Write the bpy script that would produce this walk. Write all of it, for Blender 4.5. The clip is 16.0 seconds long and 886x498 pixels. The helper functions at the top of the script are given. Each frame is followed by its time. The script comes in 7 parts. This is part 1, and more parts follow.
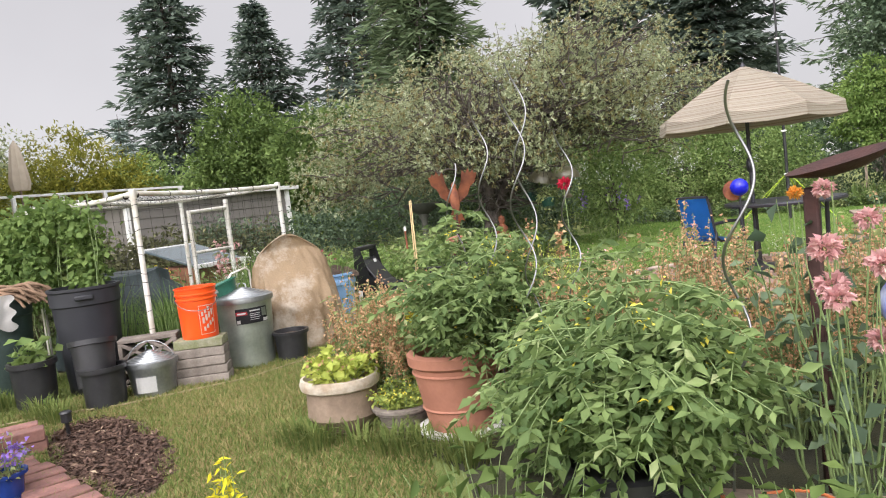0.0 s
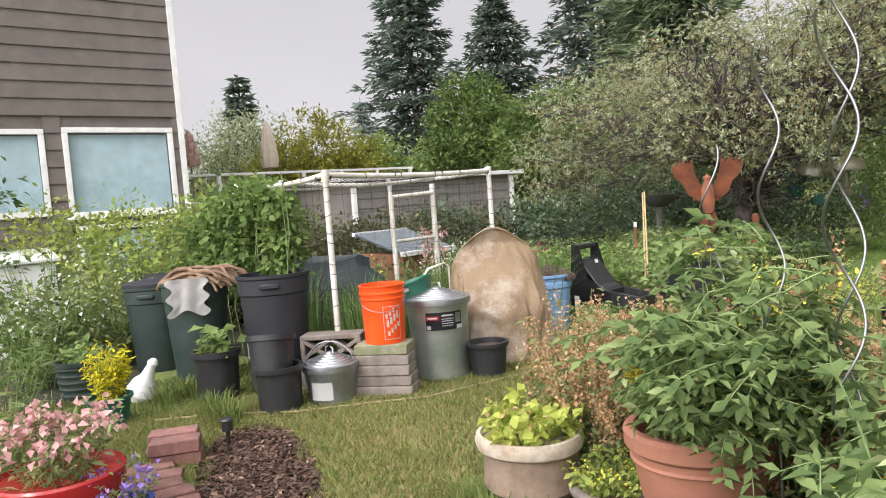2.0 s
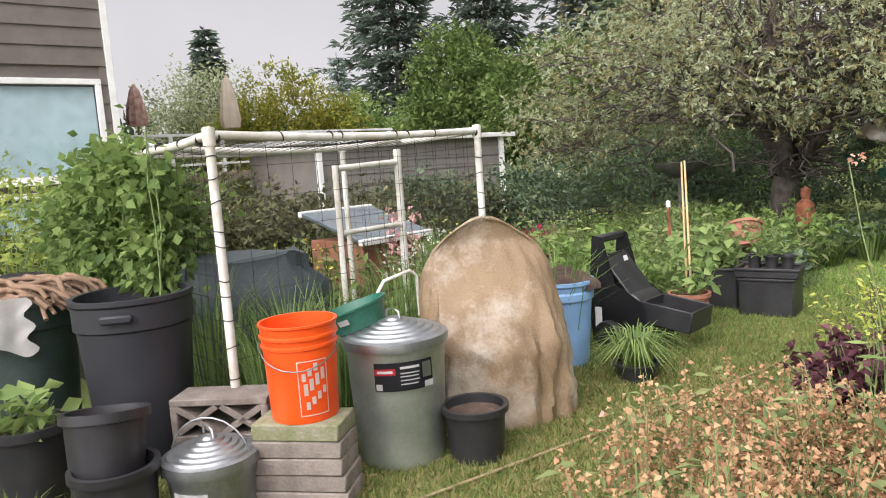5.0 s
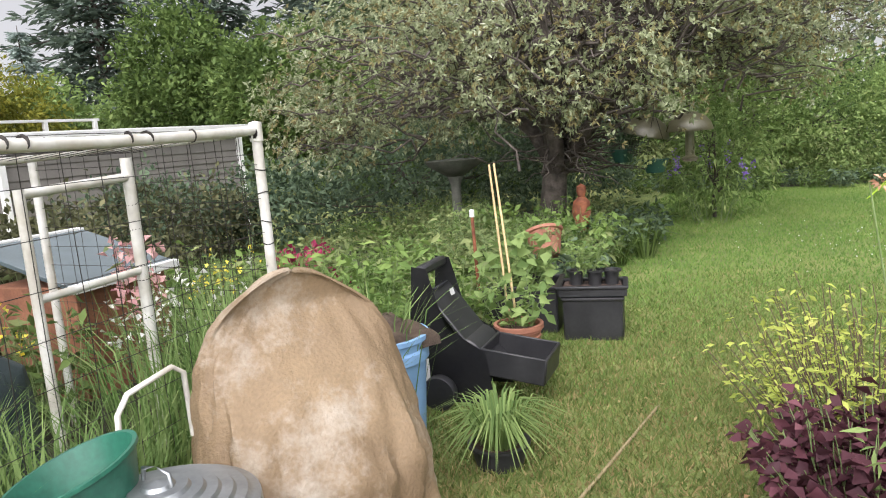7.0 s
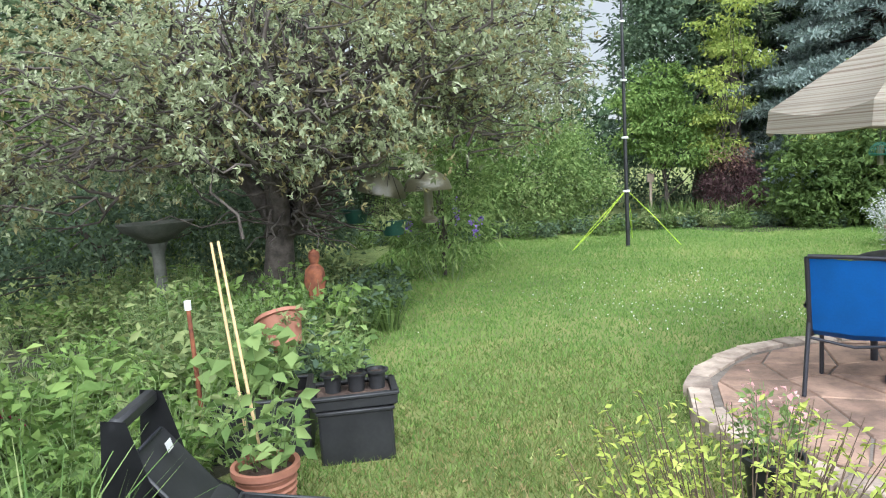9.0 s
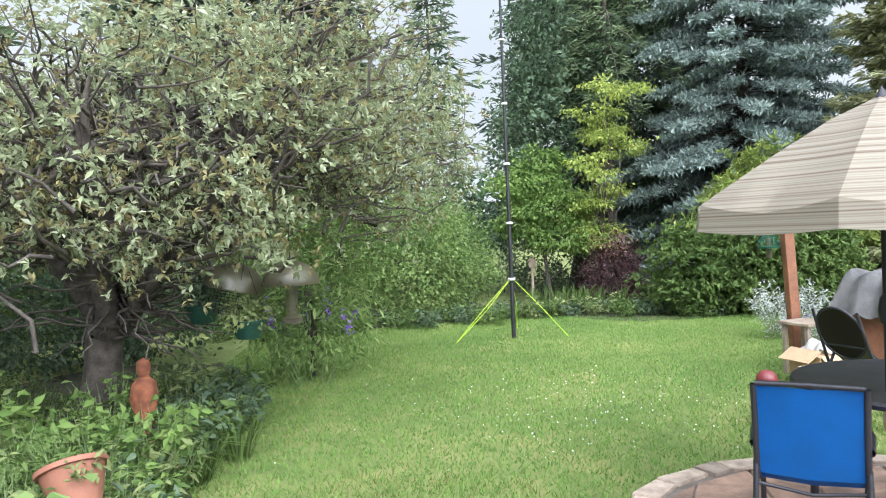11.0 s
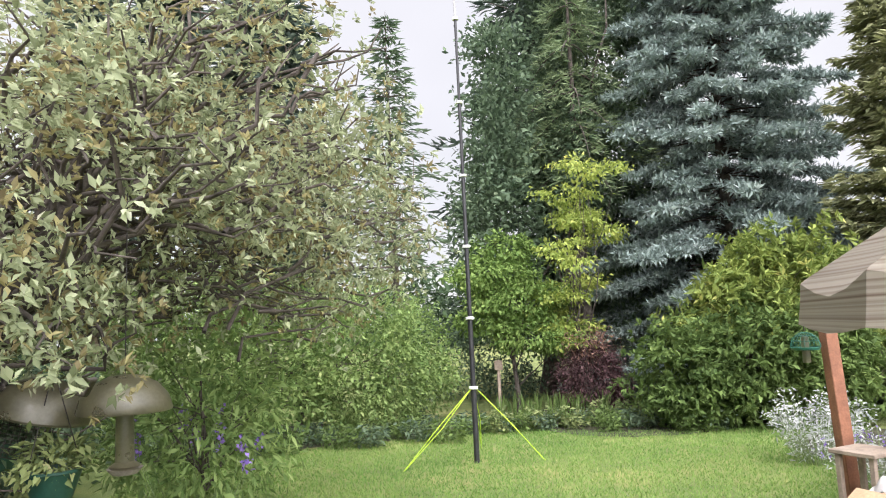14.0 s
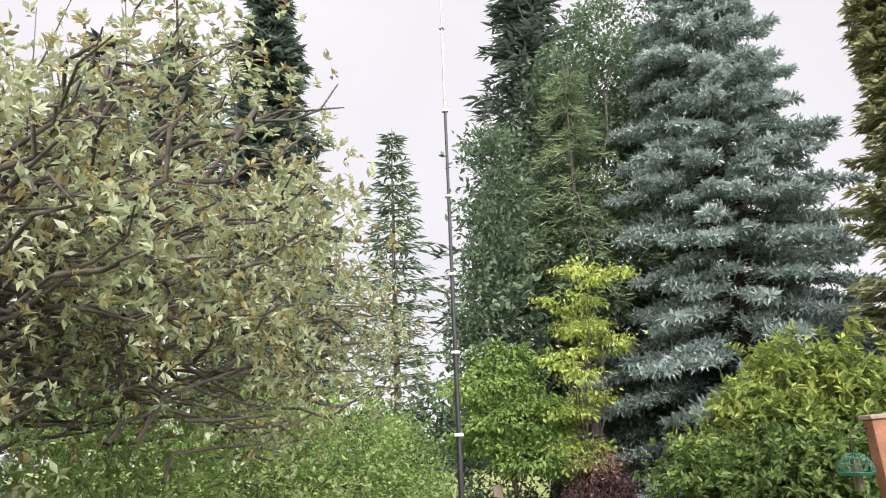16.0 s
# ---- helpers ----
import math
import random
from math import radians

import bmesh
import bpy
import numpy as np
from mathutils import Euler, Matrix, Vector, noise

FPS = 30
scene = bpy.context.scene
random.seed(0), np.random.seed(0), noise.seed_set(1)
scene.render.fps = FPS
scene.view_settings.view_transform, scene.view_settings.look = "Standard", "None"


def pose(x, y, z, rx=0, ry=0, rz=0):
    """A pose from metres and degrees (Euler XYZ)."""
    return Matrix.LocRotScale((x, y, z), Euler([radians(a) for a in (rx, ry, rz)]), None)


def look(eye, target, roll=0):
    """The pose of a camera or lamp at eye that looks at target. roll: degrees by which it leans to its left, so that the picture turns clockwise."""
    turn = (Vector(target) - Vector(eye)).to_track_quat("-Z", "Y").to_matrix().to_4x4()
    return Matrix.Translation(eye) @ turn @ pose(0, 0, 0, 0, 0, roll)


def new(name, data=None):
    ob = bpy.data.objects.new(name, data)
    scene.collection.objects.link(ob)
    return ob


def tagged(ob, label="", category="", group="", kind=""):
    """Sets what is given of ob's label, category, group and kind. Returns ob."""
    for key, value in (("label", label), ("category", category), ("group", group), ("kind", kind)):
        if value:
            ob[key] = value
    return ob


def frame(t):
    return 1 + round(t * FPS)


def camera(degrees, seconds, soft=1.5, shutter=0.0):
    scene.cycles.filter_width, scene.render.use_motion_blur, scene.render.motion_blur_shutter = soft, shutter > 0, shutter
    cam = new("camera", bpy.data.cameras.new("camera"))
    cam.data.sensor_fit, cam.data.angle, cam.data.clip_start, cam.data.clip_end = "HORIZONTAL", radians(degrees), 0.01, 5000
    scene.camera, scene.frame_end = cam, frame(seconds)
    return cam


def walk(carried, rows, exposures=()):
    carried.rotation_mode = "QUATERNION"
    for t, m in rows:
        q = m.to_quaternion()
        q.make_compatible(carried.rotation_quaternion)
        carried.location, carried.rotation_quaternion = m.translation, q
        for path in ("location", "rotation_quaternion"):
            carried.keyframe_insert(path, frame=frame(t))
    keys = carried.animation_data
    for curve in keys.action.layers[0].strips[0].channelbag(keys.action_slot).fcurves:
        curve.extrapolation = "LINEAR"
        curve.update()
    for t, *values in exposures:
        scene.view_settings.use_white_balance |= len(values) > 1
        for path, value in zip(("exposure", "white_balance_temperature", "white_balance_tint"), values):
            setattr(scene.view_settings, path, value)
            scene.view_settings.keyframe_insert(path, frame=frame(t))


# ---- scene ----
cam = camera(64, 16.0, soft=1.1)
ROWS = [
    (0, 0.000, 0.000, 1.169, 85.70, 6.49, 34.17),
    (0.5, -0.137, 0.166, 1.186, 86.23, 5.89, 37.10),
    (1, -0.227, 0.440, 1.184, 86.66, 4.60, 44.00),
    (1.5, -0.389, 0.632, 1.187, 86.63, 4.22, 49.54),
    (2, -0.611, 0.821, 1.205, 86.23, 4.27, 52.64),
    (2.5, -0.814, 1.097, 1.208, 85.84, 4.05, 54.68),
    (3, -1.022, 1.320, 1.228, 85.47, 3.94, 55.95),
    (3.2, -1.132, 1.393, 1.227, 85.28, 3.82, 56.24),
    (5.3, -2.168, 2.152, 1.265, 82.64, 4.30, 49.43),
    (5.5, -2.263, 2.224, 1.258, 82.45, 4.52, 47.68),
    (6, -2.557, 2.395, 1.325, 81.45, 4.23, 42.95),
    (6.5, -2.888, 2.527, 1.398, 80.00, 4.03, 35.85),
    (7, -3.153, 2.732, 1.375, 80.80, 4.43, 29.76),
    (7.5, -3.417, 2.919, 1.424, 81.86, 4.30, 24.46),
    (8, -3.592, 3.074, 1.498, 82.14, 4.90, 19.92),
    (8.5, -3.635, 3.363, 1.481, 82.38, 4.78, 15.23),
    (9, -3.696, 3.625, 1.494, 82.78, 3.51, 6.29),
    (9.5, -3.713, 3.850, 1.511, 84.51, 3.33, -1.14),
    (11.8, -3.729, 5.065, 1.605, 89.28, 2.56, -4.32),
    (12, -3.739, 5.194, 1.600, 89.44, 2.62, -4.72),
    (12.5, -3.683, 5.501, 1.592, 90.24, 3.10, -5.33),
    (13, -3.563, 5.843, 1.591, 91.75, 2.81, -4.14),
    (13.5, -3.490, 6.114, 1.571, 94.48, 2.53, -4.47),
    (14, -3.379, 6.384, 1.569, 96.21, 2.64, -6.31),
    (14.5, -3.214, 6.629, 1.550, 96.76, 1.87, -5.56),
    (15, -3.149, 6.809, 1.520, 98.25, 1.92, -5.11),
    (15.5, -3.114, 7.048, 1.535, 101.08, 2.73, -5.97),
    (16, -3.042, 7.169, 1.515, 105.76, 2.17, -5.57),
]
EXPOSURES = [(0.0, -0.12, 6550, 20), (6.0, -0.12, 6600, 21), (9.5, 0.1, 5800, 11), (12.5, 0.3, 6100, 17), (16.0, 0.28, 6550, 22)]
walk(cam, [(t, pose(x, y, z, rx, ry, rz)) for t, x, y, z, rx, ry, rz in ROWS], EXPOSURES)

# ---- light ----
world = bpy.data.worlds.new("overcast_sky")
scene.world = world
world.use_nodes = True
wn, wl = world.node_tree.nodes, world.node_tree.links
wn.clear()
SUN_EL, SUN_ROT = radians(44), radians(165)
SUN_WAY = (math.cos(SUN_EL) * math.sin(SUN_ROT), math.cos(SUN_EL) * math.cos(SUN_ROT), math.sin(SUN_EL))
sky = wn.new("ShaderNodeTexSky")
sky.sky_type, sky.sun_disc, sky.sun_elevation, sky.sun_rotation = "NISHITA", False, SUN_EL, SUN_ROT
wcoord, wdot = wn.new("ShaderNodeTexCoord"), wn.new("ShaderNodeVectorMath")
wdot.operation = "DOT_PRODUCT"
wdot.inputs[1].default_value = SUN_WAY
wl.new(wcoord.outputs["Generated"], wdot.inputs[0])
wramp = wn.new("ShaderNodeMapRange")
wramp.inputs["From Min"].default_value, wramp.inputs["From Max"].default_value = 0.35, 1.0
wramp.inputs["To Min"].default_value, wramp.inputs["To Max"].default_value = 0.74, 5.6
wl.new(wdot.outputs["Value"], wramp.inputs["Value"])
wnoise = wn.new("ShaderNodeTexNoise")
wnoise.inputs["Scale"].default_value, wnoise.inputs["Detail"].default_value = 2.2, 4.0
wl.new(wcoord.outputs["Generated"], wnoise.inputs["Vector"])
wcloud = wn.new("ShaderNodeMapRange")
wcloud.inputs["From Min"].default_value, wcloud.inputs["From Max"].default_value = 0.3, 0.7
wcloud.inputs["To Min"].default_value, wcloud.inputs["To Max"].default_value = 0.9, 1.08
wl.new(wnoise.outputs["Fac"], wcloud.inputs["Value"])
wmul = wn.new("ShaderNodeMath")
wmul.operation = "MULTIPLY"
wl.new(wramp.outputs[0], wmul.inputs[0])
wl.new(wcloud.outputs[0], wmul.inputs[1])
wgrey = wn.new("ShaderNodeVectorMath")
wgrey.operation = "SCALE"
wgrey.inputs[0].default_value = (0.965, 1.0, 0.985)
wl.new(wmul.outputs[0], wgrey.inputs["Scale"])
bg_cloud, bg_sky, wadd, wout = wn.new("ShaderNodeBackground"), wn.new("ShaderNodeBackground"), wn.new("ShaderNodeAddShader"), wn.new("ShaderNodeOutputWorld")
bg_sky.inputs["Strength"].default_value = 0.01
wl.new(sky.outputs[0], bg_sky.inputs["Color"])
wl.new(wgrey.outputs[0], bg_cloud.inputs["Color"])
wl.new(bg_cloud.outputs[0], wadd.inputs[0])
wl.new(bg_sky.outputs[0], wadd.inputs[1])
wl.new(wadd.outputs[0], wout.inputs["Surface"])
sun = new("sun", bpy.data.lights.new("sun", "SUN"))
sun.data.energy, sun.data.angle, sun.data.color = 1.5, radians(20), (1.0, 0.97, 0.92)
sun.matrix_world = look((0, 0, 30), tuple(-30 * v + k for v, k in zip(SUN_WAY, (0, 0, 30))))

rng = np.random.default_rng(7)


# ---- materials ----
def node_mat(name):
    m = bpy.data.materials.new(name)
    m.use_nodes = True
    n, l = m.node_tree.nodes, m.node_tree.links
    return m, n, l, n["Principled BSDF"]


def mat(name, c1, c2=None, rough=0.7, scale=8.0, bump=0.15, metal=0.0, fine=60.0, dirt=0.35, per_object=0.0):
    """A surface with grain and stains at two scales between c1 and c2."""
    m, n, l, b = node_mat(name)
    c2 = c2 or tuple(v * 0.65 for v in c1)
    co = n.new("ShaderNodeTexCoord")
    big, small = n.new("ShaderNodeTexNoise"), n.new("ShaderNodeTexNoise")
    big.inputs["Scale"].default_value, big.inputs["Detail"].default_value = scale, 6.0
    small.inputs["Scale"].default_value, small.inputs["Detail"].default_value = fine, 4.0
    l.new(co.outputs["Object"], big.inputs["Vector"])
    l.new(co.outputs["Object"], small.inputs["Vector"])
    ramp = n.new("ShaderNodeValToRGB")
    ramp.color_ramp.elements[0].position, ramp.color_ramp.elements[1].position = 0.35, 0.65
    ramp.color_ramp.elements[0].color, ramp.color_ramp.elements[1].color = (*c2, 1), (*c1, 1)
    l.new(big.outputs["Fac"], ramp.inputs[0])
    mr = n.new("ShaderNodeMapRange")
    mr.inputs["To Min"].default_value, mr.inputs["To Max"].default_value = 1.0 - dirt, 1.0 + dirt
    l.new(small.outputs["Fac"], mr.inputs["Value"])
    sc = n.new("ShaderNodeVectorMath")
    sc.operation = "SCALE"
    l.new(ramp.outputs[0], sc.inputs[0])
    l.new(mr.outputs[0], sc.inputs["Scale"])
    last = sc
    if per_object:
        info, mo, s2 = n.new("ShaderNodeObjectInfo"), n.new("ShaderNodeMapRange"), n.new("ShaderNodeVectorMath")
        mo.inputs["To Min"].default_value, mo.inputs["To Max"].default_value = 1 - per_object, 1 + per_object
        l.new(info.outputs["Random"], mo.inputs["Value"])
        s2.operation = "SCALE"
        l.new(sc.outputs[0], s2.inputs[0])
        l.new(mo.outputs[0], s2.inputs["Scale"])
        last = s2
    l.new(last.outputs[0], b.inputs["Base Color"])
    rr = n.new("ShaderNodeMapRange")
    rr.inputs["To Min"].default_value, rr.inputs["To Max"].default_value = max(0.05, rough - 0.12), min(1.0, rough + 0.12)
    l.new(big.outputs["Fac"], rr.inputs["Value"])
    l.new(rr.outputs[0], b.inputs["Roughness"])
    b.inputs["Metallic"].default_value = metal
    bp = n.new("ShaderNodeBump")
    bp.inputs["Strength"].default_value, bp.inputs["Distance"].default_value = bump, 0.01
    l.new(small.outputs["Fac"], bp.inputs["Height"])
    l.new(bp.outputs[0], b.inputs["Normal"])
    return m


def leaf_mat(name, c1, c2, c3=None, trans=0.35, gloss=0.5, patch=1.2):
    """Leaves: colour differs from leaf to leaf and from bough to bough, and light comes through."""
    m, n, l, b = node_mat(name)
    geo, co, nz = n.new("ShaderNodeNewGeometry"), n.new("ShaderNodeTexCoord"), n.new("ShaderNodeTexNoise")
    nz.inputs["Scale"].default_value, nz.inputs["Detail"].default_value = patch, 3.0
    l.new(co.outputs["Object"], nz.inputs["Vector"])
    mix = n.new("ShaderNodeMath")
    mix.operation = "MULTIPLY_ADD"
    mix.inputs[1].default_value = 0.68
    l.new(geo.outputs["Random Per Island"], mix.inputs[0])
    half = n.new("ShaderNodeMath")
    half.operation = "MULTIPLY_ADD"
    half.inputs[1].default_value, half.inputs[2].default_value = 0.9, -0.27
    l.new(nz.outputs["Fac"], half.inputs[0])
    l.new(half.outputs[0], mix.inputs[2])
    ramp = n.new("ShaderNodeValToRGB")
    e = ramp.color_ramp.elements
    e[0].position, e[1].position = 0.12, 0.85
    e[0].color, e[1].color = (*c1, 1), (*c2, 1)
    if c3:
        k = e.new(0.97)
        k.color = (*c3, 1)
    l.new(mix.outputs[0], ramp.inputs[0])
    l.new(ramp.outputs[0], b.inputs["Base Color"])
    b.inputs["Roughness"].default_value = gloss + 0.2
    b.inputs["Specular IOR Level"].default_value = 0.22
    tr, ms, out = n.new("ShaderNodeBsdfTranslucent"), n.new("ShaderNodeMixShader"), n["Material Output"]
    l.new(ramp.outputs[0], tr.inputs["Color"])
    ms.inputs[0].default_value = trans
    l.new(b.outputs[0], ms.inputs[1])
    l.new(tr.outputs[0], ms.inputs[2])
    l.new(ms.outputs[0], out.inputs["Surface"])
    return m


def plain(name, c, rough=0.5, metal=0.0, **kw):
    return mat(name, c, tuple(v * 0.85 for v in c), rough, 5.0, 0.05, metal, 80.0, 0.08, **kw)


def ground_mat(name, cols, scale, patch):
    m, n, l, b = node_mat(name)
    co, big, mid, small = n.new("ShaderNodeTexCoord"), n.new("ShaderNodeTexNoise"), n.new("ShaderNodeTexNoise"), n.new("ShaderNodeTexNoise")
    for nd, s in ((big, patch), (mid, scale), (small, 140.0)):
        nd.inputs["Scale"].default_value, nd.inputs["Detail"].default_value = s, 5.0
        l.new(co.outputs["Object"], nd.inputs["Vector"])
    add = n.new("ShaderNodeMath")
    add.operation = "MULTIPLY_ADD"
    add.inputs[1].default_value = 0.45
    hm = n.new("ShaderNodeMath")
    hm.operation = "MULTIPLY"
    hm.inputs[1].default_value = 0.6
    l.new(big.outputs["Fac"], hm.inputs[0])
    l.new(mid.outputs["Fac"], add.inputs[0])
    l.new(hm.outputs[0], add.inputs[2])
    ramp = n.new("ShaderNodeValToRGB")
    e = ramp.color_ramp.elements
    e[0].position, e[1].position = 0.36, 0.72
    e[0].color, e[1].color = (*cols[0], 1), (*cols[-1], 1)
    for i, c in enumerate(cols[1:-1]):
        k = e.new(0.36 + 0.36 * (i + 1) / (len(cols) - 1))
        k.color = (*c, 1)
    l.new(add.outputs[0], ramp.inputs[0])
    sc, mr = n.new("ShaderNodeVectorMath"), n.new("ShaderNodeMapRange")
    mr.inputs["To Min"].default_value, mr.inputs["To Max"].default_value = 0.45, 1.45
    l.new(small.outputs["Fac"], mr.inputs["Value"])
    sc.operation = "SCALE"
    l.new(ramp.outputs[0], sc.inputs[0])
    l.new(mr.outputs[0], sc.inputs["Scale"])
    l.new(sc.outputs[0], b.inputs["Base Color"])
    b.inputs["Roughness"].default_value = 0.95
    bp = n.new("ShaderNodeBump")
    bp.inputs["Strength"].default_value, bp.inputs["Distance"].default_value = 0.6, 0.03
    l.new(small.outputs["Fac"], bp.inputs["Height"])
    l.new(bp.outputs[0], b.inputs["Normal"])
    return m


M_LAWN = ground_mat("lawn_turf", [(0.12, 0.17, 0.045), (0.20, 0.24, 0.07), (0.34, 0.30, 0.12)], 3.0, 0.7)
M_MULCH = ground_mat("bark_mulch", [(0.035, 0.022, 0.018), (0.09, 0.055, 0.04), (0.22, 0.15, 0.10)], 16.0, 3.0)
M_SOIL = ground_mat("garden_soil", [(0.03, 0.028, 0.018), (0.05, 0.05, 0.025), (0.085, 0.08, 0.04)], 8.0, 1.5)
M_BLADE = leaf_mat("grass_blades", (0.09, 0.145, 0.035), (0.21, 0.24, 0.075), (0.38, 0.32, 0.15), 0.3, 0.7, 0.6)
M_BLADEGREEN = leaf_mat("green_grass_blades", (0.105, 0.215, 0.05), (0.245, 0.365, 0.095), (0.43, 0.46, 0.18), 0.3, 0.7, 0.5)
M_DRY = leaf_mat("dry_grass", (0.22, 0.185, 0.08), (0.38, 0.30, 0.145), None, 0.25, 0.8)
M_TALLGRASS = leaf_mat("tall_grass", (0.10, 0.19, 0.05), (0.28, 0.38, 0.14), (0.42, 0.40, 0.2), 0.35, 0.6)
M_APPLE = leaf_mat("apple_leaves", (0.19, 0.225, 0.115), (0.50, 0.545, 0.34), (0.74, 0.75, 0.60), 0.5, 0.5, 1.4)
M_APPLEOLD = leaf_mat("old_apple_leaves", (0.16, 0.13, 0.07), (0.40, 0.36, 0.17), (0.55, 0.50, 0.24), 0.5, 0.55, 1.4)
M_APPLEFRUIT = mat("unripe_apple_skin", (0.30, 0.32, 0.12), (0.34, 0.20, 0.10), 0.45, 18.0, 0.05)
M_BARK = mat("apple_bark", (0.12, 0.10, 0.085), (0.045, 0.036, 0.03), 0.95, 9.0, 0.9, 0, 45.0, 0.45)
M_DARKCON = leaf_mat("fir_needles", (0.05, 0.075, 0.062), (0.15, 0.195, 0.15), (0.24, 0.29, 0.22), 0.3, 0.7, 0.5)
M_BLUESPR = leaf_mat("blue_spruce_needles", (0.15, 0.20, 0.18), (0.41, 0.49, 0.455), (0.66, 0.73, 0.70), 0.3, 0.6, 1.1)
M_WEEP = leaf_mat("cedar_sprays", (0.07, 0.11, 0.055), (0.20, 0.26, 0.14), (0.28, 0.34, 0.18), 0.3, 0.6, 0.6)
M_OLIVECON = leaf_mat("olive_arborvitae", (0.15, 0.165, 0.085), (0.40, 0.41, 0.22), (0.54, 0.52, 0.31), 0.3, 0.6, 0.9)
M_LIMEWEEP = leaf_mat("pale_cedar_sprays", (0.12, 0.18, 0.09), (0.28, 0.35, 0.19), (0.40, 0.46, 0.27), 0.35, 0.6, 0.9)
M_GREEN = leaf_mat("green_leaves", (0.06, 0.105, 0.03), (0.18, 0.26, 0.075), (0.26, 0.34, 0.11), 0.35, 0.5, 0.8)
M_DEEP = leaf_mat("deep_green_leaves", (0.055, 0.09, 0.055), (0.18, 0.25, 0.15), (0.33, 0.40, 0.26), 0.35, 0.45, 0.7)
M_BRAMBLE = leaf_mat("bramble_leaves", (0.05, 0.055, 0.03), (0.17, 0.175, 0.085), (0.30, 0.26, 0.14), 0.3, 0.5, 1.6)
M_LIGHTG = leaf_mat("light_green_leaves", (0.12, 0.20, 0.06), (0.30, 0.40, 0.14), (0.42, 0.48, 0.2), 0.4, 0.5, 1.2)
M_MAPLEG = leaf_mat("maple_leaves", (0.10, 0.18, 0.045), (0.25, 0.36, 0.10), (0.42, 0.50, 0.17), 0.4, 0.5, 1.6)
M_RHODO = leaf_mat("rhododendron_leaves", (0.12, 0.18, 0.045), (0.33, 0.39, 0.10), (0.62, 0.58, 0.19), 0.35, 0.45, 1.6)
M_HOP = leaf_mat("hop_leaves", (0.08, 0.14, 0.04), (0.23, 0.33, 0.10), (0.38, 0.46, 0.17), 0.45, 0.5, 3.0)
M_YELG = leaf_mat("yellow_green_leaves", (0.20, 0.28, 0.06), (0.44, 0.50, 0.13), (0.66, 0.62, 0.17), 0.4, 0.5, 1.2)
M_GOLD = leaf_mat("golden_cypress", (0.14, 0.165, 0.03), (0.36, 0.35, 0.06), (0.54, 0.48, 0.09), 0.3, 0.6, 0.9)
M_CHART = leaf_mat("chartreuse_leaves", (0.30, 0.37, 0.07), (0.54, 0.59, 0.14), (0.70, 0.68, 0.24), 0.4, 0.5, 3.0)
M_GOLDNEEDLE = leaf_mat("golden_needles", (0.5, 0.45, 0.02), (0.8, 0.72, 0.05), None, 0.4, 0.6, 6.0)
M_TOMATO = leaf_mat("tomato_leaves", (0.075, 0.13, 0.045), (0.24, 0.33, 0.12), (0.46, 0.52, 0.27), 0.4, 0.5, 6.0)
M_HERB = leaf_mat("herb_leaves", (0.12, 0.165, 0.065), (0.30, 0.345, 0.14), (0.42, 0.40, 0.2), 0.35, 0.6, 3.0)
M_HYSSOP = leaf_mat("hyssop_flower_spikes", (0.42, 0.23, 0.13), (0.63, 0.42, 0.24), (0.62, 0.36, 0.37), 0.3, 0.7, 3.0)
M_PLUM = leaf_mat("plum_leaves", (0.05, 0.018, 0.024), (0.14, 0.05, 0.065), (0.25, 0.11, 0.125), 0.2, 0.4, 4.0)
M_DARKMAPLE = leaf_mat("dark_maple_leaves", (0.04, 0.022, 0.024), (0.115, 0.06, 0.062), (0.17, 0.10, 0.10), 0.15, 0.5, 2.0)
M_HEATHER = leaf_mat("brown_heather", (0.16, 0.09, 0.06), (0.36, 0.22, 0.17), None, 0.2, 0.8, 3.0)
M_SILVER = leaf_mat("silver_leaves", (0.35, 0.38, 0.36), (0.62, 0.63, 0.62), (0.7, 0.62, 0.75), 0.3, 0.7, 3.0)
M_PINK = leaf_mat("pink_petals", (0.58, 0.29, 0.30), (0.78, 0.50, 0.48), (0.85, 0.68, 0.63), 0.35, 0.6, 6.0)
M_RED = leaf_mat("red_petals", (0.5, 0.02, 0.06), (0.75, 0.06, 0.12), None, 0.3, 0.5, 6.0)
M_CRIMSON = leaf_mat("crimson_petals", (0.22, 0.02, 0.06), (0.45, 0.05, 0.13), None, 0.3, 0.5, 6.0)
M_WHITEP = leaf_mat("white_petals", (0.7, 0.7, 0.62), (0.85, 0.85, 0.8), None, 0.3, 0.6, 6.0)
M_YELLOWP = leaf_mat("yellow_petals", (0.75, 0.6, 0.06), (0.9, 0.8, 0.15), None, 0.3, 0.6, 6.0)
M_ORANGEP = leaf_mat("orange_petals", (0.75, 0.3, 0.04), (0.85, 0.45, 0.1), None, 0.3, 0.6, 6.0)
M_PEACH = leaf_mat("peach_petals", (0.62, 0.30, 0.20), (0.80, 0.50, 0.36), None, 0.3, 0.6, 6.0)
M_VIOLET = leaf_mat("violet_petals", (0.22, 0.12, 0.5), (0.4, 0.28, 0.7), None, 0.3, 0.6, 6.0)
M_STEM = mat("green_stems", (0.22, 0.30, 0.12), (0.14, 0.20, 0.07), 0.6, 20.0, 0.1)
M_TWIG = mat("brown_twigs", (0.16, 0.11, 0.07), (0.08, 0.055, 0.04), 0.9, 20.0, 0.3)
M_PVC = mat("white_pvc", (0.72, 0.71, 0.67), (0.50, 0.47, 0.40), 0.45, 7.0, 0.05, 0, 40.0, 0.15)
M_MESH = plain("dark_wire", (0.05, 0.045, 0.04), 0.6, 0.6)
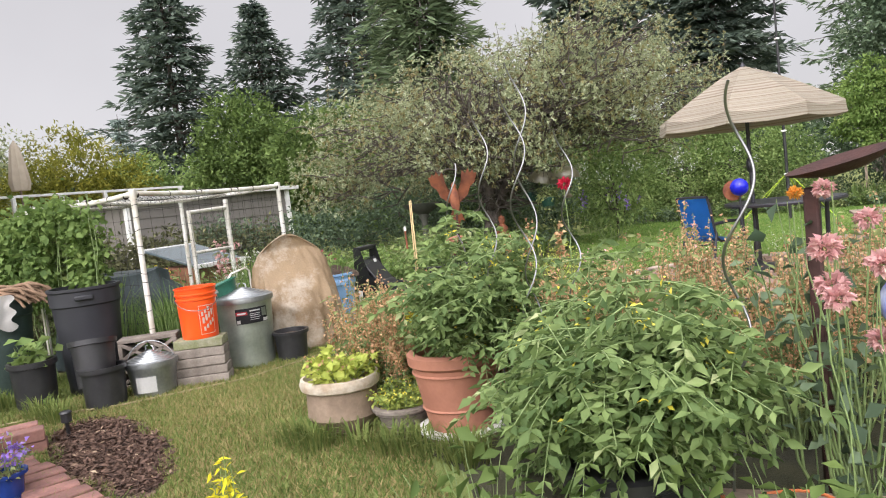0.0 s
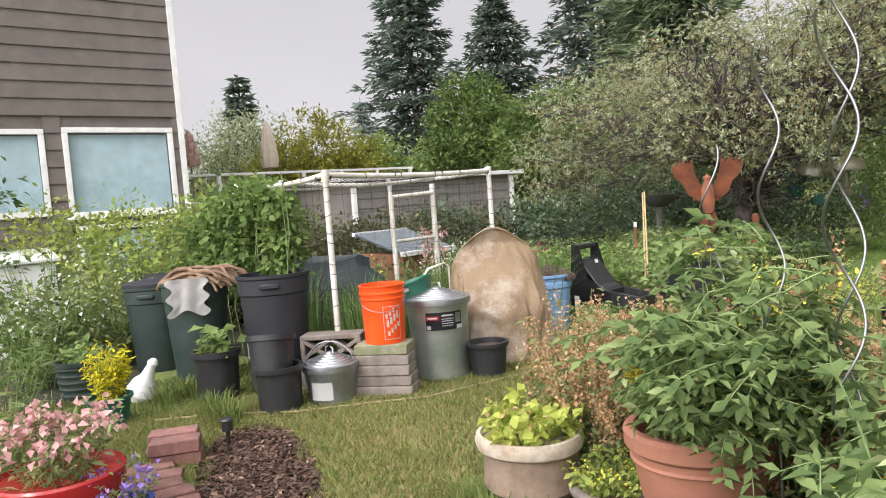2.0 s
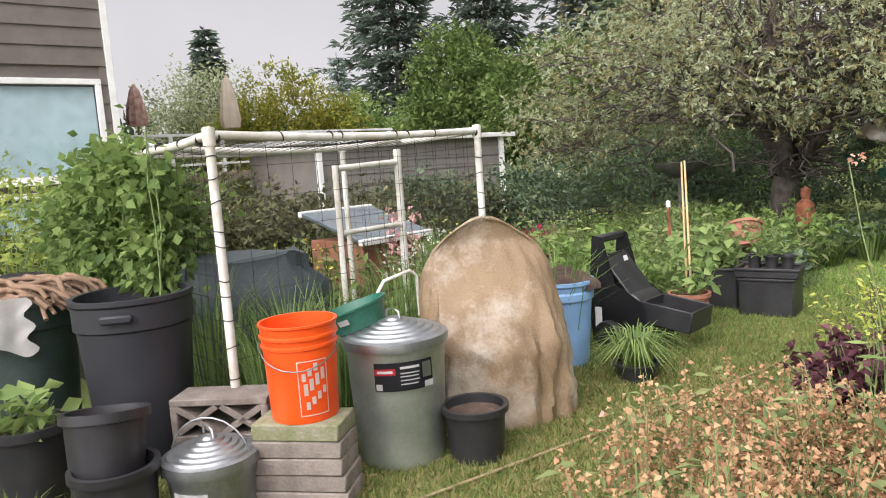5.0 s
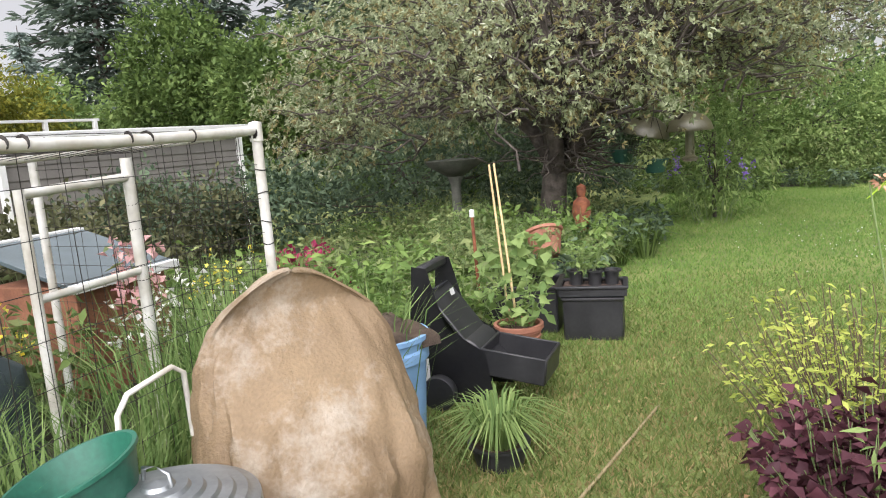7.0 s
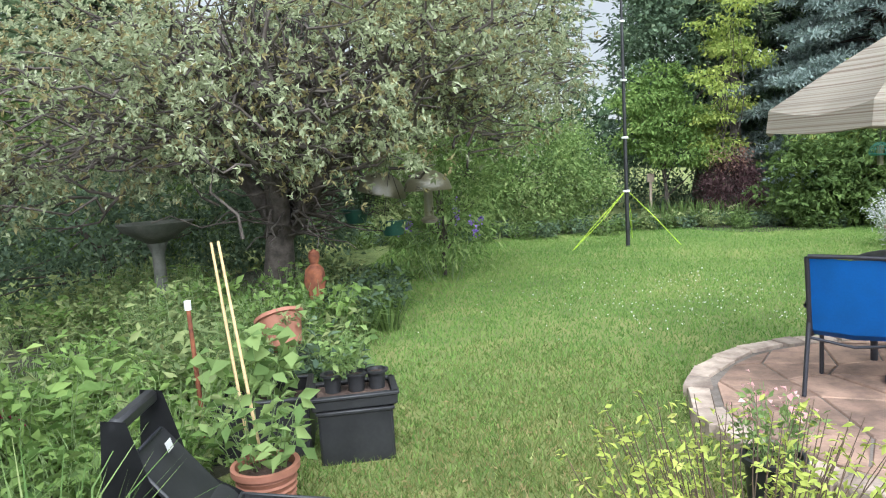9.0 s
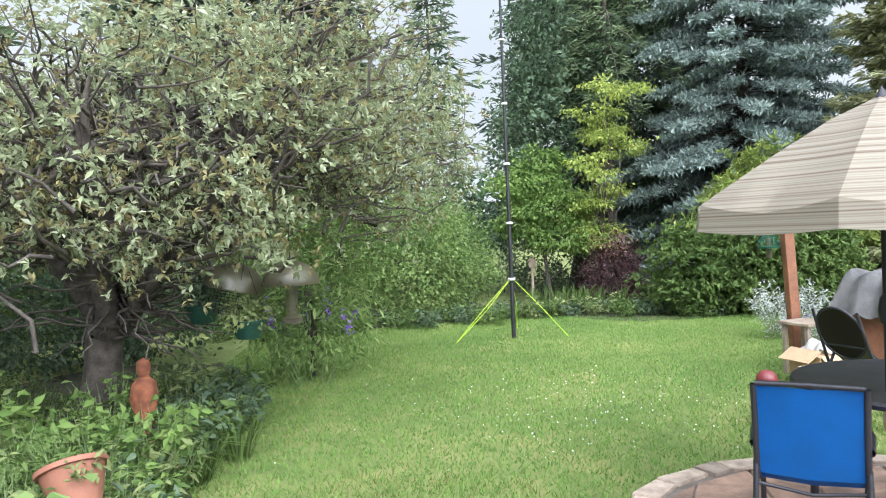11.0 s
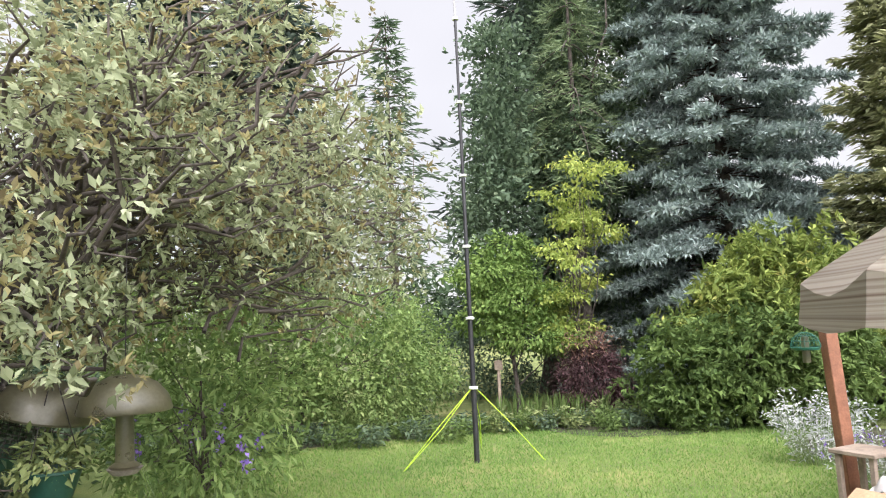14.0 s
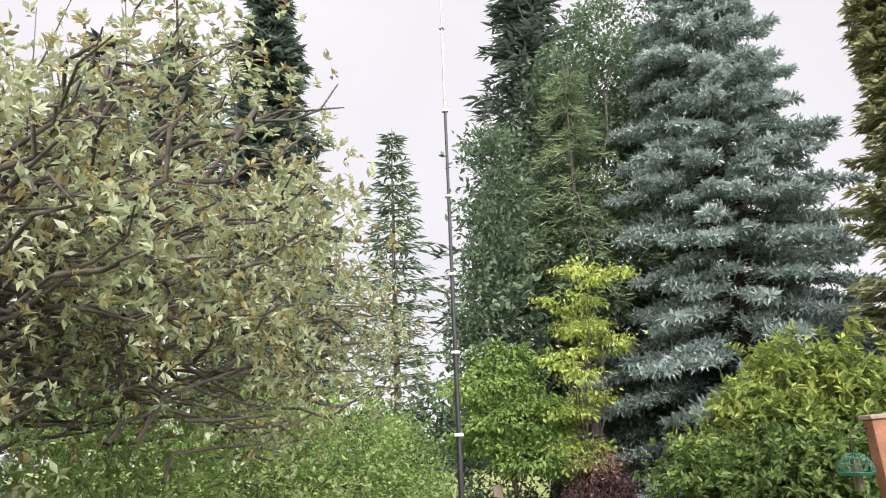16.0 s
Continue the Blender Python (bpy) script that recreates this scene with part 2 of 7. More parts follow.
M_ORANGE = mat("orange_plastic", (0.86, 0.10, 0.012), (0.80, 0.075, 0.01), 0.35, 4.0, 0.03, 0, 60.0, 0.06)
M_WHITEPAINT = plain("white_print", (0.78, 0.74, 0.70), 0.5)
M_GALV = mat("galvanised_steel", (0.42, 0.44, 0.45), (0.30, 0.32, 0.33), 0.42, 9.0, 0.05, 0.9, 70.0, 0.15)
M_GALVBODY = mat("weathered_galvanised_steel", (0.46, 0.50, 0.44), (0.34, 0.38, 0.33), 0.42, 7.0, 0.05, 0.75, 50.0, 0.15)
M_BLACKPL = mat("black_plastic", (0.028, 0.028, 0.03), (0.018, 0.018, 0.02), 0.42, 6.0, 0.05, 0, 50.0, 0.25)
M_GREYBIN = mat("dark_grey_plastic", (0.022, 0.023, 0.029), (0.016, 0.017, 0.022), 0.55, 6.0, 0.05, 0, 60.0, 0.15)
M_GREENBIN = mat("dark_green_plastic", (0.03, 0.05, 0.045), (0.02, 0.035, 0.03), 0.5, 6.0, 0.05)
M_GREENPAN = mat("green_plastic", (0.02, 0.13, 0.085), (0.015, 0.10, 0.065), 0.4, 6.0, 0.05)
M_BASKET = mat("dark_green_basket", (0.012, 0.06, 0.04), (0.008, 0.04, 0.03), 0.5, 6.0, 0.05)
M_TERRA = mat("terracotta", (0.36, 0.155, 0.10), (0.30, 0.125, 0.08), 0.75, 6.0, 0.1, 0, 60.0, 0.12)
M_OLDPOT = mat("weathered_clay", (0.27, 0.20, 0.145), (0.19, 0.135, 0.095), 0.85, 9.0, 0.3, 0, 50.0, 0.25)
M_LIME = mat("lime_crust", (0.50, 0.45, 0.37), (0.36, 0.28, 0.20), 0.9, 12.0, 0.5, 0, 45.0, 0.25)
M_REDGLAZE = plain("red_glaze", (0.42, 0.025, 0.025), 0.15)
M_CONCRETE = mat("concrete_block", (0.25, 0.215, 0.185), (0.15, 0.125, 0.105), 0.9, 10.0, 0.5, 0, 70.0, 0.3, per_object=0.15)
M_MOSS = mat("mossy_concrete", (0.24, 0.23, 0.16), (0.15, 0.165, 0.07), 0.95, 14.0, 0.6, 0, 70.0, 0.35)
M_BRICK = mat("red_brick", (0.27, 0.135, 0.11), (0.16, 0.08, 0.07), 0.9, 12.0, 0.4, 0, 60.0, 0.3, per_object=0.2)
M_TARPDUST = mat("dusty_cover_fabric", (0.25, 0.175, 0.10), (0.185, 0.125, 0.07), 0.7, 3.5, 0.5, 0, 90.0, 0.25)
_n, _l = M_TARPDUST.node_tree.nodes, M_TARPDUST.node_tree.links
_b = _n["Principled BSDF"]
_was = _b.inputs["Base Color"].links[0].from_socket
_c, _w, _w2 = _n.new("ShaderNodeTexCoord"), _n.new("ShaderNodeTexNoise"), _n.new("ShaderNodeTexVoronoi")
_w.inputs["Scale"].default_value, _w.inputs["Detail"].default_value, _w.inputs["Roughness"].default_value = 2.3, 10.0, 0.68
_w2.inputs["Scale"].default_value = 55.0
_l.new(_c.outputs["Object"], _w.inputs["Vector"])
_l.new(_c.outputs["Object"], _w2.inputs["Vector"])
_add, _r, _mx = _n.new("ShaderNodeMath"), _n.new("ShaderNodeValToRGB"), _n.new("ShaderNodeMix")
_add.operation, _add.inputs[1].default_value = "MULTIPLY_ADD", 0.05
_l.new(_w2.outputs["Distance"], _add.inputs[0])
_l.new(_w.outputs["Fac"], _add.inputs[2])
_r.color_ramp.elements[0].position, _r.color_ramp.elements[0].color = 0.50, (0, 0, 0, 1)
_r.color_ramp.elements[1].position, _r.color_ramp.elements[1].color = 0.66, (0.75, 0.75, 0.75, 1)
_l.new(_add.outputs[0], _r.inputs[0])
_mx.data_type = "RGBA"
_l.new(_r.outputs[0], _mx.inputs["Factor"])
_l.new(_was, _mx.inputs["A"])
_mx.inputs["B"].default_value = (0.43, 0.385, 0.32, 1)
_l.new(_mx.outputs["Result"], _b.inputs["Base Color"])
M_BURLAP = mat("brown_burlap", (0.26, 0.165, 0.105), (0.15, 0.095, 0.06), 0.95, 12.0, 0.5, 0, 140.0, 0.3)
M_DARKCLOTH = mat("dark_brown_cloth", (0.16, 0.115, 0.085), (0.09, 0.065, 0.05), 0.95, 12.0, 0.5, 0, 140.0, 0.3)
M_GREYCOVER = mat("grey_cover_cloth", (0.30, 0.29, 0.29), (0.17, 0.165, 0.17), 0.8, 5.0, 0.4, 0, 60.0, 0.25)
M_CLOTH = plain("white_cloth", (0.72, 0.70, 0.68), 0.9)
M_BLUEBIN = plain("light_blue_plastic", (0.20, 0.36, 0.58), 0.45)
M_TARPDARK = mat("dark_tarp", (0.055, 0.075, 0.08), (0.035, 0.05, 0.055), 0.5, 5.0, 0.3)
M_SIDING = mat("taupe_cedar_siding", (0.165, 0.142, 0.128), (0.13, 0.112, 0.10), 0.85, 3.0, 0.3, 0, 30.0, 0.12, per_object=0.06)
M_SHEDSIDE = mat("grey_shed_siding", (0.20, 0.185, 0.172), (0.165, 0.152, 0.14), 0.85, 3.0, 0.2, 0, 30.0, 0.12)
M_TRIM = plain("white_trim", (0.80, 0.80, 0.79), 0.5)
M_BLIND = plain("window_blind", (0.52, 0.66, 0.70), 0.6)
M_ROOF = mat("grey_roofing", (0.20, 0.20, 0.20), (0.13, 0.13, 0.13), 0.9, 12.0, 0.4)
M_GLASS, _n, _l, _b = node_mat("window_glass")
_b.inputs["Base Color"].default_value, _b.inputs["Roughness"].default_value, _b.inputs["Transmission Weight"].default_value = (0.9, 0.95, 0.95, 1), 0.02, 1.0
M_RUST = mat("rusty_steel", (0.32, 0.115, 0.055), (0.15, 0.05, 0.03), 0.85, 14.0, 0.3, 0.2, 70.0, 0.25)
M_RUSTDARK = mat("dark_rust", (0.075, 0.032, 0.028), (0.045, 0.02, 0.018), 0.7, 12.0, 0.3, 0.3)
M_ALU = plain("aluminium", (0.27, 0.27, 0.275), 0.36, 0.95)
M_BAMBOO = mat("bamboo", (0.55, 0.40, 0.20), (0.42, 0.29, 0.14), 0.6, 12.0, 0.2)
M_FLAG = mat("flagstone", (0.37, 0.24, 0.175), (0.19, 0.125, 0.095), 0.85, 7.0, 0.6, 0, 45.0, 0.2, per_object=0.22)
M_FLAGEDGE = mat("pale_flagstone", (0.46, 0.37, 0.30), (0.26, 0.20, 0.16), 0.85, 9.0, 0.6, 0, 45.0, 0.2, per_object=0.25)
M_CANVAS, _n, _l, _b = node_mat("striped_canvas")
_c, _w, _r = _n.new("ShaderNodeTexCoord"), _n.new("ShaderNodeTexNoise"), _n.new("ShaderNodeValToRGB")
_sep, _mul, _cmb = _n.new("ShaderNodeSeparateXYZ"), _n.new("ShaderNodeMath"), _n.new("ShaderNodeCombineXYZ")
_l.new(_c.outputs["Object"], _sep.inputs[0])
_mul.operation, _mul.inputs[1].default_value = "MULTIPLY", 62.0
_l.new(_sep.outputs["Z"], _mul.inputs[0])
_l.new(_mul.outputs[0], _cmb.inputs[2])
_l.new(_cmb.outputs[0], _w.inputs["Vector"])
_w.inputs["Scale"].default_value, _w.inputs["Detail"].default_value = 1.0, 3.0
_r.color_ramp.elements[0].position, _r.color_ramp.elements[0].color = 0.38, (0.24, 0.18, 0.135, 1)
_r.color_ramp.elements[1].position, _r.color_ramp.elements[1].color = 0.54, (0.50, 0.45, 0.37, 1)
_l.new(_w.outputs["Fac"], _r.inputs[0])
_l.new(_r.outputs[0], _b.inputs["Base Color"])
_b.inputs["Roughness"].default_value = 0.9
M_CANVASPLAIN = plain("beige_canvas", (0.55, 0.47, 0.37), 0.9)
M_CANVASPINK = mat("patterned_canvas", (0.55, 0.40, 0.34), (0.34, 0.16, 0.14), 0.9, 10.0, 0.1)
M_BLUESLING = plain("blue_sling_fabric", (0.01, 0.17, 0.56), 0.6)
M_CHAIRFRAME = plain("dark_bronze_frame", (0.045, 0.045, 0.055), 0.4, 0.4)
M_TABLEGLASS = plain("smoked_glass", (0.10, 0.13, 0.14), 0.08)
M_REDWOOD = mat("reddish_wood", (0.29, 0.125, 0.07), (0.19, 0.08, 0.045), 0.8, 8.0, 0.3)
M_GREYWOOD = mat("grey_wood", (0.33, 0.26, 0.20), (0.22, 0.17, 0.13), 0.9, 8.0, 0.3)
M_CARD = mat("cardboard", (0.48, 0.33, 0.20), (0.40, 0.27, 0.16), 0.9, 6.0, 0.1)
M_BALL = plain("maroon_rubber", (0.20, 0.035, 0.04), 0.35)
M_ROPE = plain("lime_rope", (0.50, 0.72, 0.05), 0.7)
M_MASTGREY = plain("grey_fibreglass", (0.38, 0.38, 0.38), 0.5)
M_BLUEGLASS = mat("blue_swirl_glass", (0.02, 0.04, 0.55), (0.55, 0.62, 0.75), 0.08, 9.0, 0.0, 0, 30.0, 0.2)
M_COBALT = plain("cobalt_glass", (0.01, 0.015, 0.45), 0.08)
# bird bath stone: the apple tree's shade is put into its dark colour
M_SHADESTONE = mat("shade_darkened_stone", (0.10, 0.10, 0.085), (0.055, 0.06, 0.045), 0.9, 8.0, 0.5)
M_DOME = mat("cloudy_plastic_dome", (0.24, 0.22, 0.13), (0.16, 0.15, 0.09), 0.3, 6.0, 0.05)
M_DOME.node_tree.nodes["Principled BSDF"].inputs["Transmission Weight"].default_value = 0.72
M_LABEL = plain("black_label", (0.02, 0.02, 0.025), 0.5)
M_STICKER = plain("white_sticker", (0.74, 0.74, 0.72), 0.7)
M_REDPRINT = plain("red_print", (0.55, 0.03, 0.04), 0.5)
M_HOSE = mat("tan_garden_hose", (0.30, 0.24, 0.13), (0.22, 0.17, 0.09), 0.7, 12.0, 0.1)
M_CORD = plain("orange_cord", (0.75, 0.22, 0.08), 0.5)
M_FARWOOD = leaf_mat("far_woods_leaves", (0.025, 0.05, 0.025), (0.07, 0.11, 0.05), None, 0.2, 0.7, 0.3)


# ---- mesh helpers ----
def np_mesh(name, verts, faces):
    """A mesh from arrays: verts (n, 3), faces (m, 3 or 4)."""
    me = bpy.data.meshes.new(name)
    k = faces.shape[1]
    me.vertices.add(len(verts))
    me.vertices.foreach_set("co", np.ascontiguousarray(verts, dtype=np.float32).ravel())
    me.loops.add(len(faces) * k)
    me.loops.foreach_set("vertex_index", np.ascontiguousarray(faces, dtype=np.int32).ravel())
    me.polygons.add(len(faces))
    me.polygons.foreach_set("loop_start", np.arange(0, len(faces) * k, k, dtype=np.int32))
    me.update(calc_edges=True)
    return me


def hang(ob, material, parent, label):
    if material:
        ob.data.materials.append(material)
    if parent:
        ob.parent = parent
    if label:
        ob["label"] = label
    return ob


def part(name, bm, material, parent, label="", smooth=True):
    me = bpy.data.meshes.new(name)
    bm.to_mesh(me)
    bm.free()
    if smooth:
        me.polygons.foreach_set("use_smooth", [True] * len(me.polygons))
        me.set_sharp_from_angle(angle=radians(38))
    return hang(new(name, me), material, parent, label)


LEAFY = ("stem_mass", "foliage", "blossom", "crown", "netting")


def np_part(name, vf, material, parent, label="", smooth=False):
    me = np_mesh(name, *vf)
    if smooth:
        me.polygons.foreach_set("use_smooth", [True] * len(me.polygons))
    ob = hang(new(name, me), material, parent, label)
    if name in LEAFY:
        ob["kind"] = "stuff"
    return ob


def thing(name, label, category, m=None, group="", kind=""):
    ob = new(name)
    ob.empty_display_size = 0.1
    if m is not None:
        ob.matrix_world = m
    return tagged(ob, label, category, group, kind)


def box(sx, sy, sz, m=None, bevel=0.004, bm=None):
    """A bevelled box with its base at z = 0."""
    one = bmesh.new()
    bmesh.ops.create_cube(one, size=1.0, matrix=Matrix.Translation((0, 0, sz / 2)) @ Matrix.Diagonal((sx, sy, sz, 1)))
    if bevel:
        bmesh.ops.bevel(one, geom=one.edges[:], offset=min(bevel, 0.3 * min(sx, sy, sz)), segments=1, affect="EDGES")
    if m is not None:
        bmesh.ops.transform(one, matrix=m, verts=one.verts[:])
    if bm is None:
        return one
    me = bpy.data.meshes.new("tmp")
    one.to_mesh(me)
    one.free()
    bm.from_mesh(me)
    bpy.data.meshes.remove(me)
    return bm


def lathe(profile, seg=32, m=None, wobble=0.0, flute=0):
    """Revolves (radius, z) pairs round z."""
    bm = bmesh.new()
    rings = []
    for r, z in profile:
        ring = []
        for i in range(seg):
            a = 2 * math.pi * i / seg
            rr = r * (1 + wobble * math.sin(3 * a + 9 * z)) * (1 + (flute * (0.5 if i % 2 else -0.5)))
            ring.append(bm.verts.new((rr * math.cos(a), rr * math.sin(a), z)))
        rings.append(ring)
    for a, b in zip(rings, rings[1:]):
        for i in range(seg):
            bm.faces.new((a[i], a[(i + 1) % seg], b[(i + 1) % seg], b[i]))
    if profile[0][0] > 1e-4:
        bm.faces.new(rings[0][::-1])
    if profile[-1][0] > 1e-4:
        bm.faces.new(rings[-1])
    if m is not None:
        bmesh.ops.transform(bm, matrix=m, verts=bm.verts[:])
    bmesh.ops.recalc_face_normals(bm, faces=bm.faces[:])
    return bm


def tubes(lines, r0, r1=None, sides=5):
    """Tapered tubes along polylines, in one pair of arrays."""
    r1 = r0 if r1 is None else r1
    V, F, base = [], [], 0
    ang = np.arange(sides) * 2 * np.pi / sides
    for k, line in enumerate(lines):
        p = np.asarray(line, dtype=float)
        n = len(p)
        d = np.gradient(p, axis=0)
        d /= np.linalg.norm(d, axis=1)[:, None] + 1e-9
        ref = np.array([0.0, 0.0, 1.0]) if abs(d[0][2]) < 0.8 else np.array([1.0, 0.0, 0.0])
        u = np.cross(d, ref)
        u /= np.linalg.norm(u, axis=1)[:, None] + 1e-9
        w = np.cross(d, u)
        a0 = r0[k] if hasattr(r0, "__len__") else r0
        a1 = r1[k] if hasattr(r1, "__len__") else r1
        rad = np.linspace(a0, a1, n)
        ring = p[:, None, :] + rad[:, None, None] * (np.cos(ang)[None, :, None] * u[:, None, :] + np.sin(ang)[None, :, None] * w[:, None, :])
        V.append(ring.reshape(-1, 3))
        i, j = np.meshgrid(np.arange(n - 1), np.arange(sides), indexing="ij")
        i, j = i.ravel(), j.ravel()
        jj = (j + 1) % sides
        F.append(np.stack([i * sides + j, i * sides + jj, (i + 1) * sides + jj, (i + 1) * sides + j], axis=1) + base)
        base += n * sides
    return np.concatenate(V), np.concatenate(F)


def unit(v):
    return v / (np.linalg.norm(v, axis=-1, keepdims=True) + 1e-9)


def leaves(p, size, aspect=0.45, along=None, spread=1.0, fold=0.25, droop=0.0, vary=0.35):
    """Folded, pointed leaves at the points p. along: the way that they point, mixed with chance by spread."""
    n = len(p)
    d = rng.normal(size=(n, 3))
    d = unit(d) * spread + (0 if along is None else unit(along))
    d[:, 2] -= droop
    d = unit(d)
    side = unit(np.cross(d, unit(rng.normal(size=(n, 3)) * 0.6 + np.array([0, 0, 1.0]))))
    up = np.cross(side, d)
    L = (size * (1 + vary * rng.uniform(-1, 1, n)))[:, None]
    w = L * aspect * 0.5
    tip = p + d * L
    mid = p + d * L * 0.45
    v = np.stack([p, mid + side * w + up * w * fold * 2, tip, mid - side * w + up * w * fold * 2], axis=1).reshape(-1, 3)
    b = np.arange(n) * 4
    f = np.concatenate([np.stack([b, b + 1, b + 2], 1), np.stack([b, b + 2, b + 3], 1)])
    return v, f


def clumps(blobs, count, per, spread, shell=0.55, flat=1.0):
    """Leaf points in clumps, spread over lumpy ellipsoids (x, y, z, rx, ry, rz)."""
    blobs = np.asarray(blobs, dtype=float)
    vol = blobs[:, 3] * blobs[:, 4] * blobs[:, 5]
    which = rng.choice(len(blobs), count, p=vol ** 0.75 / (vol ** 0.75).sum())
    d = unit(rng.normal(size=(count, 3)))
    lump = 1 + 0.13 * np.sin(5 * d[:, 0] + which) * np.cos(4 * d[:, 1] - which) + 0.1 * np.sin(9 * d[:, 2] + 3 * d[:, 0])
    r = (shell + (1 - shell) * rng.random(count) ** 0.6) * lump
    c = blobs[which, :3] + d * r[:, None] * blobs[which, 3:]
    k = rng.poisson(per, count) + 1
    own = np.repeat(np.arange(count), k)
    off = rng.normal(size=(len(own), 3)) * spread
    off[:, 2] *= flat
    return c[own] + off, unit(d[own] + rng.normal(size=(len(own), 3)) * 0.5), c


def limb(a, b, n=7, bend=0.12):
    a, b = np.asarray(a, float), np.asarray(b, float)
    t = np.linspace(0, 1, n)[:, None]
    L = np.linalg.norm(b - a)
    wob = np.cumsum(rng.normal(size=(n, 3)), axis=0) * bend * L / n
    wob -= t * wob[-1]
    return a + (b - a) * t + wob


def trunk_set(base, top, radius, tips, reach=0.6):
    """A tapered trunk with limbs that run out to the given points."""
    base, top = np.asarray(base, float), np.asarray(top, float)
    lines, r0, r1 = [limb(base, top, 9, 0.08)], [radius], [radius * 0.3]
    for tip in tips:
        k = rng.integers(2, 8)
        start = lines[0][k]
        lines.append(limb(start, start + (np.asarray(tip) - start) * reach, 7, 0.2))
        r0.append(radius * 0.4 * (1 - k / 14))
        r1.append(radius * 0.06)
    return lines, r0, r1


def broadleaf(name, label, base, blobs, leaf, size, count, per, spread, radius, category="tree", aspect=0.5, bark=None, shell=0.55, tips=14, droop=0.2, flat=1.0, whorl=0):
    t = thing(name, label, category, Matrix.Translation(base))
    blobs = np.asarray(blobs, float)
    p, d, c = clumps(blobs, count, per, spread, shell, flat)
    top = blobs[:, :3].mean(axis=0) + np.array([0, 0, 0.4 * blobs[:, 5].mean()])
    picks = c[rng.choice(len(c), min(tips, len(c)), replace=False)]
    lines, r0, r1 = trunk_set((0, 0, -0.05), top, radius, picks, 0.9)
    np_part("trunk", tubes(lines, r0, r1, 7), bark or M_BARK, t, "", True)
    np_part("crown", rosettes(p, d + np.array([0, 0, 0.6]), whorl, size, aspect) if whorl else leaves(p, size, aspect, d, 0.9, 0.25, droop), leaf, t)
    return t


def conifer(name, label, base, height, radius, leaf, size, tiers, per, droop=0.35, bare=0.08, width=0.4, category="tree", boughs=9, lean=0.0):
    """Whorls of drooping boughs that carry short sprays."""
    t = thing(name, label, category, Matrix.Translation(base))
    lines = [limb((0, 0, -0.1), (lean, 0, height), 8, 0.01)]
    r0, r1 = [radius * 0.055 + 0.04], [0.01]
    P, D = [], []
    for i in range(tiers):
        f = (i + rng.uniform(-0.3, 0.3)) / tiers
        z = height * (bare + (1 - bare) * max(0.0, f))
        R = radius * (1 - max(0, f)) ** 0.85 * rng.uniform(0.62, 1.15) + 0.03 * radius
        for b in range(boughs):
            a = 2 * math.pi * (b + rng.random()) / boughs
            R2 = R * rng.uniform(0.55, 1.2)
            s = np.linspace(0.05, 1, 6)[:, None]
            way = np.array([math.cos(a), math.sin(a), 0.0])
            line = np.array([lean * f, 0, z]) + way * R2 * s + np.array([0, 0, 1.0]) * R2 * (0.18 * s - droop * s ** 2 + 0.12 * s ** 4)
            if b % 2 == 0:
                lines.append(line)
                r0.append(0.012 * radius)
                r1.append(0.002 * radius)
            m = max(4, int(per * (0.25 + R2 / radius)))
            q = rng.random(m) ** 0.7
            base_p = np.stack([np.interp(q, s[:, 0], line[:, k]) for k in range(3)], axis=1)
            sideways = np.array([-way[1], way[0], 0.0])
            off = rng.normal(size=m) * R2 * 0.16 * (1.15 - q)
            base_p += sideways * off[:, None] + rng.normal(size=(m, 3)) * 0.02 * radius
            P.append(base_p)
            D.append(way + sideways * np.sign(off)[:, None] * 0.7 + np.array([0, 0, -0.2]))
    np_part("trunk", tubes(lines, r0, r1, 5), M_BARK, t, "", True)
    np_part("crown", leaves(np.concatenate(P), size, width, np.concatenate(D), 0.45, 0.2), leaf, t)
    return t


def rosettes(c, d, n, size, aspect=0.45, lift=0.5, vary=0.35):
    """Whorls of n leaves round the twig ends c, which point along d."""
    axis = np.repeat(unit(d), n, axis=0)
    p = np.repeat(c, n, axis=0) - axis * (rng.random((len(c) * n, 1)) * size * 0.7)
    side = rng.normal(size=p.shape)
    side = unit(side - axis * (side * axis).sum(axis=1)[:, None])
    return leaves(p, size, aspect, side + axis * lift, 0.3, 0.3, 0.08, vary)


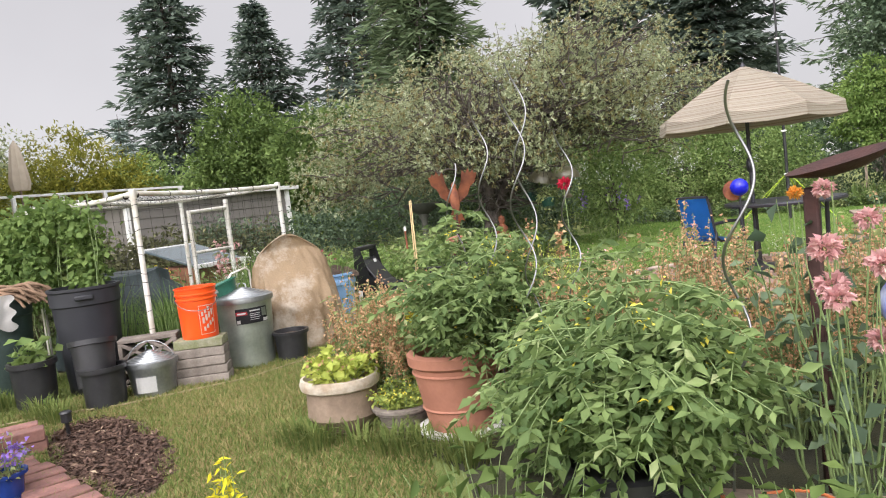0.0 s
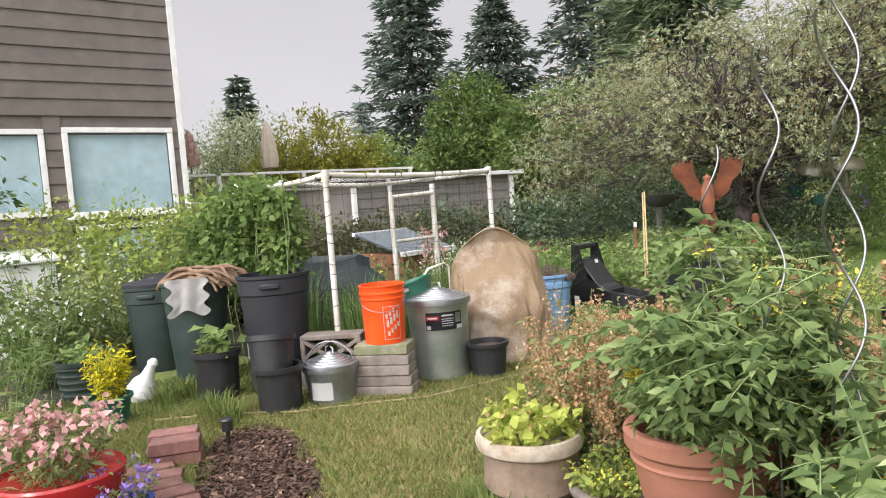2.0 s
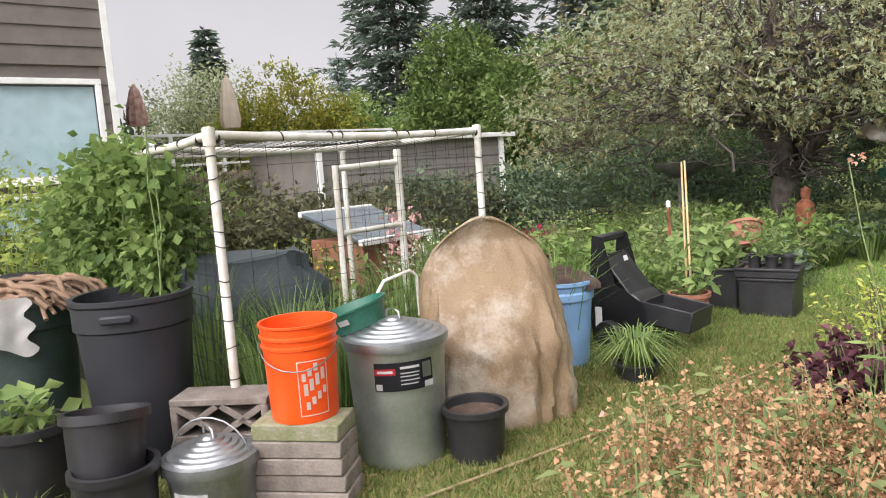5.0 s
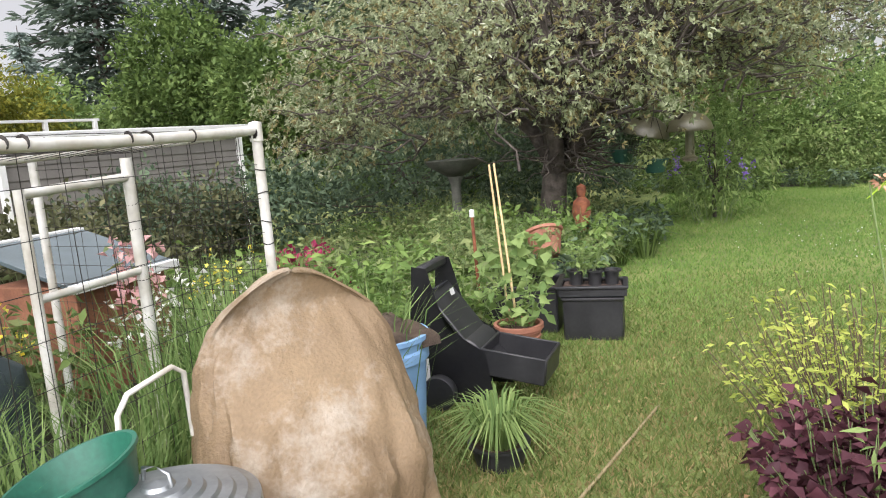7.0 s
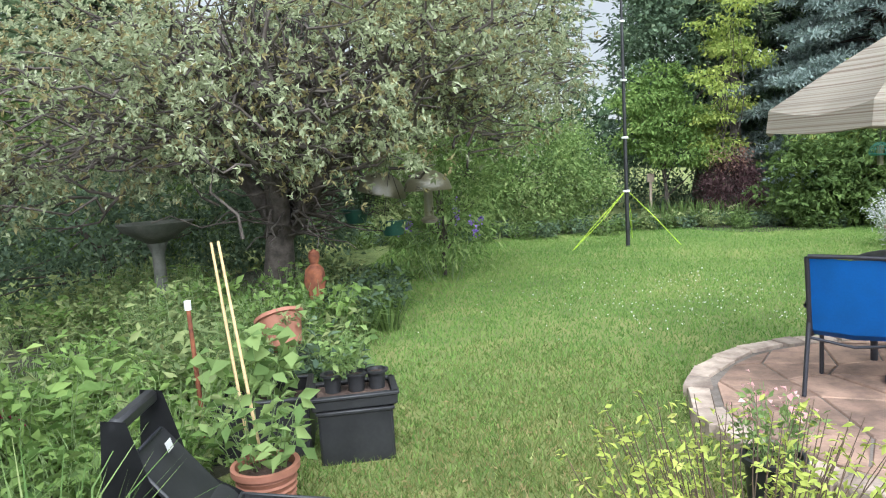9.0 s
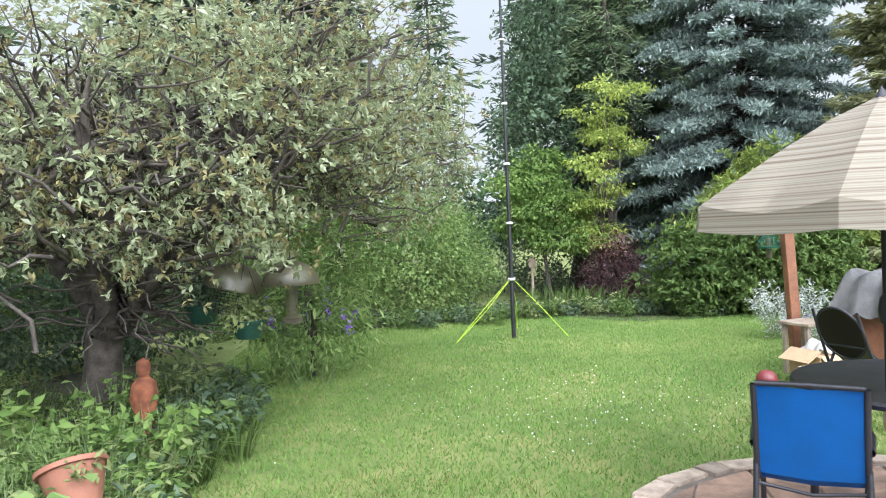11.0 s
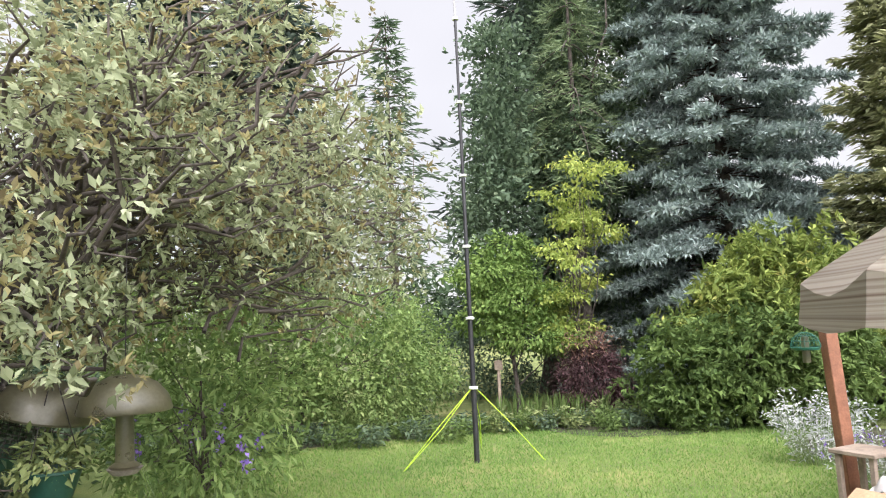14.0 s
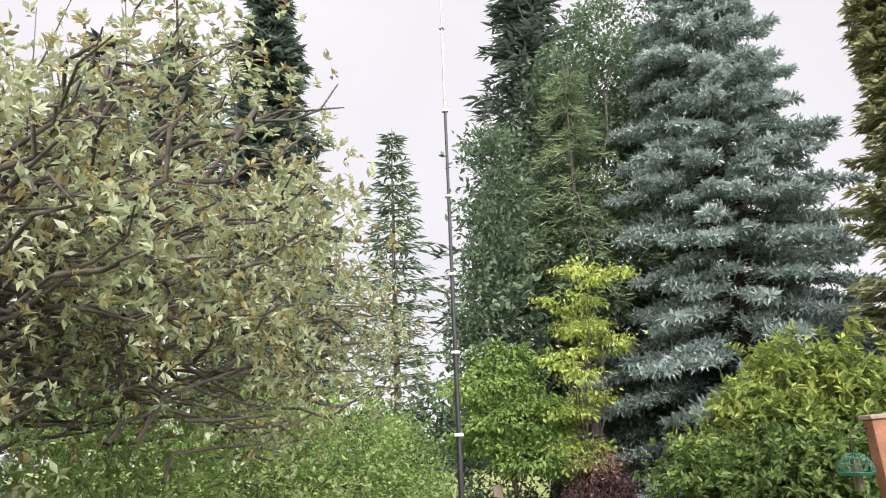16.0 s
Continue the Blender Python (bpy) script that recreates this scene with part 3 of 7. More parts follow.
def spruce(name, label, base, height, radius, leaf, tiers=27, boughs=17, needle=0.125):
    """Shelves of plump, hanging boughs, each a fan of bottle-brush twigs."""
    t = thing(name, label, "tree", Matrix.Translation(base))
    lines, r0, r1 = [limb((0, 0, -0.1), (0, 0, height), 8, 0.01)], [radius * 0.04 + 0.05], [0.012]
    P, D = [], []
    for i in range(tiers):
        f = i / tiers
        R = radius * (1 - f) ** 0.8 + 0.12
        for b in range(boughs):
            a = 2 * math.pi * (b + rng.uniform(0.0, 1.0)) / boughs + 0.9 * i
            R2 = R * rng.uniform(0.62, 1.12)
            z = height * (0.04 + 0.96 * f) + rng.uniform(-0.3, 0.3)
            s = np.linspace(0.05, 1, 8)[:, None]
            way, side = np.array([math.cos(a), math.sin(a), 0.0]), np.array([-math.sin(a), math.cos(a), 0.0])
            line = np.array([0, 0, z]) + way * R2 * s + np.array([0, 0, 1.0]) * R2 * (0.16 * s - 0.50 * s ** 2 + 0.20 * s ** 4)
            lines.append(line), r0.append(0.018), r1.append(0.004)
            k = max(5, int(R2 * 8))
            q = np.linspace(0.3, 1.0, k)
            root = np.stack([np.interp(q, s[:, 0], line[:, j]) for j in range(3)], 1)
            for sg in (-1, -0.5, 0, 0.5, 1):
                tw = unit(way + side * sg * rng.uniform(0.7, 1.3, (k, 1)) + np.array([0, 0, 1.0]) * rng.uniform(-0.45, 0.25, (k, 1)))
                L = (0.10 + 0.24 * R2 * (1.15 - q)).clip(0.12, 0.42)[:, None]
                m = 9
                u = rng.random((k, m, 1))
                P.append((root[:, None] + tw[:, None] * L[:, None] * u).reshape(-1, 3))
                D.append((tw[:, None] * 0.9 + unit(rng.normal(size=(k, m, 3))) + np.array([0, 0, 0.2])).reshape(-1, 3))
    np_part("trunk", tubes(lines, r0, r1, 5), M_BARK, t, "", True)
    np_part("crown", leaves(np.concatenate(P), needle, 0.3, np.concatenate(D), 0.15, 0.2), leaf, t)
    return t


def tuft(name, label, category, base, n, height, lean, leaf, width=0.02, radius=0.05, bend=0.4, parent=None, kind=""):
    """A tuft of arching strap leaves."""
    t = parent or thing(name, label, category, Matrix.Translation(base), kind=kind)
    a = rng.uniform(0, 2 * np.pi, n)
    h = height * rng.uniform(0.6, 1.1, n)
    way = np.stack([np.cos(a), np.sin(a), np.zeros(n)], 1)
    side = np.stack([-np.sin(a), np.cos(a), np.zeros(n)], 1)
    root = way * (radius * rng.random(n) ** 0.5)[:, None]
    le = lean * rng.uniform(0.3, 1.2, n)
    p1 = root + way * (le * h * 0.35)[:, None] + np.array([0, 0, 1.0]) * (h * 0.65)[:, None]
    p2 = root + way * (le * h)[:, None] + np.array([0, 0, 1.0]) * (h * (1 - bend * le))[:, None]
    w = width * 0.5
    v = np.stack([root - side * w, root + side * w, p1 + side * w, p1 - side * w, p2], axis=1).reshape(-1, 3)
    b = np.arange(n) * 5
    f = np.concatenate([np.stack([b, b + 1, b + 2], 1), np.stack([b, b + 2, b + 3], 1), np.stack([b + 3, b + 2, b + 4], 1)])
    np_part("foliage", (v, f), leaf, t)
    return t


def herb(name, label, category, base, height, radius, stems, leaf, size, per, flower=None, fsize=0.03, fper=0, spike=0.3, aspect=0.4, stem=None, z0=0.0, lean=0.35, droop=0.15, flabel="", low=0.12):
    """A clump of leafy stems, with flowers along or on top of them."""
    t = thing(name, label, category, Matrix.Translation(base))
    a = rng.uniform(0, 2 * np.pi, stems)
    rr = radius * np.sqrt(rng.random(stems))
    lines, P, D, FP, FD = [], [], [], [], []
    for i in range(stems):
        way = np.array([math.cos(a[i]), math.sin(a[i]), 0])
        h = height * rng.uniform(0.7, 1.08) * (1 - 0.25 * (rr[i] / max(radius, 1e-3)) ** 2)
        foot = way * rr[i] * 0.45 + np.array([0, 0, z0])
        tip = way * (rr[i] + lean * h * rng.uniform(0, 0.6)) + np.array([0, 0, z0 + h])
        line = limb(foot, tip, 6, 0.12)
        lines.append(line)
        q = low + (1 - low) * rng.random(per)
        s = np.linspace(0, 1, 6)
        P.append(np.stack([np.interp(q, s, line[:, k]) for k in range(3)], 1) + rng.normal(size=(per, 3)) * size * 0.35)
        D.append(unit(rng.normal(size=(per, 3)) * np.array([1, 1, 0.35])) + way * 0.3)
        if flower and fper:
            q = 1 - spike * rng.random(fper)
            FP.append(np.stack([np.interp(q, s, line[:, k]) for k in range(3)], 1) + rng.normal(size=(fper, 3)) * fsize * 0.5)
            FD.append(rng.normal(size=(fper, 3)))
    np_part("stem_mass", tubes(lines, max(0.002, 0.006 * height), 0.0015, 4), stem or M_STEM, t)
    np_part("foliage", leaves(np.concatenate(P), size, aspect, np.concatenate(D), 0.5, 0.3, droop), leaf, t)
    if FP:
        np_part("blossom", leaves(np.concatenate(FP), fsize, 0.8, np.concatenate(FD), 0.6, 0.4), flower, t, flabel)
    return t


# ---- ground ----
def sheet(name, outline, z, material, label, category, inner=0):
    bm = bmesh.new()
    bm.faces.new([bm.verts.new((x, y, z)) for x, y in outline])
    ob = part(name, bm, material, None, "", False)
    return tagged(ob, label, category, kind="structure")


def blob_outline(cx, cy, rx, ry, n=28, wob=0.12, turn=0.0):
    out = []
    for i in range(n):
        a = 2 * math.pi * i / n
        r = 1 + wob * math.sin(3 * a + cx) + wob * 0.6 * math.sin(5 * a + cy)
        x, y = rx * r * math.cos(a), ry * r * math.sin(a)
        out.append((cx + x * math.cos(turn) - y * math.sin(turn), cy + x * math.sin(turn) + y * math.cos(turn)))
    return out


sheet("ground", [(-220, -160), (200, -160), (200, 260), (-220, 260)], 0.0, M_LAWN, "mown lawn of green and sun-dried yellow grass", "lawn")
sheet("ground_mulch_bed", blob_outline(-3.72, 2.0, 0.85, 0.26, 30, 0.1, -0.35), 0.006, M_MULCH, "bare patch of dark bark mulch in the grass", "mulch")
BEDS = [(-6.6, 7.6, 1.7, 2.6), (-7.2, 11.2, 1.6, 3.0), (-2.4, 3.7, 0.9, 0.8), (-1.0, 3.2, 1.3, 1.3), (-7.6, 4.2, 2.4, 1.2), (-7.6, 1.6, 1.6, 0.8), (-9.2, 7.0, 1.8, 3.0), (0.8, 4.6, 1.6, 1.6), (-4.5, 17.6, 2.6, 1.4), (1.6, 17.5, 3.0, 1.8), (2.6, 13.5, 1.4, 1.6)]
for k, (bx, by, brx, bry) in enumerate(BEDS):
    sheet("ground_bed", blob_outline(bx, by, brx, bry), 0.004 + 0.0006 * k, M_SOIL, "dark planted soil of a garden bed", "soil")


def in_beds(x, y, k=0.9):
    m = np.zeros(len(x), bool)
    for bx, by, brx, bry in BEDS:
        m |= ((x - bx) / (brx * k)) ** 2 + ((y - by) / (bry * k)) ** 2 < 1
    u, v = (x + 3.72) * math.cos(0.35) - (y - 2.0) * math.sin(0.35), (x + 3.72) * math.sin(0.35) + (y - 2.0) * math.cos(0.35)
    m |= (u / 0.85) ** 2 + (v / 0.26) ** 2 < 0.85 + 0.25 * np.sin(9 * u)
    m |= ((x + 1.4) / 1.42) ** 2 + ((y - 7.5) / 1.4) ** 2 < 1
    return m


def blades(name, n, area, h, material, label, w=0.006, thin=None):
    x0, x1, y0, y1 = area
    x, y = rng.uniform(x0, x1, n), rng.uniform(y0, y1, n)
    keep = ~in_beds(x, y)
    if thin:
        keep &= rng.random(n) < np.clip((y + 0.5 * np.sin(2.1 * x) - thin[0]) / (thin[1] - thin[0]), 0, 1)
    x, y = x[keep], y[keep]
    n = len(x)
    p = np.stack([x, y, np.zeros(n)], 1)
    a = rng.uniform(0, 2 * np.pi, n)
    side = np.stack([np.cos(a), np.sin(a), np.zeros(n)], 1)
    tip = p + np.stack([rng.normal(size=n) * h * 0.55, rng.normal(size=n) * h * 0.55, h * rng.uniform(0.5, 1.2, n)], 1)
    v = np.stack([p - side * w, p + side * w, tip], 1).reshape(-1, 3)
    f = np.arange(3 * n).reshape(-1, 3)
    return tagged(np_part(name, (v, f), material, None), label, "grass", kind="stuff")


blades("lawn_grass", 230000, (-6.2, -0.6, 0.9, 9.4), 0.04, M_BLADE, "short green and straw-coloured blades of lawn grass", 0.004, (9.2, 5.8))
blades("lawn_grass", 250000, (-6.0, 3.0, 4.8, 18.5), 0.034, M_BLADEGREEN, "short green blades of lawn grass on the open lawn", 0.005, (5.0, 8.4))
blades("dry_grass", 90000, (-5.2, -1.6, 0.9, 7.6), 0.03, M_DRY, "dry straw-coloured grass blades in the lawn", 0.004, (7.4, 4.4))


# ---- house ----
HX, HY = -14.2, 5.17
house = thing("house", "two-storey house clad in wide taupe shingle siding with white trim", "house", Matrix.Translation((HX, 0, 0)))
OPEN = [(3.13, 4.98, 1.40, 2.96), (1.15, 2.86, 1.46, 2.93), (3.2, 4.9, 0.42, 1.26)]
bm = bmesh.new()
for y0, y1, z0, z1 in [(-10, 1.15, 0, 7.4), (1.15, 2.86, 0, 1.46), (1.15, 2.86, 2.93, 7.4), (2.86, 3.13, 0, 7.4), (3.13, 4.98, 0, 0.42), (3.13, 4.98, 1.26, 1.40), (3.13, 4.98, 2.96, 7.4), (4.98, HY, 0, 7.4)]:
    box(0.2, y1 - y0, z1 - z0, Matrix.Translation((-0.13, (y0 + y1) / 2, z0)), 0, bm)
part("wall", bm, M_SIDING, house, "", False)
part("wall", box(9.6, 0.2, 7.4, Matrix.Translation((-5.04, HY - 0.1, 0)), 0), M_SIDING, house, "", False)
part("wall", box(9.6, 0.2, 7.4, Matrix.Translation((-5.04, -9.9, 0)), 0), M_SIDING, house, "", False)
part("wall", box(0.2, 15.1, 7.4, Matrix.Translation((-9.9, -2.4, 0)), 0), M_SIDING, house, "", False)
bm = bmesh.new()
vs = [bm.verts.new(c) for c in [(0.5, -10.5, 7.3), (0.5, 5.6, 7.3), (-10.4, 5.6, 7.3), (-10.4, -10.5, 7.3), (-5, -10.5, 9.8), (-5, 5.6, 9.8)]]
for f in ((0, 1, 5, 4), (2, 3, 4, 5), (1, 2, 5), (3, 0, 4), (3, 2, 1, 0)):
    bm.faces.new([vs[i] for i in f])
part("roof", bm, M_ROOF, house, "grey shingle roof", False)
zc = -0.03
while zc < 7.3:
    cuts = [(-10.0, HY - 0.06)]
    for y0, y1, z0, z1 in OPEN:
        if zc + 0.28 > z0 and zc < z1:
            cuts = [s for a, b in cuts for s in ((a, min(b, y0)), (max(a, y1), b)) if s[1] - s[0] > 0.02]
    for a, b in cuts:
        bm = bmesh.new()
        q = [(-0.028, 0.292), (-0.01, 0.292), (0.016, 0.012), (0.016, 0.0), (-0.028, 0.0)]
        lo, hi = [bm.verts.new((x, a, zc + z)) for x, z in q], [bm.verts.new((x, b, zc + z)) for x, z in q]
        for i in range(5):
            bm.faces.new((lo[i], lo[(i + 1) % 5], hi[(i + 1) % 5], hi[i]))
        bm.faces.new(lo[::-1])
        bm.faces.new(hi)
        part("siding_board", bm, M_SIDING, house, "", False)
    zc += 0.29
part("corner_board", box(0.06, 0.1, 7.3, Matrix.Translation((0.012, HY - 0.03, 0)), 0.004), M_TRIM, house, "white corner board")
for y0, y1, z0, z1 in OPEN:
    w = thing("window", "", "")
    w.parent = house
    for cy, cz, sy, sz in [((y0 + y1) / 2, z1 - 0.09, y1 - y0, 0.09), ((y0 + y1) / 2, z0, y1 - y0, 0.1), (y0 + 0.045, z0 + 0.1, 0.09, z1 - z0 - 0.19), (y1 - 0.045, z0 + 0.1, 0.09, z1 - z0 - 0.19)]:
        part("window_frame", box(0.07, sy, sz, Matrix.Translation((0.0, cy, cz)), 0.006), M_TRIM, w, "white window frame")
    part("pane", box(0.006, y1 - y0 - 0.18, z1 - z0 - 0.19, Matrix.Translation((-0.02, (y0 + y1) / 2, z0 + 0.1)), 0), M_GLASS, w, "", False).visible_shadow = False
    n = int((z1 - z0 - 0.2) / 0.028)
    for i in range(n):
        part("slat", box(0.004, y1 - y0 - 0.19, 0.029, Matrix.Translation((-0.09, (y0 + y1) / 2, z0 + 0.1 + i * 0.028)) @ pose(0, 0, 0, 0, 14, 0), 0), M_BLIND, w, "", False)
part("window_sill", box(0.1, 1.95, 0.04, Matrix.Translation((0.03, 4.06, 1.372)), 0.006), M_TRIM, house)

# low shed behind the garden, with the deck and its closed parasols
shed = thing("shed", "low grey sided shed with white corner posts and flat roof", "shed", Matrix.Translation((-12.75, 10.2, 0)))
part("wall", box(0.12, 4.3, 1.78, Matrix.Translation((-0.1, -0.2, 0)), 0), M_SHEDSIDE, shed, "", False)
part("wall", box(2.6, 0.12, 1.78, Matrix.Translation((-1.4, 1.89, 0)), 0), M_SHEDSIDE, shed, "", False)
part("wall", box(2.6, 0.12, 1.78, Matrix.Translation((-1.4, -2.29, 0)), 0), M_SHEDSIDE, shed, "", False)
for i in range(9):
    part("siding_board", box(0.03, 4.26, 0.19, Matrix.Translation((-0.03, -0.2, 0.02 + 0.195 * i)) @ pose(0, 0, 0, 0, -5, 0), 0.003), M_SHEDSIDE, shed, "", False)
part("roof", box(3.1, 4.8, 0.09, Matrix.Translation((-1.4, -0.2, 1.79)) @ pose(0, 0, 0, 0, 2, 0), 0.01), M_TRIM, shed, "pale flat roof with white edge")
for y in (1.9, -2.3):
    part("corner_post", box(0.09, 0.09, 1.8, Matrix.Translation((0.01, y, 0)), 0.006), M_TRIM, shed, "white post")
deck = thing("deck", "raised deck with white railing behind the garden", "deck", Matrix.Translation((-18.2, 9.0, 0)))
part("platform", box(3.0, 8.5, 0.2, Matrix.Translation((-1.4, 0, 1.25)), 0.01), M_GREYWOOD, deck)
for i in range(8):
    part("post", box(0.09, 0.09, 2.3, Matrix.Translation((0, -4.1 + i * 1.17, 0)), 0.006), M_TRIM, deck)
part("rail", box(0.08, 8.4, 0.06, Matrix.Translation((0, 0, 2.28)), 0.006), M_TRIM, deck)
part("rail", box(0.05, 8.4, 0.05, Matrix.Translation((0, 0, 1.62)), 0.006), M_TRIM, deck)


def closed_parasol(x, y, z0, z1, r, material, label):
    t = thing("closed_parasol", label, "parasol", Matrix.Translation((x, y, 0)))
    h = z1 - z0
    part("canopy", lathe([(r * 0.85, z0), (r, z0 + 0.15 * h), (r * 0.8, z0 + 0.5 * h), (r * 0.45, z0 + 0.85 * h), (r * 0.12, z0 + 0.97 * h), (0.0, z1)], 18, None, 0.04, 0.12), material, t)
    part("pole", lathe([(0.025, 1.44), (0.025, z0 + 0.2)], 10), M_GREYWOOD, t)
    return t


closed_parasol(-18.9, 8.95, 2.5, 3.78, 0.24, M_CANVASPLAIN, "closed beige parasol standing on the deck")
closed_parasol(-18.4, 6.65, 2.55, 3.45, 0.22, M_CANVASPINK, "closed patterned pink and brown parasol on the deck")

# ---- net frame over the vegetable bed ----
NL, NR = np.array([-4.95, 3.14]), np.array([-5.24, 4.87])
FL = np.array([-6.41, 3.07])
BL = FL + (NR - NL)
TOP = 1.45
cage = thing("garden_cage", "white plastic pipe frame hung with dark netting over the bed", "garden frame")


def pipe(a, b, r=0.02, name="pipe", sag=0.0):
    a, b = np.asarray(a, float), np.asarray(b, float)
    t = np.linspace(0, 1, 7)[:, None]
    line = a + (b - a) * t
    line[:, 2] -= sag * 4 * (t * (1 - t))[:, 0]
    return np_part(name, tubes([line], r, r, 10), M_PVC, cage, "", True)


for c in (NL, NR, FL, BL):
    pipe((*c, 0), (*c, TOP + 0.02), 0.021, "post")
    part("elbow", lathe([(0.027, -0.045), (0.027, 0.03), (0.0, 0.036)], 12, Matrix.Translation((*c, TOP))), M_PVC, cage)
for a, b, s in ((NL, NR, 0.02), (NL, FL, 0.03), (FL, BL, 0.03), (NR, BL, 0.02), ((NL + FL) / 2, (NR + BL) / 2, 0.05)):
    pipe((*a, TOP), (*b, TOP), 0.02, "rail", s)
GI, GJ = np.array([-5.68, 4.14]), np.array([-5.8, 4.67])
pipe((*GI, 0), (*GI, 1.3), 0.019, "gate_post")
pipe((*GJ, 0), (*GJ, 1.38), 0.024, "gate_post")
pipe((*GI, 1.28), (*GJ, 1.3), 0.019, "gate_rail")
pipe((*GI, 0.9), (*GJ, 0.9), 0.016, "gate_rail")


TIE = lathe([(0.0222, -0.0022), (0.0245, -0.0018), (0.0245, 0.0018), (0.0222, 0.0022)], 10)
tie_mesh = bpy.data.meshes.new("tie")
TIE.to_mesh(tie_mesh)
TIE.free()
tie_mesh.materials.append(M_MESH)


def ties(a, b, count):
    """Dark cable ties that hold the netting to a pipe."""
    a, b = Vector(a), Vector(b)
    turn = Vector((0, 0, 1)).rotation_difference(b - a).to_matrix().to_4x4()
    for k in range(count):
        ob = new("tie", tie_mesh)
        ob.parent = cage
        ob.matrix_local = Matrix.Translation(a + (b - a) * ((k + rng.uniform(0.1, 0.9)) / count)) @ turn @ pose(0, 0, 0, rng.uniform(-18, 18), rng.uniform(-18, 18), 0)


for c in (NL, NR):
    ties((*c, 0.35), (*c, TOP), 10)
ties((*NL, TOP - 0.012), (*NR, TOP - 0.012), 8)
ties((*NL, TOP - 0.015), (*FL, TOP - 0.015), 6)
ties((*GJ, 0.2), (*GJ, 1.3), 8)


def net(a, b, z0, z1, step=0.1, top=None):
    lines = []
    a, b = np.asarray(a, float), np.asarray(b, float)
    n = int(np.linalg.norm(b - a) / step)
    for i in range(n + 1):
        p = a + (b - a) * i / n
        if top is None:
            lines.append([(*p, z0), (*(p + rng.normal(size=2) * 0.006), (z0 + z1) / 2), (*p, z1)])
        else:
            lines.append([(*p, z0), (*((p + p + top) / 2), z0 - 0.05), (*(p + top), z0)])
    m = int((z1 - z0) / step) if top is None else int(np.linalg.norm(top) / step)
    for i in range(m + 1):
        if top is None:
            z = z0 + (z1 - z0) * i / m
            lines.append([(*a, z), (*((a + b) / 2), z + rng.normal() * 0.006), (*b, z)])
        else:
            o = top * i / m
            lines.append([(*(a + o), z0), (*((a + b) / 2 + o), z0 - 0.04), (*(b + o), z0)])
    return np_part("netting", tubes(lines, 0.0015, 0.0015, 3), M_MESH, cage, "dark plastic netting")


net(NL, NR, 0.35, TOP, 0.13)
net(NL, FL, 0.35, TOP, 0.095)
net(NR, BL, 0.3, TOP, 0.095)
net(NL, NR, TOP + 0.0, TOP, 0.07, FL - NL)

# ---- bins, pails and pots beside the bed ----


def galvanised_can(x, y, r0, r1, h, name, label, body, turn=0.0, label_panel=True):
    t = thing(name, label, "trash can" if h > 0.45 else "pail", pose(x, y, 0, 0, 0, turn))
    prof = [(r0 * 0.9, 0.012), (r0 * 0.98, 0.0), (r0, 0.012), (r0, 0.04)]
    part("body", lathe(prof + [(r0 + (r1 - r0) * k / 6, 0.04 + (h - 0.1) * k / 6) for k in range(1, 7)] + [(r1 * 1.015, h - 0.05), (r1, h - 0.03), (r1 * 1.02, h - 0.012), (r1 * 1.0, h)], 64, None, 0.0, 0.022 if h > 0.45 else 0.0), body, t)
    lr = r1 * 1.09
    lid = part("lid", lathe([(lr, h - 0.035), (lr * 1.01, h - 0.02), (lr, h + 0.004), (lr * 0.93, h + 0.008)] + [q for k in range(6) for q in ((lr * (0.90 - 0.145 * k), h + 0.010 + 0.0105 * k), (lr * (0.87 - 0.145 * k), h + 0.019 + 0.0105 * k))] + [(0.0, h + 0.078)], 48), M_GALV, t, "shiny stepped galvanised lid")
    np_part("handle", tubes([[(-0.05, 0, h + 0.07), (-0.045, 0, h + 0.1), (0.0, 0, h + 0.112), (0.045, 0, h + 0.1), (0.05, 0, h + 0.07)]], 0.006, 0.006, 8), M_GALV, lid, "", True)
    return t


can = galvanised_can(-4.56, 3.72, 0.19, 0.212, 0.55, "trash_can", "galvanised steel trash can with lid and black label", M_GALVBODY, 0)


def wrap_panel(name, r, z0, z1, a0, a1, material, parent, label="", lift=0.003, rtop=None):
    bm = bmesh.new()
    n = max(2, int(abs(a1 - a0) / 6))
    rtop = rtop or r
    lo, hi = [], []
    for i in range(n + 1):
        a = radians(a0 + (a1 - a0) * i / n)
        lo.append(bm.verts.new(((r + lift) * math.cos(a), (r + lift) * math.sin(a), z0)))
        hi.append(bm.verts.new(((rtop + lift) * math.cos(a), (rtop + lift) * math.sin(a), z1)))
    for i in range(n):
        bm.faces.new((lo[i], lo[i + 1], hi[i + 1], hi[i]))
    bmesh.ops.solidify(bm, geom=bm.faces[:], thickness=0.0015)
    return part(name, bm, material, parent, label)


facing = math.degrees(math.atan2(1.9 - 3.72, -1.6 + 4.56))
lab = wrap_panel("label_sheet", 0.2105, 0.355, 0.475, facing - 28, facing + 40, M_LABEL, can, "black printed label", 0.006)
wrap_panel("print_bar", 0.218, 0.425, 0.452, facing - 27, facing - 4, M_REDPRINT, lab)
wrap_panel("print_bar", 0.219, 0.433, 0.444, facing - 24, facing - 7, M_STICKER, lab)
wrap_panel("print_bar", 0.218, 0.362, 0.388, facing - 26, facing - 19, M_STICKER, lab)
wrap_panel("print_bar", 0.218, 0.358, 0.384, facing + 28, facing + 39, M_STICKER, lab)
wrap_panel("print_bar", 0.218, 0.40, 0.465, facing + 26, facing + 37, M_GALVBODY, lab)
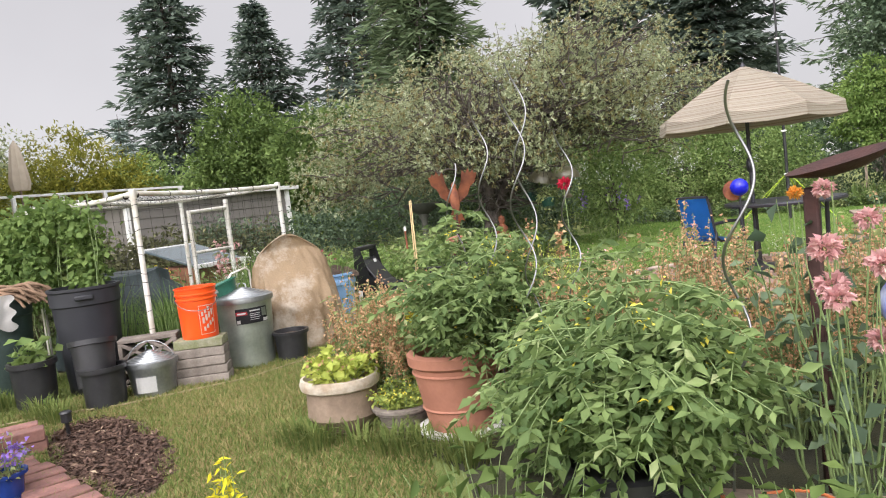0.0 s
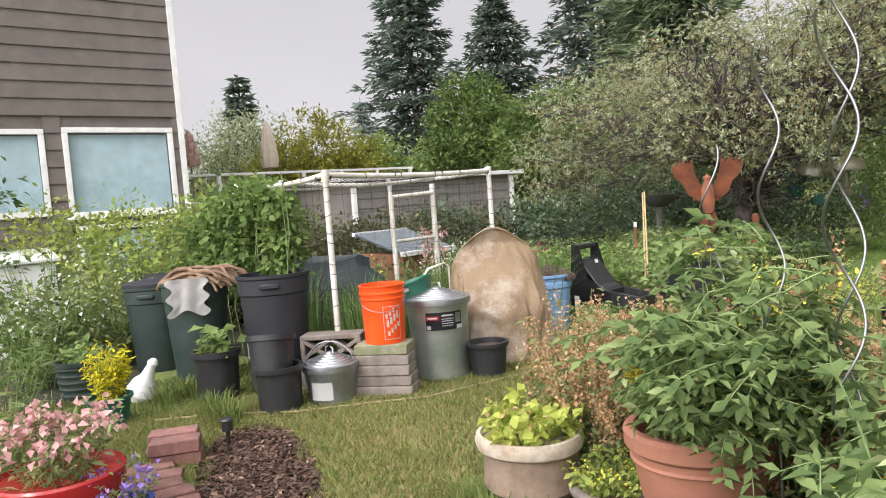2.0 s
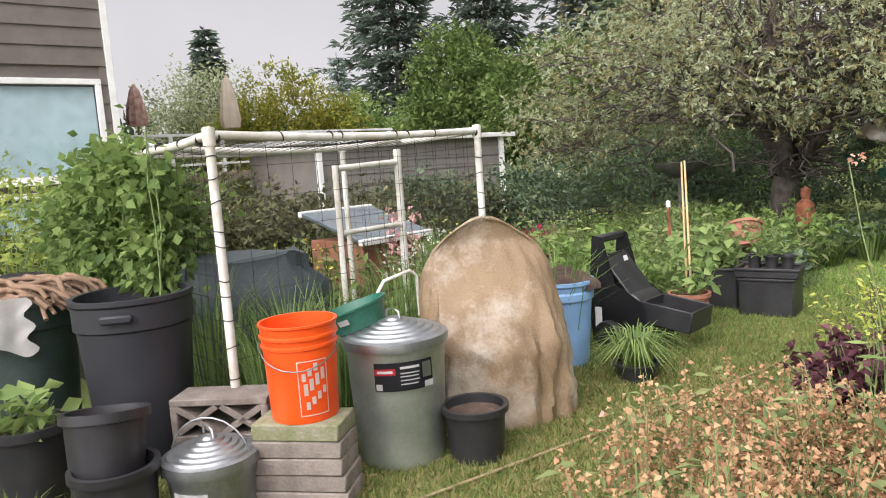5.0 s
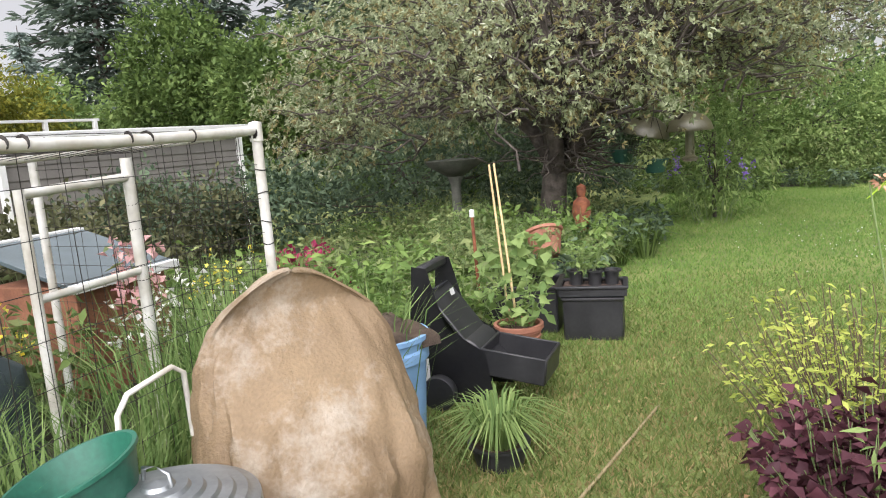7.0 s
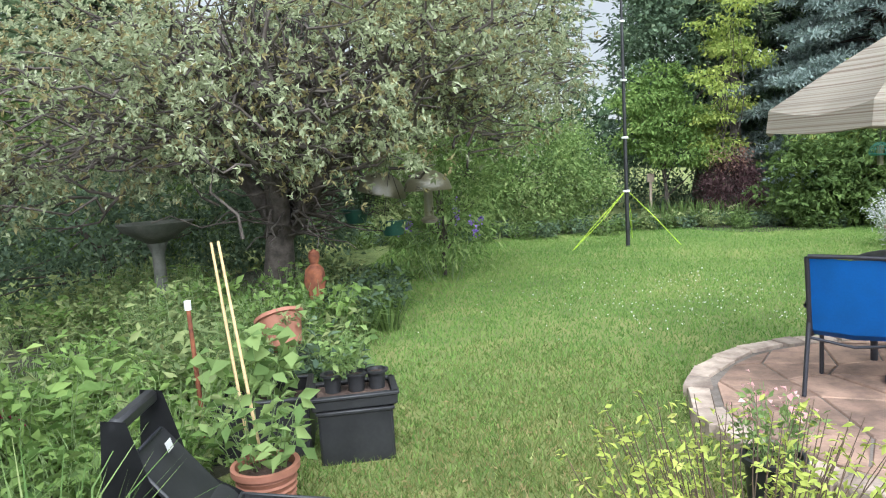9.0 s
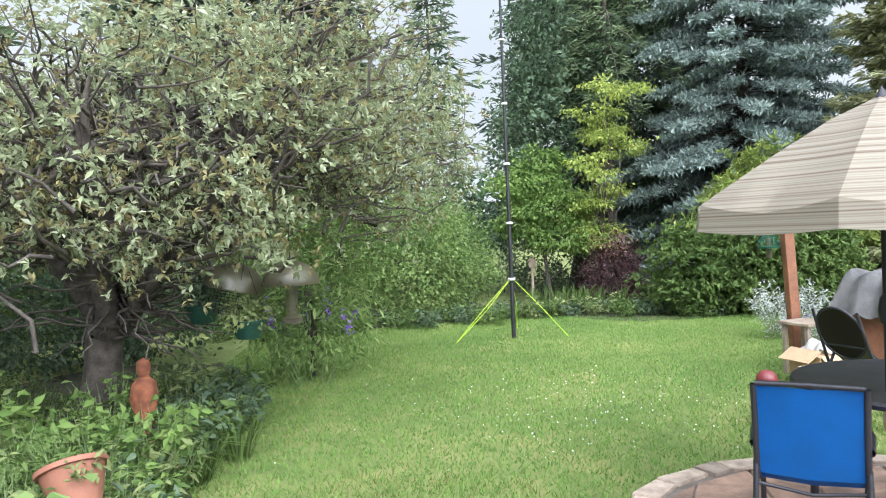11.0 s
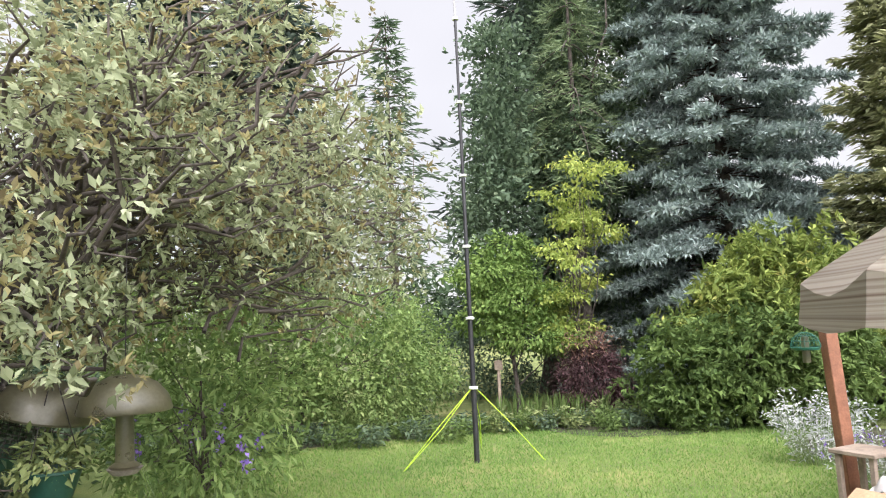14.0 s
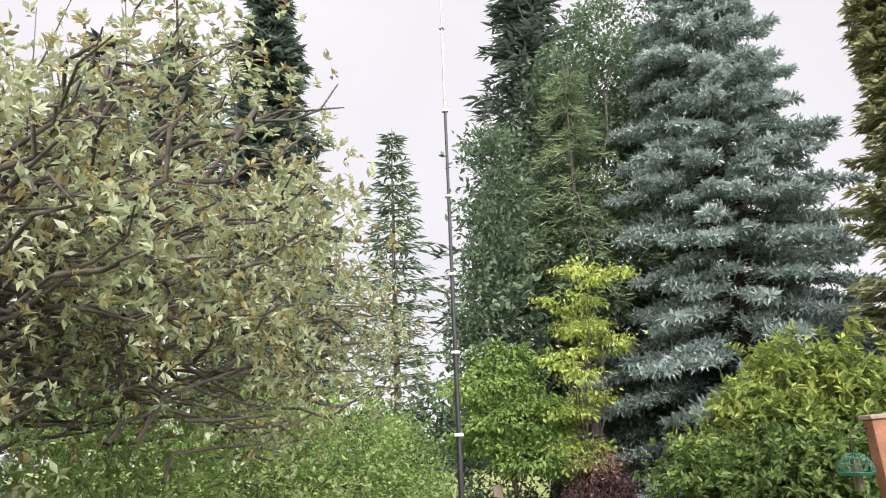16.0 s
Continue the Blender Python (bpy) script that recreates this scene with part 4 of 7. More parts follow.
for z in (0.448, 0.428, 0.414, 0.398, 0.382):
    wrap_panel("print_bar", 0.218, z, z + 0.0045 + (0.006 if z > 0.44 else 0), facing + 1, facing + 20 + 300 * (z % 0.01), M_STICKER, lab)
pail = galvanised_can(-4.64, 2.9, 0.148, 0.165, 0.24, "ash_pail", "small galvanised pail with lid, bail handle and white sticker", M_GALV)
fp = math.degrees(math.atan2(1.2 - 2.9, -1.0 + 4.64))
wrap_panel("sticker", 0.16, 0.04, 0.15, fp - 52, fp - 2, M_STICKER, pail, "faded white sticker", 0.003)
np_part("bail", tubes([[(0.165 * math.cos(a) * 0.77 , 0.165 * math.cos(a) * 0.64, 0.22 + 0.16 * math.sin(a)) for a in np.linspace(0, math.pi, 12)]], 0.0035, 0.0035, 6), M_GALV, pail, "wire bail handle", True)

# stack of concrete pavers with the orange bucket
SA = math.degrees(math.atan2(0.24, 0.29))
for i in range(5):
    b = part("paver", box(0.375 - 0.006 * i, 0.2, 0.066, None, 0.006), M_MOSS if i == 4 else M_CONCRETE, None)
    b.matrix_world = pose(-4.48 + rng.uniform(-0.008, 0.008), 3.22 + rng.uniform(-0.008, 0.008), 0.0675 * i, 0, 0, SA + rng.uniform(-2.5, 2.5))
    b.name = "paver"
    tagged(b, "mossy grey concrete paver on top of the stack" if i == 4 else "weathered grey concrete paver in a stack", "paver", "stack of pavers")
bucket = thing("bucket", "bright orange plastic bucket with white print on pavers", "bucket", pose(-4.5, 3.24, 0.3365))
part("shell", lathe([(0.0, 0.0), (0.128, 0.0), (0.13, 0.006), (0.14, 0.28), (0.147, 0.283), (0.147, 0.293), (0.141, 0.297), (0.142, 0.316), (0.15, 0.319), (0.15, 0.329), (0.144, 0.333), (0.146, 0.362), (0.152, 0.366), (0.152, 0.374), (0.142, 0.374), (0.139, 0.3), (0.124, 0.012), (0.0, 0.012)], 48), M_ORANGE, bucket)
fb = math.degrees(math.atan2(1.0 - 3.24, -0.9 + 4.5))
logo = thing("logo", "", "")
logo.parent = bucket
for a0, a1, z0, z1 in ((-2, 46, 0.238, 0.242), (-2, 46, 0.03, 0.034), (-2, -0.5, 0.034, 0.238), (44.5, 46, 0.034, 0.238)):
    wrap_panel("print_line", 0.131 + 0.036 * z0, z0, z1, fb + a0, fb + a1, M_WHITEPAINT, logo, "", 0.0015, 0.131 + 0.036 * z1)
for k in range(3):
    for j in range(4 - (k == 0)):
        a0 = 4 + 9.5 * j + 2 * k
        z0 = 0.165 - 0.055 * k + 0.018 * j
        wrap_panel("print_bar", 0.131 + 0.036 * z0, z0, z0 + (0.03 if k != 1 else 0.045), fb + a0, fb + a0 + 6.5, M_WHITEPAINT, logo, "", 0.0015, 0.131 + 0.036 * (z0 + 0.045))
hb = radians(fb)
sx, sy = -math.sin(hb), math.cos(hb)
np_part("bail", tubes([[(0.152 * math.cos(a) * sx + 0.16 * math.sin(a) * math.cos(hb), 0.152 * math.cos(a) * sy + 0.16 * math.sin(a) * math.sin(hb), 0.3 - 0.09 * math.sin(a)) for a in np.linspace(0, math.pi, 14)]], 0.0028, 0.0028, 6), M_ALU, bucket, "thin wire bail", True)


def wheeled_bin(name, label, x, y, turn, r0, r1, h, material, square=0.2, tilt=0.0, lid=False):
    t = thing(name, label, "trash can", pose(x, y, 0, 0, tilt, turn))
    bm = bmesh.new()
    seg, rows = 40, []
    prof = [(r0 * 0.96, 0.0), (r0, 0.02)] + [(r0 + (r1 - r0) * k / 5, 0.02 + (h - 0.16) * k / 5) for k in range(1, 6)] + [(r1 * 1.05, h - 0.13), (r1 * 1.05, h - 0.03), (r1 * 1.09, h - 0.02), (r1 * 1.09, h), (r1 * 0.99, h), (r1 * 0.96, h - 0.12), (r0 * 0.95, 0.03)]
    for r, z in prof:
        ring = []
        for i in range(seg):
            a = 2 * math.pi * i / seg
            q = (abs(math.cos(a)) ** 4 + abs(math.sin(a)) ** 4) ** -0.25
            k = 1 + square * (q - 1)
            ring.append(bm.verts.new((r * k * math.cos(a), r * k * math.sin(a), z)))
        rows.append(ring)
    for a, b in zip(rows, rows[1:]):
        for i in range(seg):
            bm.faces.new((a[i], a[(i + 1) % seg], b[(i + 1) % seg], b[i]))
    bm.faces.new(rows[0][::-1])
    bm.faces.new(rows[-1])
    part("body", bm, material, t)
    for s in (0, 180):
        part("handle", box(0.03, 0.13, 0.035, pose(0, 0, 0, 0, 0, s) @ Matrix.Translation((r1 * 1.1, 0, h - 0.09)), 0.008), material, t)
    if lid:
        part("lid", lathe([(r1 * 1.12, h + 0.001), (r1 * 1.12, h + 0.025), (r1 * 0.95, h + 0.04), (0.0, h + 0.055)], 40), M_GREYBIN if lid is True else lid, t)
    return t


wheeled_bin("refuse_bin", "tall dark grey plastic refuse bin, open at the top", -5.32, 2.86, -30, 0.19, 0.235, 0.80, M_GREYBIN)
wheeled_bin("refuse_bin", "dark plastic refuse bin with burlap and a white cloth on top", -5.98, 2.52, -30, 0.18, 0.225, 0.76, M_GREENBIN)
wheeled_bin("refuse_bin", "dark green plastic refuse bin with a grey lid", -6.75, 2.42, -30, 0.17, 0.21, 0.70, M_GREENBIN, 0.5, 0, M_GREYBIN)
wheeled_bin("refuse_bin", "dark green plastic refuse bin under the hop vine", -7.35, 2.62, -30, 0.17, 0.21, 0.70, M_GREENBIN, 0.5, 0, M_GREYBIN)


def drape(name, label, category, cx, cy, z, rx, ry, material, drop, turn=0, amp=0.03, folds=9, thick=0.012):
    """A rumpled sheet that lies on something and hangs over its edge."""
    bm = bmesh.new()
    n = 36
    grid = []
    for i in range(n):
        row = []
        for j in range(n):
            u, v = 2 * i / (n - 1) - 1, 2 * j / (n - 1) - 1
            d = max(abs(u), abs(v))
            zz = z + amp * (math.sin(folds * u + 2 * v) * math.cos(0.6 * folds * v - u) + 0.6 * math.sin(2.1 * folds * v)) - drop * max(0, d - 0.6) ** 1.5
            row.append(bm.verts.new((u * rx * (1 + 0.06 * math.sin(7 * v)), v * ry * (1 + 0.06 * math.sin(8 * u)), zz)))
        grid.append(row)
    for i in range(n - 1):
        for j in range(n - 1):
            bm.faces.new((grid[i][j], grid[i + 1][j], grid[i + 1][j + 1], grid[i][j + 1]))
    bmesh.ops.solidify(bm, geom=bm.faces[:], thickness=thick)
    ob = part(name, bm, material, None)
    ob.matrix_world = pose(cx, cy, 0, 0, 0, turn)
    return tagged(ob, label, category)


def cloth_rolls(name, label, cx, cy, z, turn, length, count, thick, material):
    """A heap of loosely rolled cloth: soft, flattened rolls laid over one another."""
    t = thing(name, label, "cloth", pose(cx, cy, 0, 0, 0, turn))
    for k in range(count):
        u = np.linspace(-1, 1, 16)
        y = (k / (count - 1) - 0.5) * 0.30
        line = np.stack([u * length * rng.uniform(0.75, 1.0) * 0.5 + rng.normal() * 0.03, y + 0.03 * np.sin(3 * u + k) + 0.012 * np.sin(11 * u + 2 * k), z + thick * 1.1 * (k * 7 % 5) + 0.014 * np.sin(5 * u + 1.7 * k) - 0.07 * np.abs(u) ** 5], 1)
        np_part("roll", tubes([line], thick * rng.uniform(0.8, 1.25), thick * rng.uniform(0.5, 0.9), 8), material, t, "", True)
    return t


cloth_rolls("burlap", "brown burlap rolled up and heaped on the bins", -5.9, 2.58, 0.775, 32, 0.6, 26, 0.016, M_BURLAP)
bm = bmesh.new()
n = 16
grid = [[bm.verts.new((0.009 * math.sin(14 * i / n + j * 0.12) + 0.03 * (1 - j / n), (i / n - 0.5) * (0.27 + 0.05 * math.sin(j)), 0.80 - 0.27 * j / n * (1 + 0.1 * math.sin(0.55 * i + 1)))) for j in range(n)] for i in range(n)]
for i in range(n - 1):
    for j in range(n - 1):
        bm.faces.new((grid[i][j], grid[i + 1][j], grid[i + 1][j + 1], grid[i][j + 1]))
bmesh.ops.solidify(bm, geom=bm.faces[:], thickness=0.004)
cl = part("white_cloth", bm, M_CLOTH, None)
cl.matrix_world = pose(-5.75, 2.4, 0, 0, 0, -18)
tagged(cl, "thin white cloth hanging over the rim of a bin", "cloth")


def nursery_pot(x, y, r0, r1, h, material=None, label="black plastic nursery pot", tilt=(0, 0), soil=True, z=0.0, name="plant_pot", ribs=0, rim=0.012):
    t = thing(name, label, "plant pot", pose(x, y, z, tilt[0], tilt[1], 0))
    prof = [(0.0, 0.0), (r0, 0.0)]
    if ribs:
        for k in range(ribs):
            f = (k + 0.5) / ribs * 0.85
            prof += [(r0 + (r1 - r0) * f, h * f), (r0 + (r1 - r0) * f + 0.006, h * (f + 0.25 / ribs)), (r0 + (r1 - r0) * f, h * (f + 0.5 / ribs))]
    prof += [(r1 - 0.004, h * 0.88), (r1 + rim, h * 0.89), (r1 + rim, h), (r1 - 0.008, h), (r1 - 0.012, h * 0.85), (r0 * 0.95, 0.02), (0.0, 0.02)]
    part("shell", lathe(prof, 40), material or M_BLACKPL, t)
    if soil:
        part("soil", lathe([(r1 * 0.93, h * 0.84), (r1 * 0.6, h * 0.88), (0.0, h * 0.9)], 24, None, 0.03), M_MULCH, t, "dark potting soil")
    return t


nursery_pot(-4.3, 3.93, 0.115, 0.135, 0.235, label="black plastic nursery pot filled with dark soil")
nursery_pot(-4.72, 2.58, 0.13, 0.145, 0.28, label="black nursery pot nested under a tilted one", soil=False)
nursery_pot(-4.77, 2.56, 0.12, 0.145, 0.32, label="black nursery pot tilted inside another", tilt=(-6, -9), soil=False, z=0.14)
lp = nursery_pot(-5.3, 2.4, 0.13, 0.15, 0.34, label="black plastic bucket planter with pale drips down its side")
herb("lettuce_plant", "light green leafy plant growing in a black bucket", "plant", (-5.3, 2.4, 0.28), 0.2, 0.1, 12, M_LIGHTG, 0.1, 5, aspect=0.6)

# covered chair
cover = thing("covered_chair", "garden chair under a dusty tan fabric cover", "chair cover", pose(-4.72, 4.42, 0, 0, 0, -28))
bm = bmesh.new()
rows = []
seg = 112
for k in range(57):
    f = k / 56
    z = 0.98 * math.sin(f * math.pi / 2) ** 0.9
    g = z / 0.98
    w = 0.40 * (1 - 0.30 * g ** 1.6) * (1 - max(0, g - 0.7) ** 2 * 2.2) * math.sqrt(max(0.0004, 1 - max(0, (g - 0.72) / 0.28) ** 2))
    front = 0.38 - 0.06 * g - 0.36 * max(0, min(1, (g - 0.38) / 0.5)) ** 1.15
    back = 0.30 - 0.12 * g
    squeeze = math.sqrt(max(0.0004, 1 - max(0, (g - 0.8) / 0.2) ** 2))
    ring = []
    for i in range(seg):
        a = 2 * math.pi * i / seg
        c, s_ = math.cos(a), math.sin(a)
        px = abs(c) ** 0.8 * math.copysign(1, c)
        py = abs(s_) ** 0.8 * math.copysign(1, s_)
        fold = (0.016 * math.sin(9 * a + 4 * g) + 0.010 * math.sin(21 * a - 11 * g) + 0.006 * math.sin(37 * a + 23 * g)) * (1.15 - g)
        crease = 0.024 * noise.noise(Vector((4 * c, 4 * s_, 5 * g))) + 0.016 * noise.noise(Vector((9 * c, 9 * s_, 16 * g))) + (0.03 * abs(noise.noise(Vector((7 * c + 3, 7 * s_, 9 * g)))) if g < 0.4 else 0.01 * abs(noise.noise(Vector((7 * c, 7 * s_, 9 * g)))))
        k2 = 1 + 2.2 * fold + 1.4 * crease
        ring.append(bm.verts.new(((front if px > 0 else back) * px * squeeze * k2, w * py * k2, z + 0.02 * noise.noise(Vector((5 * c, 7 * g, 5 * s_))) * (1 if 0 < k < 56 else 0))))
    rows.append(ring)
for a, b in zip(rows, rows[1:]):
    for i in range(seg):
        bm.faces.new((a[i], a[(i + 1) % seg], b[(i + 1) % seg], b[i]))
bm.faces.new(rows[-1])
part("cover", bm, M_TARPDUST, cover)
crook = thing("bent_pipe", "bent white metal handle sticking up behind the can", "handle", pose(-4.95, 4.02, 0))
np_part("tube", tubes([[(0.02, -0.12, 0.0), (0.0, -0.13, 0.5), (0.0, -0.12, 0.66), (0.0, -0.08, 0.71), (0.0, 0.08, 0.74), (0.0, 0.12, 0.71), (0.0, 0.125, 0.5)]], 0.009, 0.009, 8), M_PVC, crook, "", True)
pan = thing("sieve_pan", "round dark green plastic pan leaning on the can lid", "pan", pose(-4.72, 3.64, 0.575, 12, -12, 0))
part("shell", lathe([(0.0, 0.0), (0.125, 0.0), (0.128, 0.01), (0.155, 0.085), (0.163, 0.088), (0.163, 0.097), (0.152, 0.097), (0.122, 0.014), (0.0, 0.014)], 40), M_GREENPAN, pan)
wrap_panel("tag", 0.143, 0.04, 0.065, -60, -42, M_STICKER, pan, "small white tag", 0.004, 0.151)

# pierced concrete blocks
for i in range(2):
    t = thing("breeze_block", "pierced decorative concrete block lying in a stack", "concrete block", pose(-4.93 + 0.02 * i, 3.08, 0.19 * i, 0, 0, SA + 6 * i), "breeze blocks")
    bm = bmesh.new()
    box(0.42, 0.18, 0.03, None, 0.004, bm)
    box(0.42, 0.18, 0.03, Matrix.Translation((0, 0, 0.155)), 0.004, bm)
    for s in (-1, 1):
        box(0.03, 0.18, 0.125, Matrix.Translation((0.195 * s, 0, 0.03)), 0.004, bm)
        for q in (-1, 1):
            box(0.026, 0.176, 0.22, pose(0.1 * s, 0, 0.0925, 0, 0, 0) @ pose(0, 0, 0, 0, 57 * q, 0) @ Matrix.Translation((0, 0, -0.11)), 0.003, bm)
    part("block", bm, M_CONCRETE, t)

# dark tarp heap and cold frame inside the cage
heap = thing("tarp_heap", "heap covered with a dark green tarpaulin inside the cage", "tarpaulin", pose(-6.3, 3.75, 0, 0, 0, 80))
bm = bmesh.new()
rows = []
for k in range(9):
    f = k / 8
    ring = []
    for i in range(32):
        a = 2 * math.pi * i / 32
        s = (1 - 0.18 * f) * (1 if f < 0.85 else 0.8)
        fold = 1 + 0.05 * math.sin(7 * a + 4 * f) + 0.03 * math.sin(15 * a)
        ring.append(bm.verts.new((0.62 * s * fold * abs(math.cos(a)) ** 0.6 * math.copysign(1, math.cos(a)), 0.32 * s * fold * abs(math.sin(a)) ** 0.6 * math.copysign(1, math.sin(a)), 0.78 * f + 0.02 * math.sin(5 * a) * f)))
    rows.append(ring)
for a, b in zip(rows, rows[1:]):
    for i in range(32):
        bm.faces.new((a[i], a[(i + 1) % 32], b[(i + 1) % 32], b[i]))
bm.faces.new(rows[-1])
part("tarp", bm, M_TARPDARK, heap)
cold = thing("cold_frame", "red wooden cold frame with a slanted glazed lid", "cold frame", pose(-7.35, 5.36, 0, 0, 0, 8))
part("box", box(0.7, 0.7, 0.68, None, 0.008), M_REDWOOD, cold)
lid = part("lid", box(0.85, 0.8, 0.03, Matrix.Translation((0, 0, 0.78)) @ pose(0, 0, 0, 0, 16, 0), 0.004), M_TABLEGLASS, cold, "grey glazed lid")
part("lid_frame", box(0.05, 0.82, 0.05, Matrix.Translation((0.4, 0, 0.655)), 0.004), M_TRIM, cold)
part("lid_frame", box(0.05, 0.82, 0.05, Matrix.Translation((-0.4, 0, 0.885)), 0.004), M_TRIM, cold)

# blue bin, hose cart and crates
bb = thing("blue_tub", "light blue plastic tub with brown cloth piled on it", "tub", pose(-4.98, 5.22, 0))
part("shell", lathe([(0.0, 0.0), (0.17, 0.0), (0.2, 0.4), (0.215, 0.41), (0.215, 0.45), (0.205, 0.46), (0.21, 0.49), (0.222, 0.5), (0.222, 0.52), (0.2, 0.52), (0.165, 0.03), (0.0, 0.03)], 36), M_BLUEBIN, bb)
drape("brown_cloth", "dark brown cloth folded on a blue tub", "cloth", -4.99, 5.2, 0.565, 0.23, 0.19, M_DARKCLOTH, 0.35, 60, 0.022, 6, 0.02)
cart = thing("hose_reel_cart", "black plastic hose reel cart with white lettering", "hose cart", pose(-4.86, 5.86, 0, 0, 0, 8))
for s in (-1, 1):
    bm = bmesh.new()
    prof = [(-0.26, 0.03), (0.16, 0.03), (0.12, 0.3), (-0.08, 0.42), (-0.16, 0.72), (-0.24, 0.73), (-0.28, 0.3)]
    f = bm.faces.new([bm.verts.new((x, s * 0.16, z)) for x, z in prof])
    bmesh.ops.solidify(bm, geom=[f], thickness=0.03)
    bmesh.ops.bevel(bm, geom=bm.edges[:], offset=0.005, segments=1, affect="EDGES")
    part("side_panel", bm, M_BLACKPL, cart)
part("handle", box(0.05, 0.32, 0.05, Matrix.Translation((-0.2, 0, 0.68)), 0.012), M_BLACKPL, cart)
part("back_panel", box(0.03, 0.3, 0.3, Matrix.Translation((-0.23, 0, 0.2)) @ pose(0, 0, 0, 0, -6, 0), 0.006), M_BLACKPL, cart)
part("slope_panel", box(0.5, 0.3, 0.02, Matrix.Translation((-0.02, 0, 0.39)) @ pose(0, 0, 0, 0, 52, 0) @ Matrix.Translation((0, 0, -0.01)), 0.006), M_BLACKPL, cart)
part("reel_cover", lathe([(0.09, -0.148), (0.1, -0.14), (0.1, 0.14), (0.09, 0.148)], 24, Matrix.Translation((0.0, 0, 0.26)) @ pose(0, 0, 0, 90, 0, 0)), M_BLACKPL, cart)
tray = part("front_tray", box(0.34, 0.3, 0.02, Matrix.Translation((0.24, 0, 0.16)) @ pose(0, 0, 0, 0, 8, 0), 0.004), M_BLACKPL, cart)
for ox, oy, wx, wy in ((0.24, 0.145, 0.34, 0.015), (0.24, -0.145, 0.34, 0.015), (0.405, 0, 0.015, 0.29), (0.08, 0, 0.015, 0.29)):
    part("tray_wall", box(wx, wy, 0.13, Matrix.Translation((ox, oy, 0.165 - 0.14 * (ox - 0.24))) @ pose(0, 0, 0, 0, 8, 0), 0.004), M_BLACKPL, tray)
for z in (0.62, 0.655):
    part("vent_bar", box(0.012, 0.2, 0.012, Matrix.Translation((-0.155, 0, z - 0.06)), 0.003), M_GREYBIN, cart)
for s in (-1, 1):
    part("wheel", lathe([(0.03, -0.03), (0.085, -0.03), (0.09, -0.02), (0.09, 0.02), (0.085, 0.03), (0.03, 0.03)], 28, Matrix.Translation((-0.12, 0.2 * s, 0.09)) @ pose(0, 0, 0, 90, 0, 0)), M_BLACKPL, cart)
part("white_lettering", box(0.05, 0.004, 0.16, Matrix.Translation((-0.2, -0.18, 0.1)), 0.001), M_STICKER, cart, "white lettering panel")
part("sticker", box(0.002, 0.05, 0.035, Matrix.Translation((-0.1, 0.03, 0.545)) @ pose(0, 0, 0, 0, -15, 0), 0), M_STICKER, cart)
nursery_pot(-4.85, 6.42, 0.105, 0.135, 0.25, M_TERRA, "ribbed terracotta pot with a leafy plant", ribs=7)
herb("leafy_plant", "bright green leafy plant in a ribbed terracotta pot", "plant", (-4.88, 6.44, 0.2), 0.42, 0.2, 18, M_LIGHTG, 0.08, 9, aspect=0.55)


def crate(x, y, turn, sx, sy, h, label, material=None, z=0.0):
    t = thing("crate", label, "crate", pose(x, y, z, 0, 0, turn))
    part("base", box(sx - 0.02, sy - 0.02, 0.015, None, 0.003), material or M_BLACKPL, t)
    for ox, oy, wx, wy in ((0, sy / 2, sx, 0.015), (0, -sy / 2, sx, 0.015), (sx / 2, 0, 0.015, sy), (-sx / 2, 0, 0.015, sy)):
        part("side", box(wx, wy, h, Matrix.Translation((ox, oy, 0)), 0.004), material or M_BLACKPL, t)
        part("rim", box(wx + 0.02, wy + 0.02, 0.02, Matrix.Translation((ox, oy, h)), 0.005), material or M_BLACKPL, t)
    part("soil", box(sx - 0.04, sy - 0.04, h * 0.75, Matrix.Translation((0, 0, 0.016)), 0.01), M_MULCH, t, "potting soil")
    return t


crate(-4.62, 7.12, 14, 0.36, 0.3, 0.26, "black plastic crate holding small pots")
crate(-5.15, 7.2, 14, 0.5, 0.4, 0.3, "black plastic trough planted with greens")
crate(-4.62, 7.1, 16, 0.42, 0.26, 0.05, "black seed tray on a crate", z=0.285)
for x, y in ((-4.72, 7.08), (-4.6, 7.1), (-4.5, 7.14)):
    nursery_pot(x, y, 0.04, 0.05, 0.1, label="small black seedling pot in a tray", z=0.335)
herb("seedling_plant", "pale green seedlings in small pots", "plant", (-4.64, 7.1, 0.42), 0.26, 0.15, 22, M_LIGHTG, 0.045, 9, aspect=0.6)
herb("squash_plant", "broad green squash leaves in a trough", "plant", (-5.15, 7.2, 0.25), 0.38, 0.32, 24, M_LIGHTG, 0.10, 6, aspect=0.8)
nursery_pot(-5.28, 8.0, 0.1, 0.15, 0.22, M_TERRA, "tilted terracotta bowl with a small plant", (-24, -20), True, 0.34, rim=0.016)
nursery_pot(-5.3, 8.02, 0.12, 0.14, 0.3, M_BLACKPL, "dark upturned pot under a terracotta bowl", soil=False)
herb("feathery_plant", "small green plant in a tilted terracotta bowl", "plant", (-5.24, 7.97, 0.5), 0.12, 0.1, 12, M_HERB, 0.05, 6)
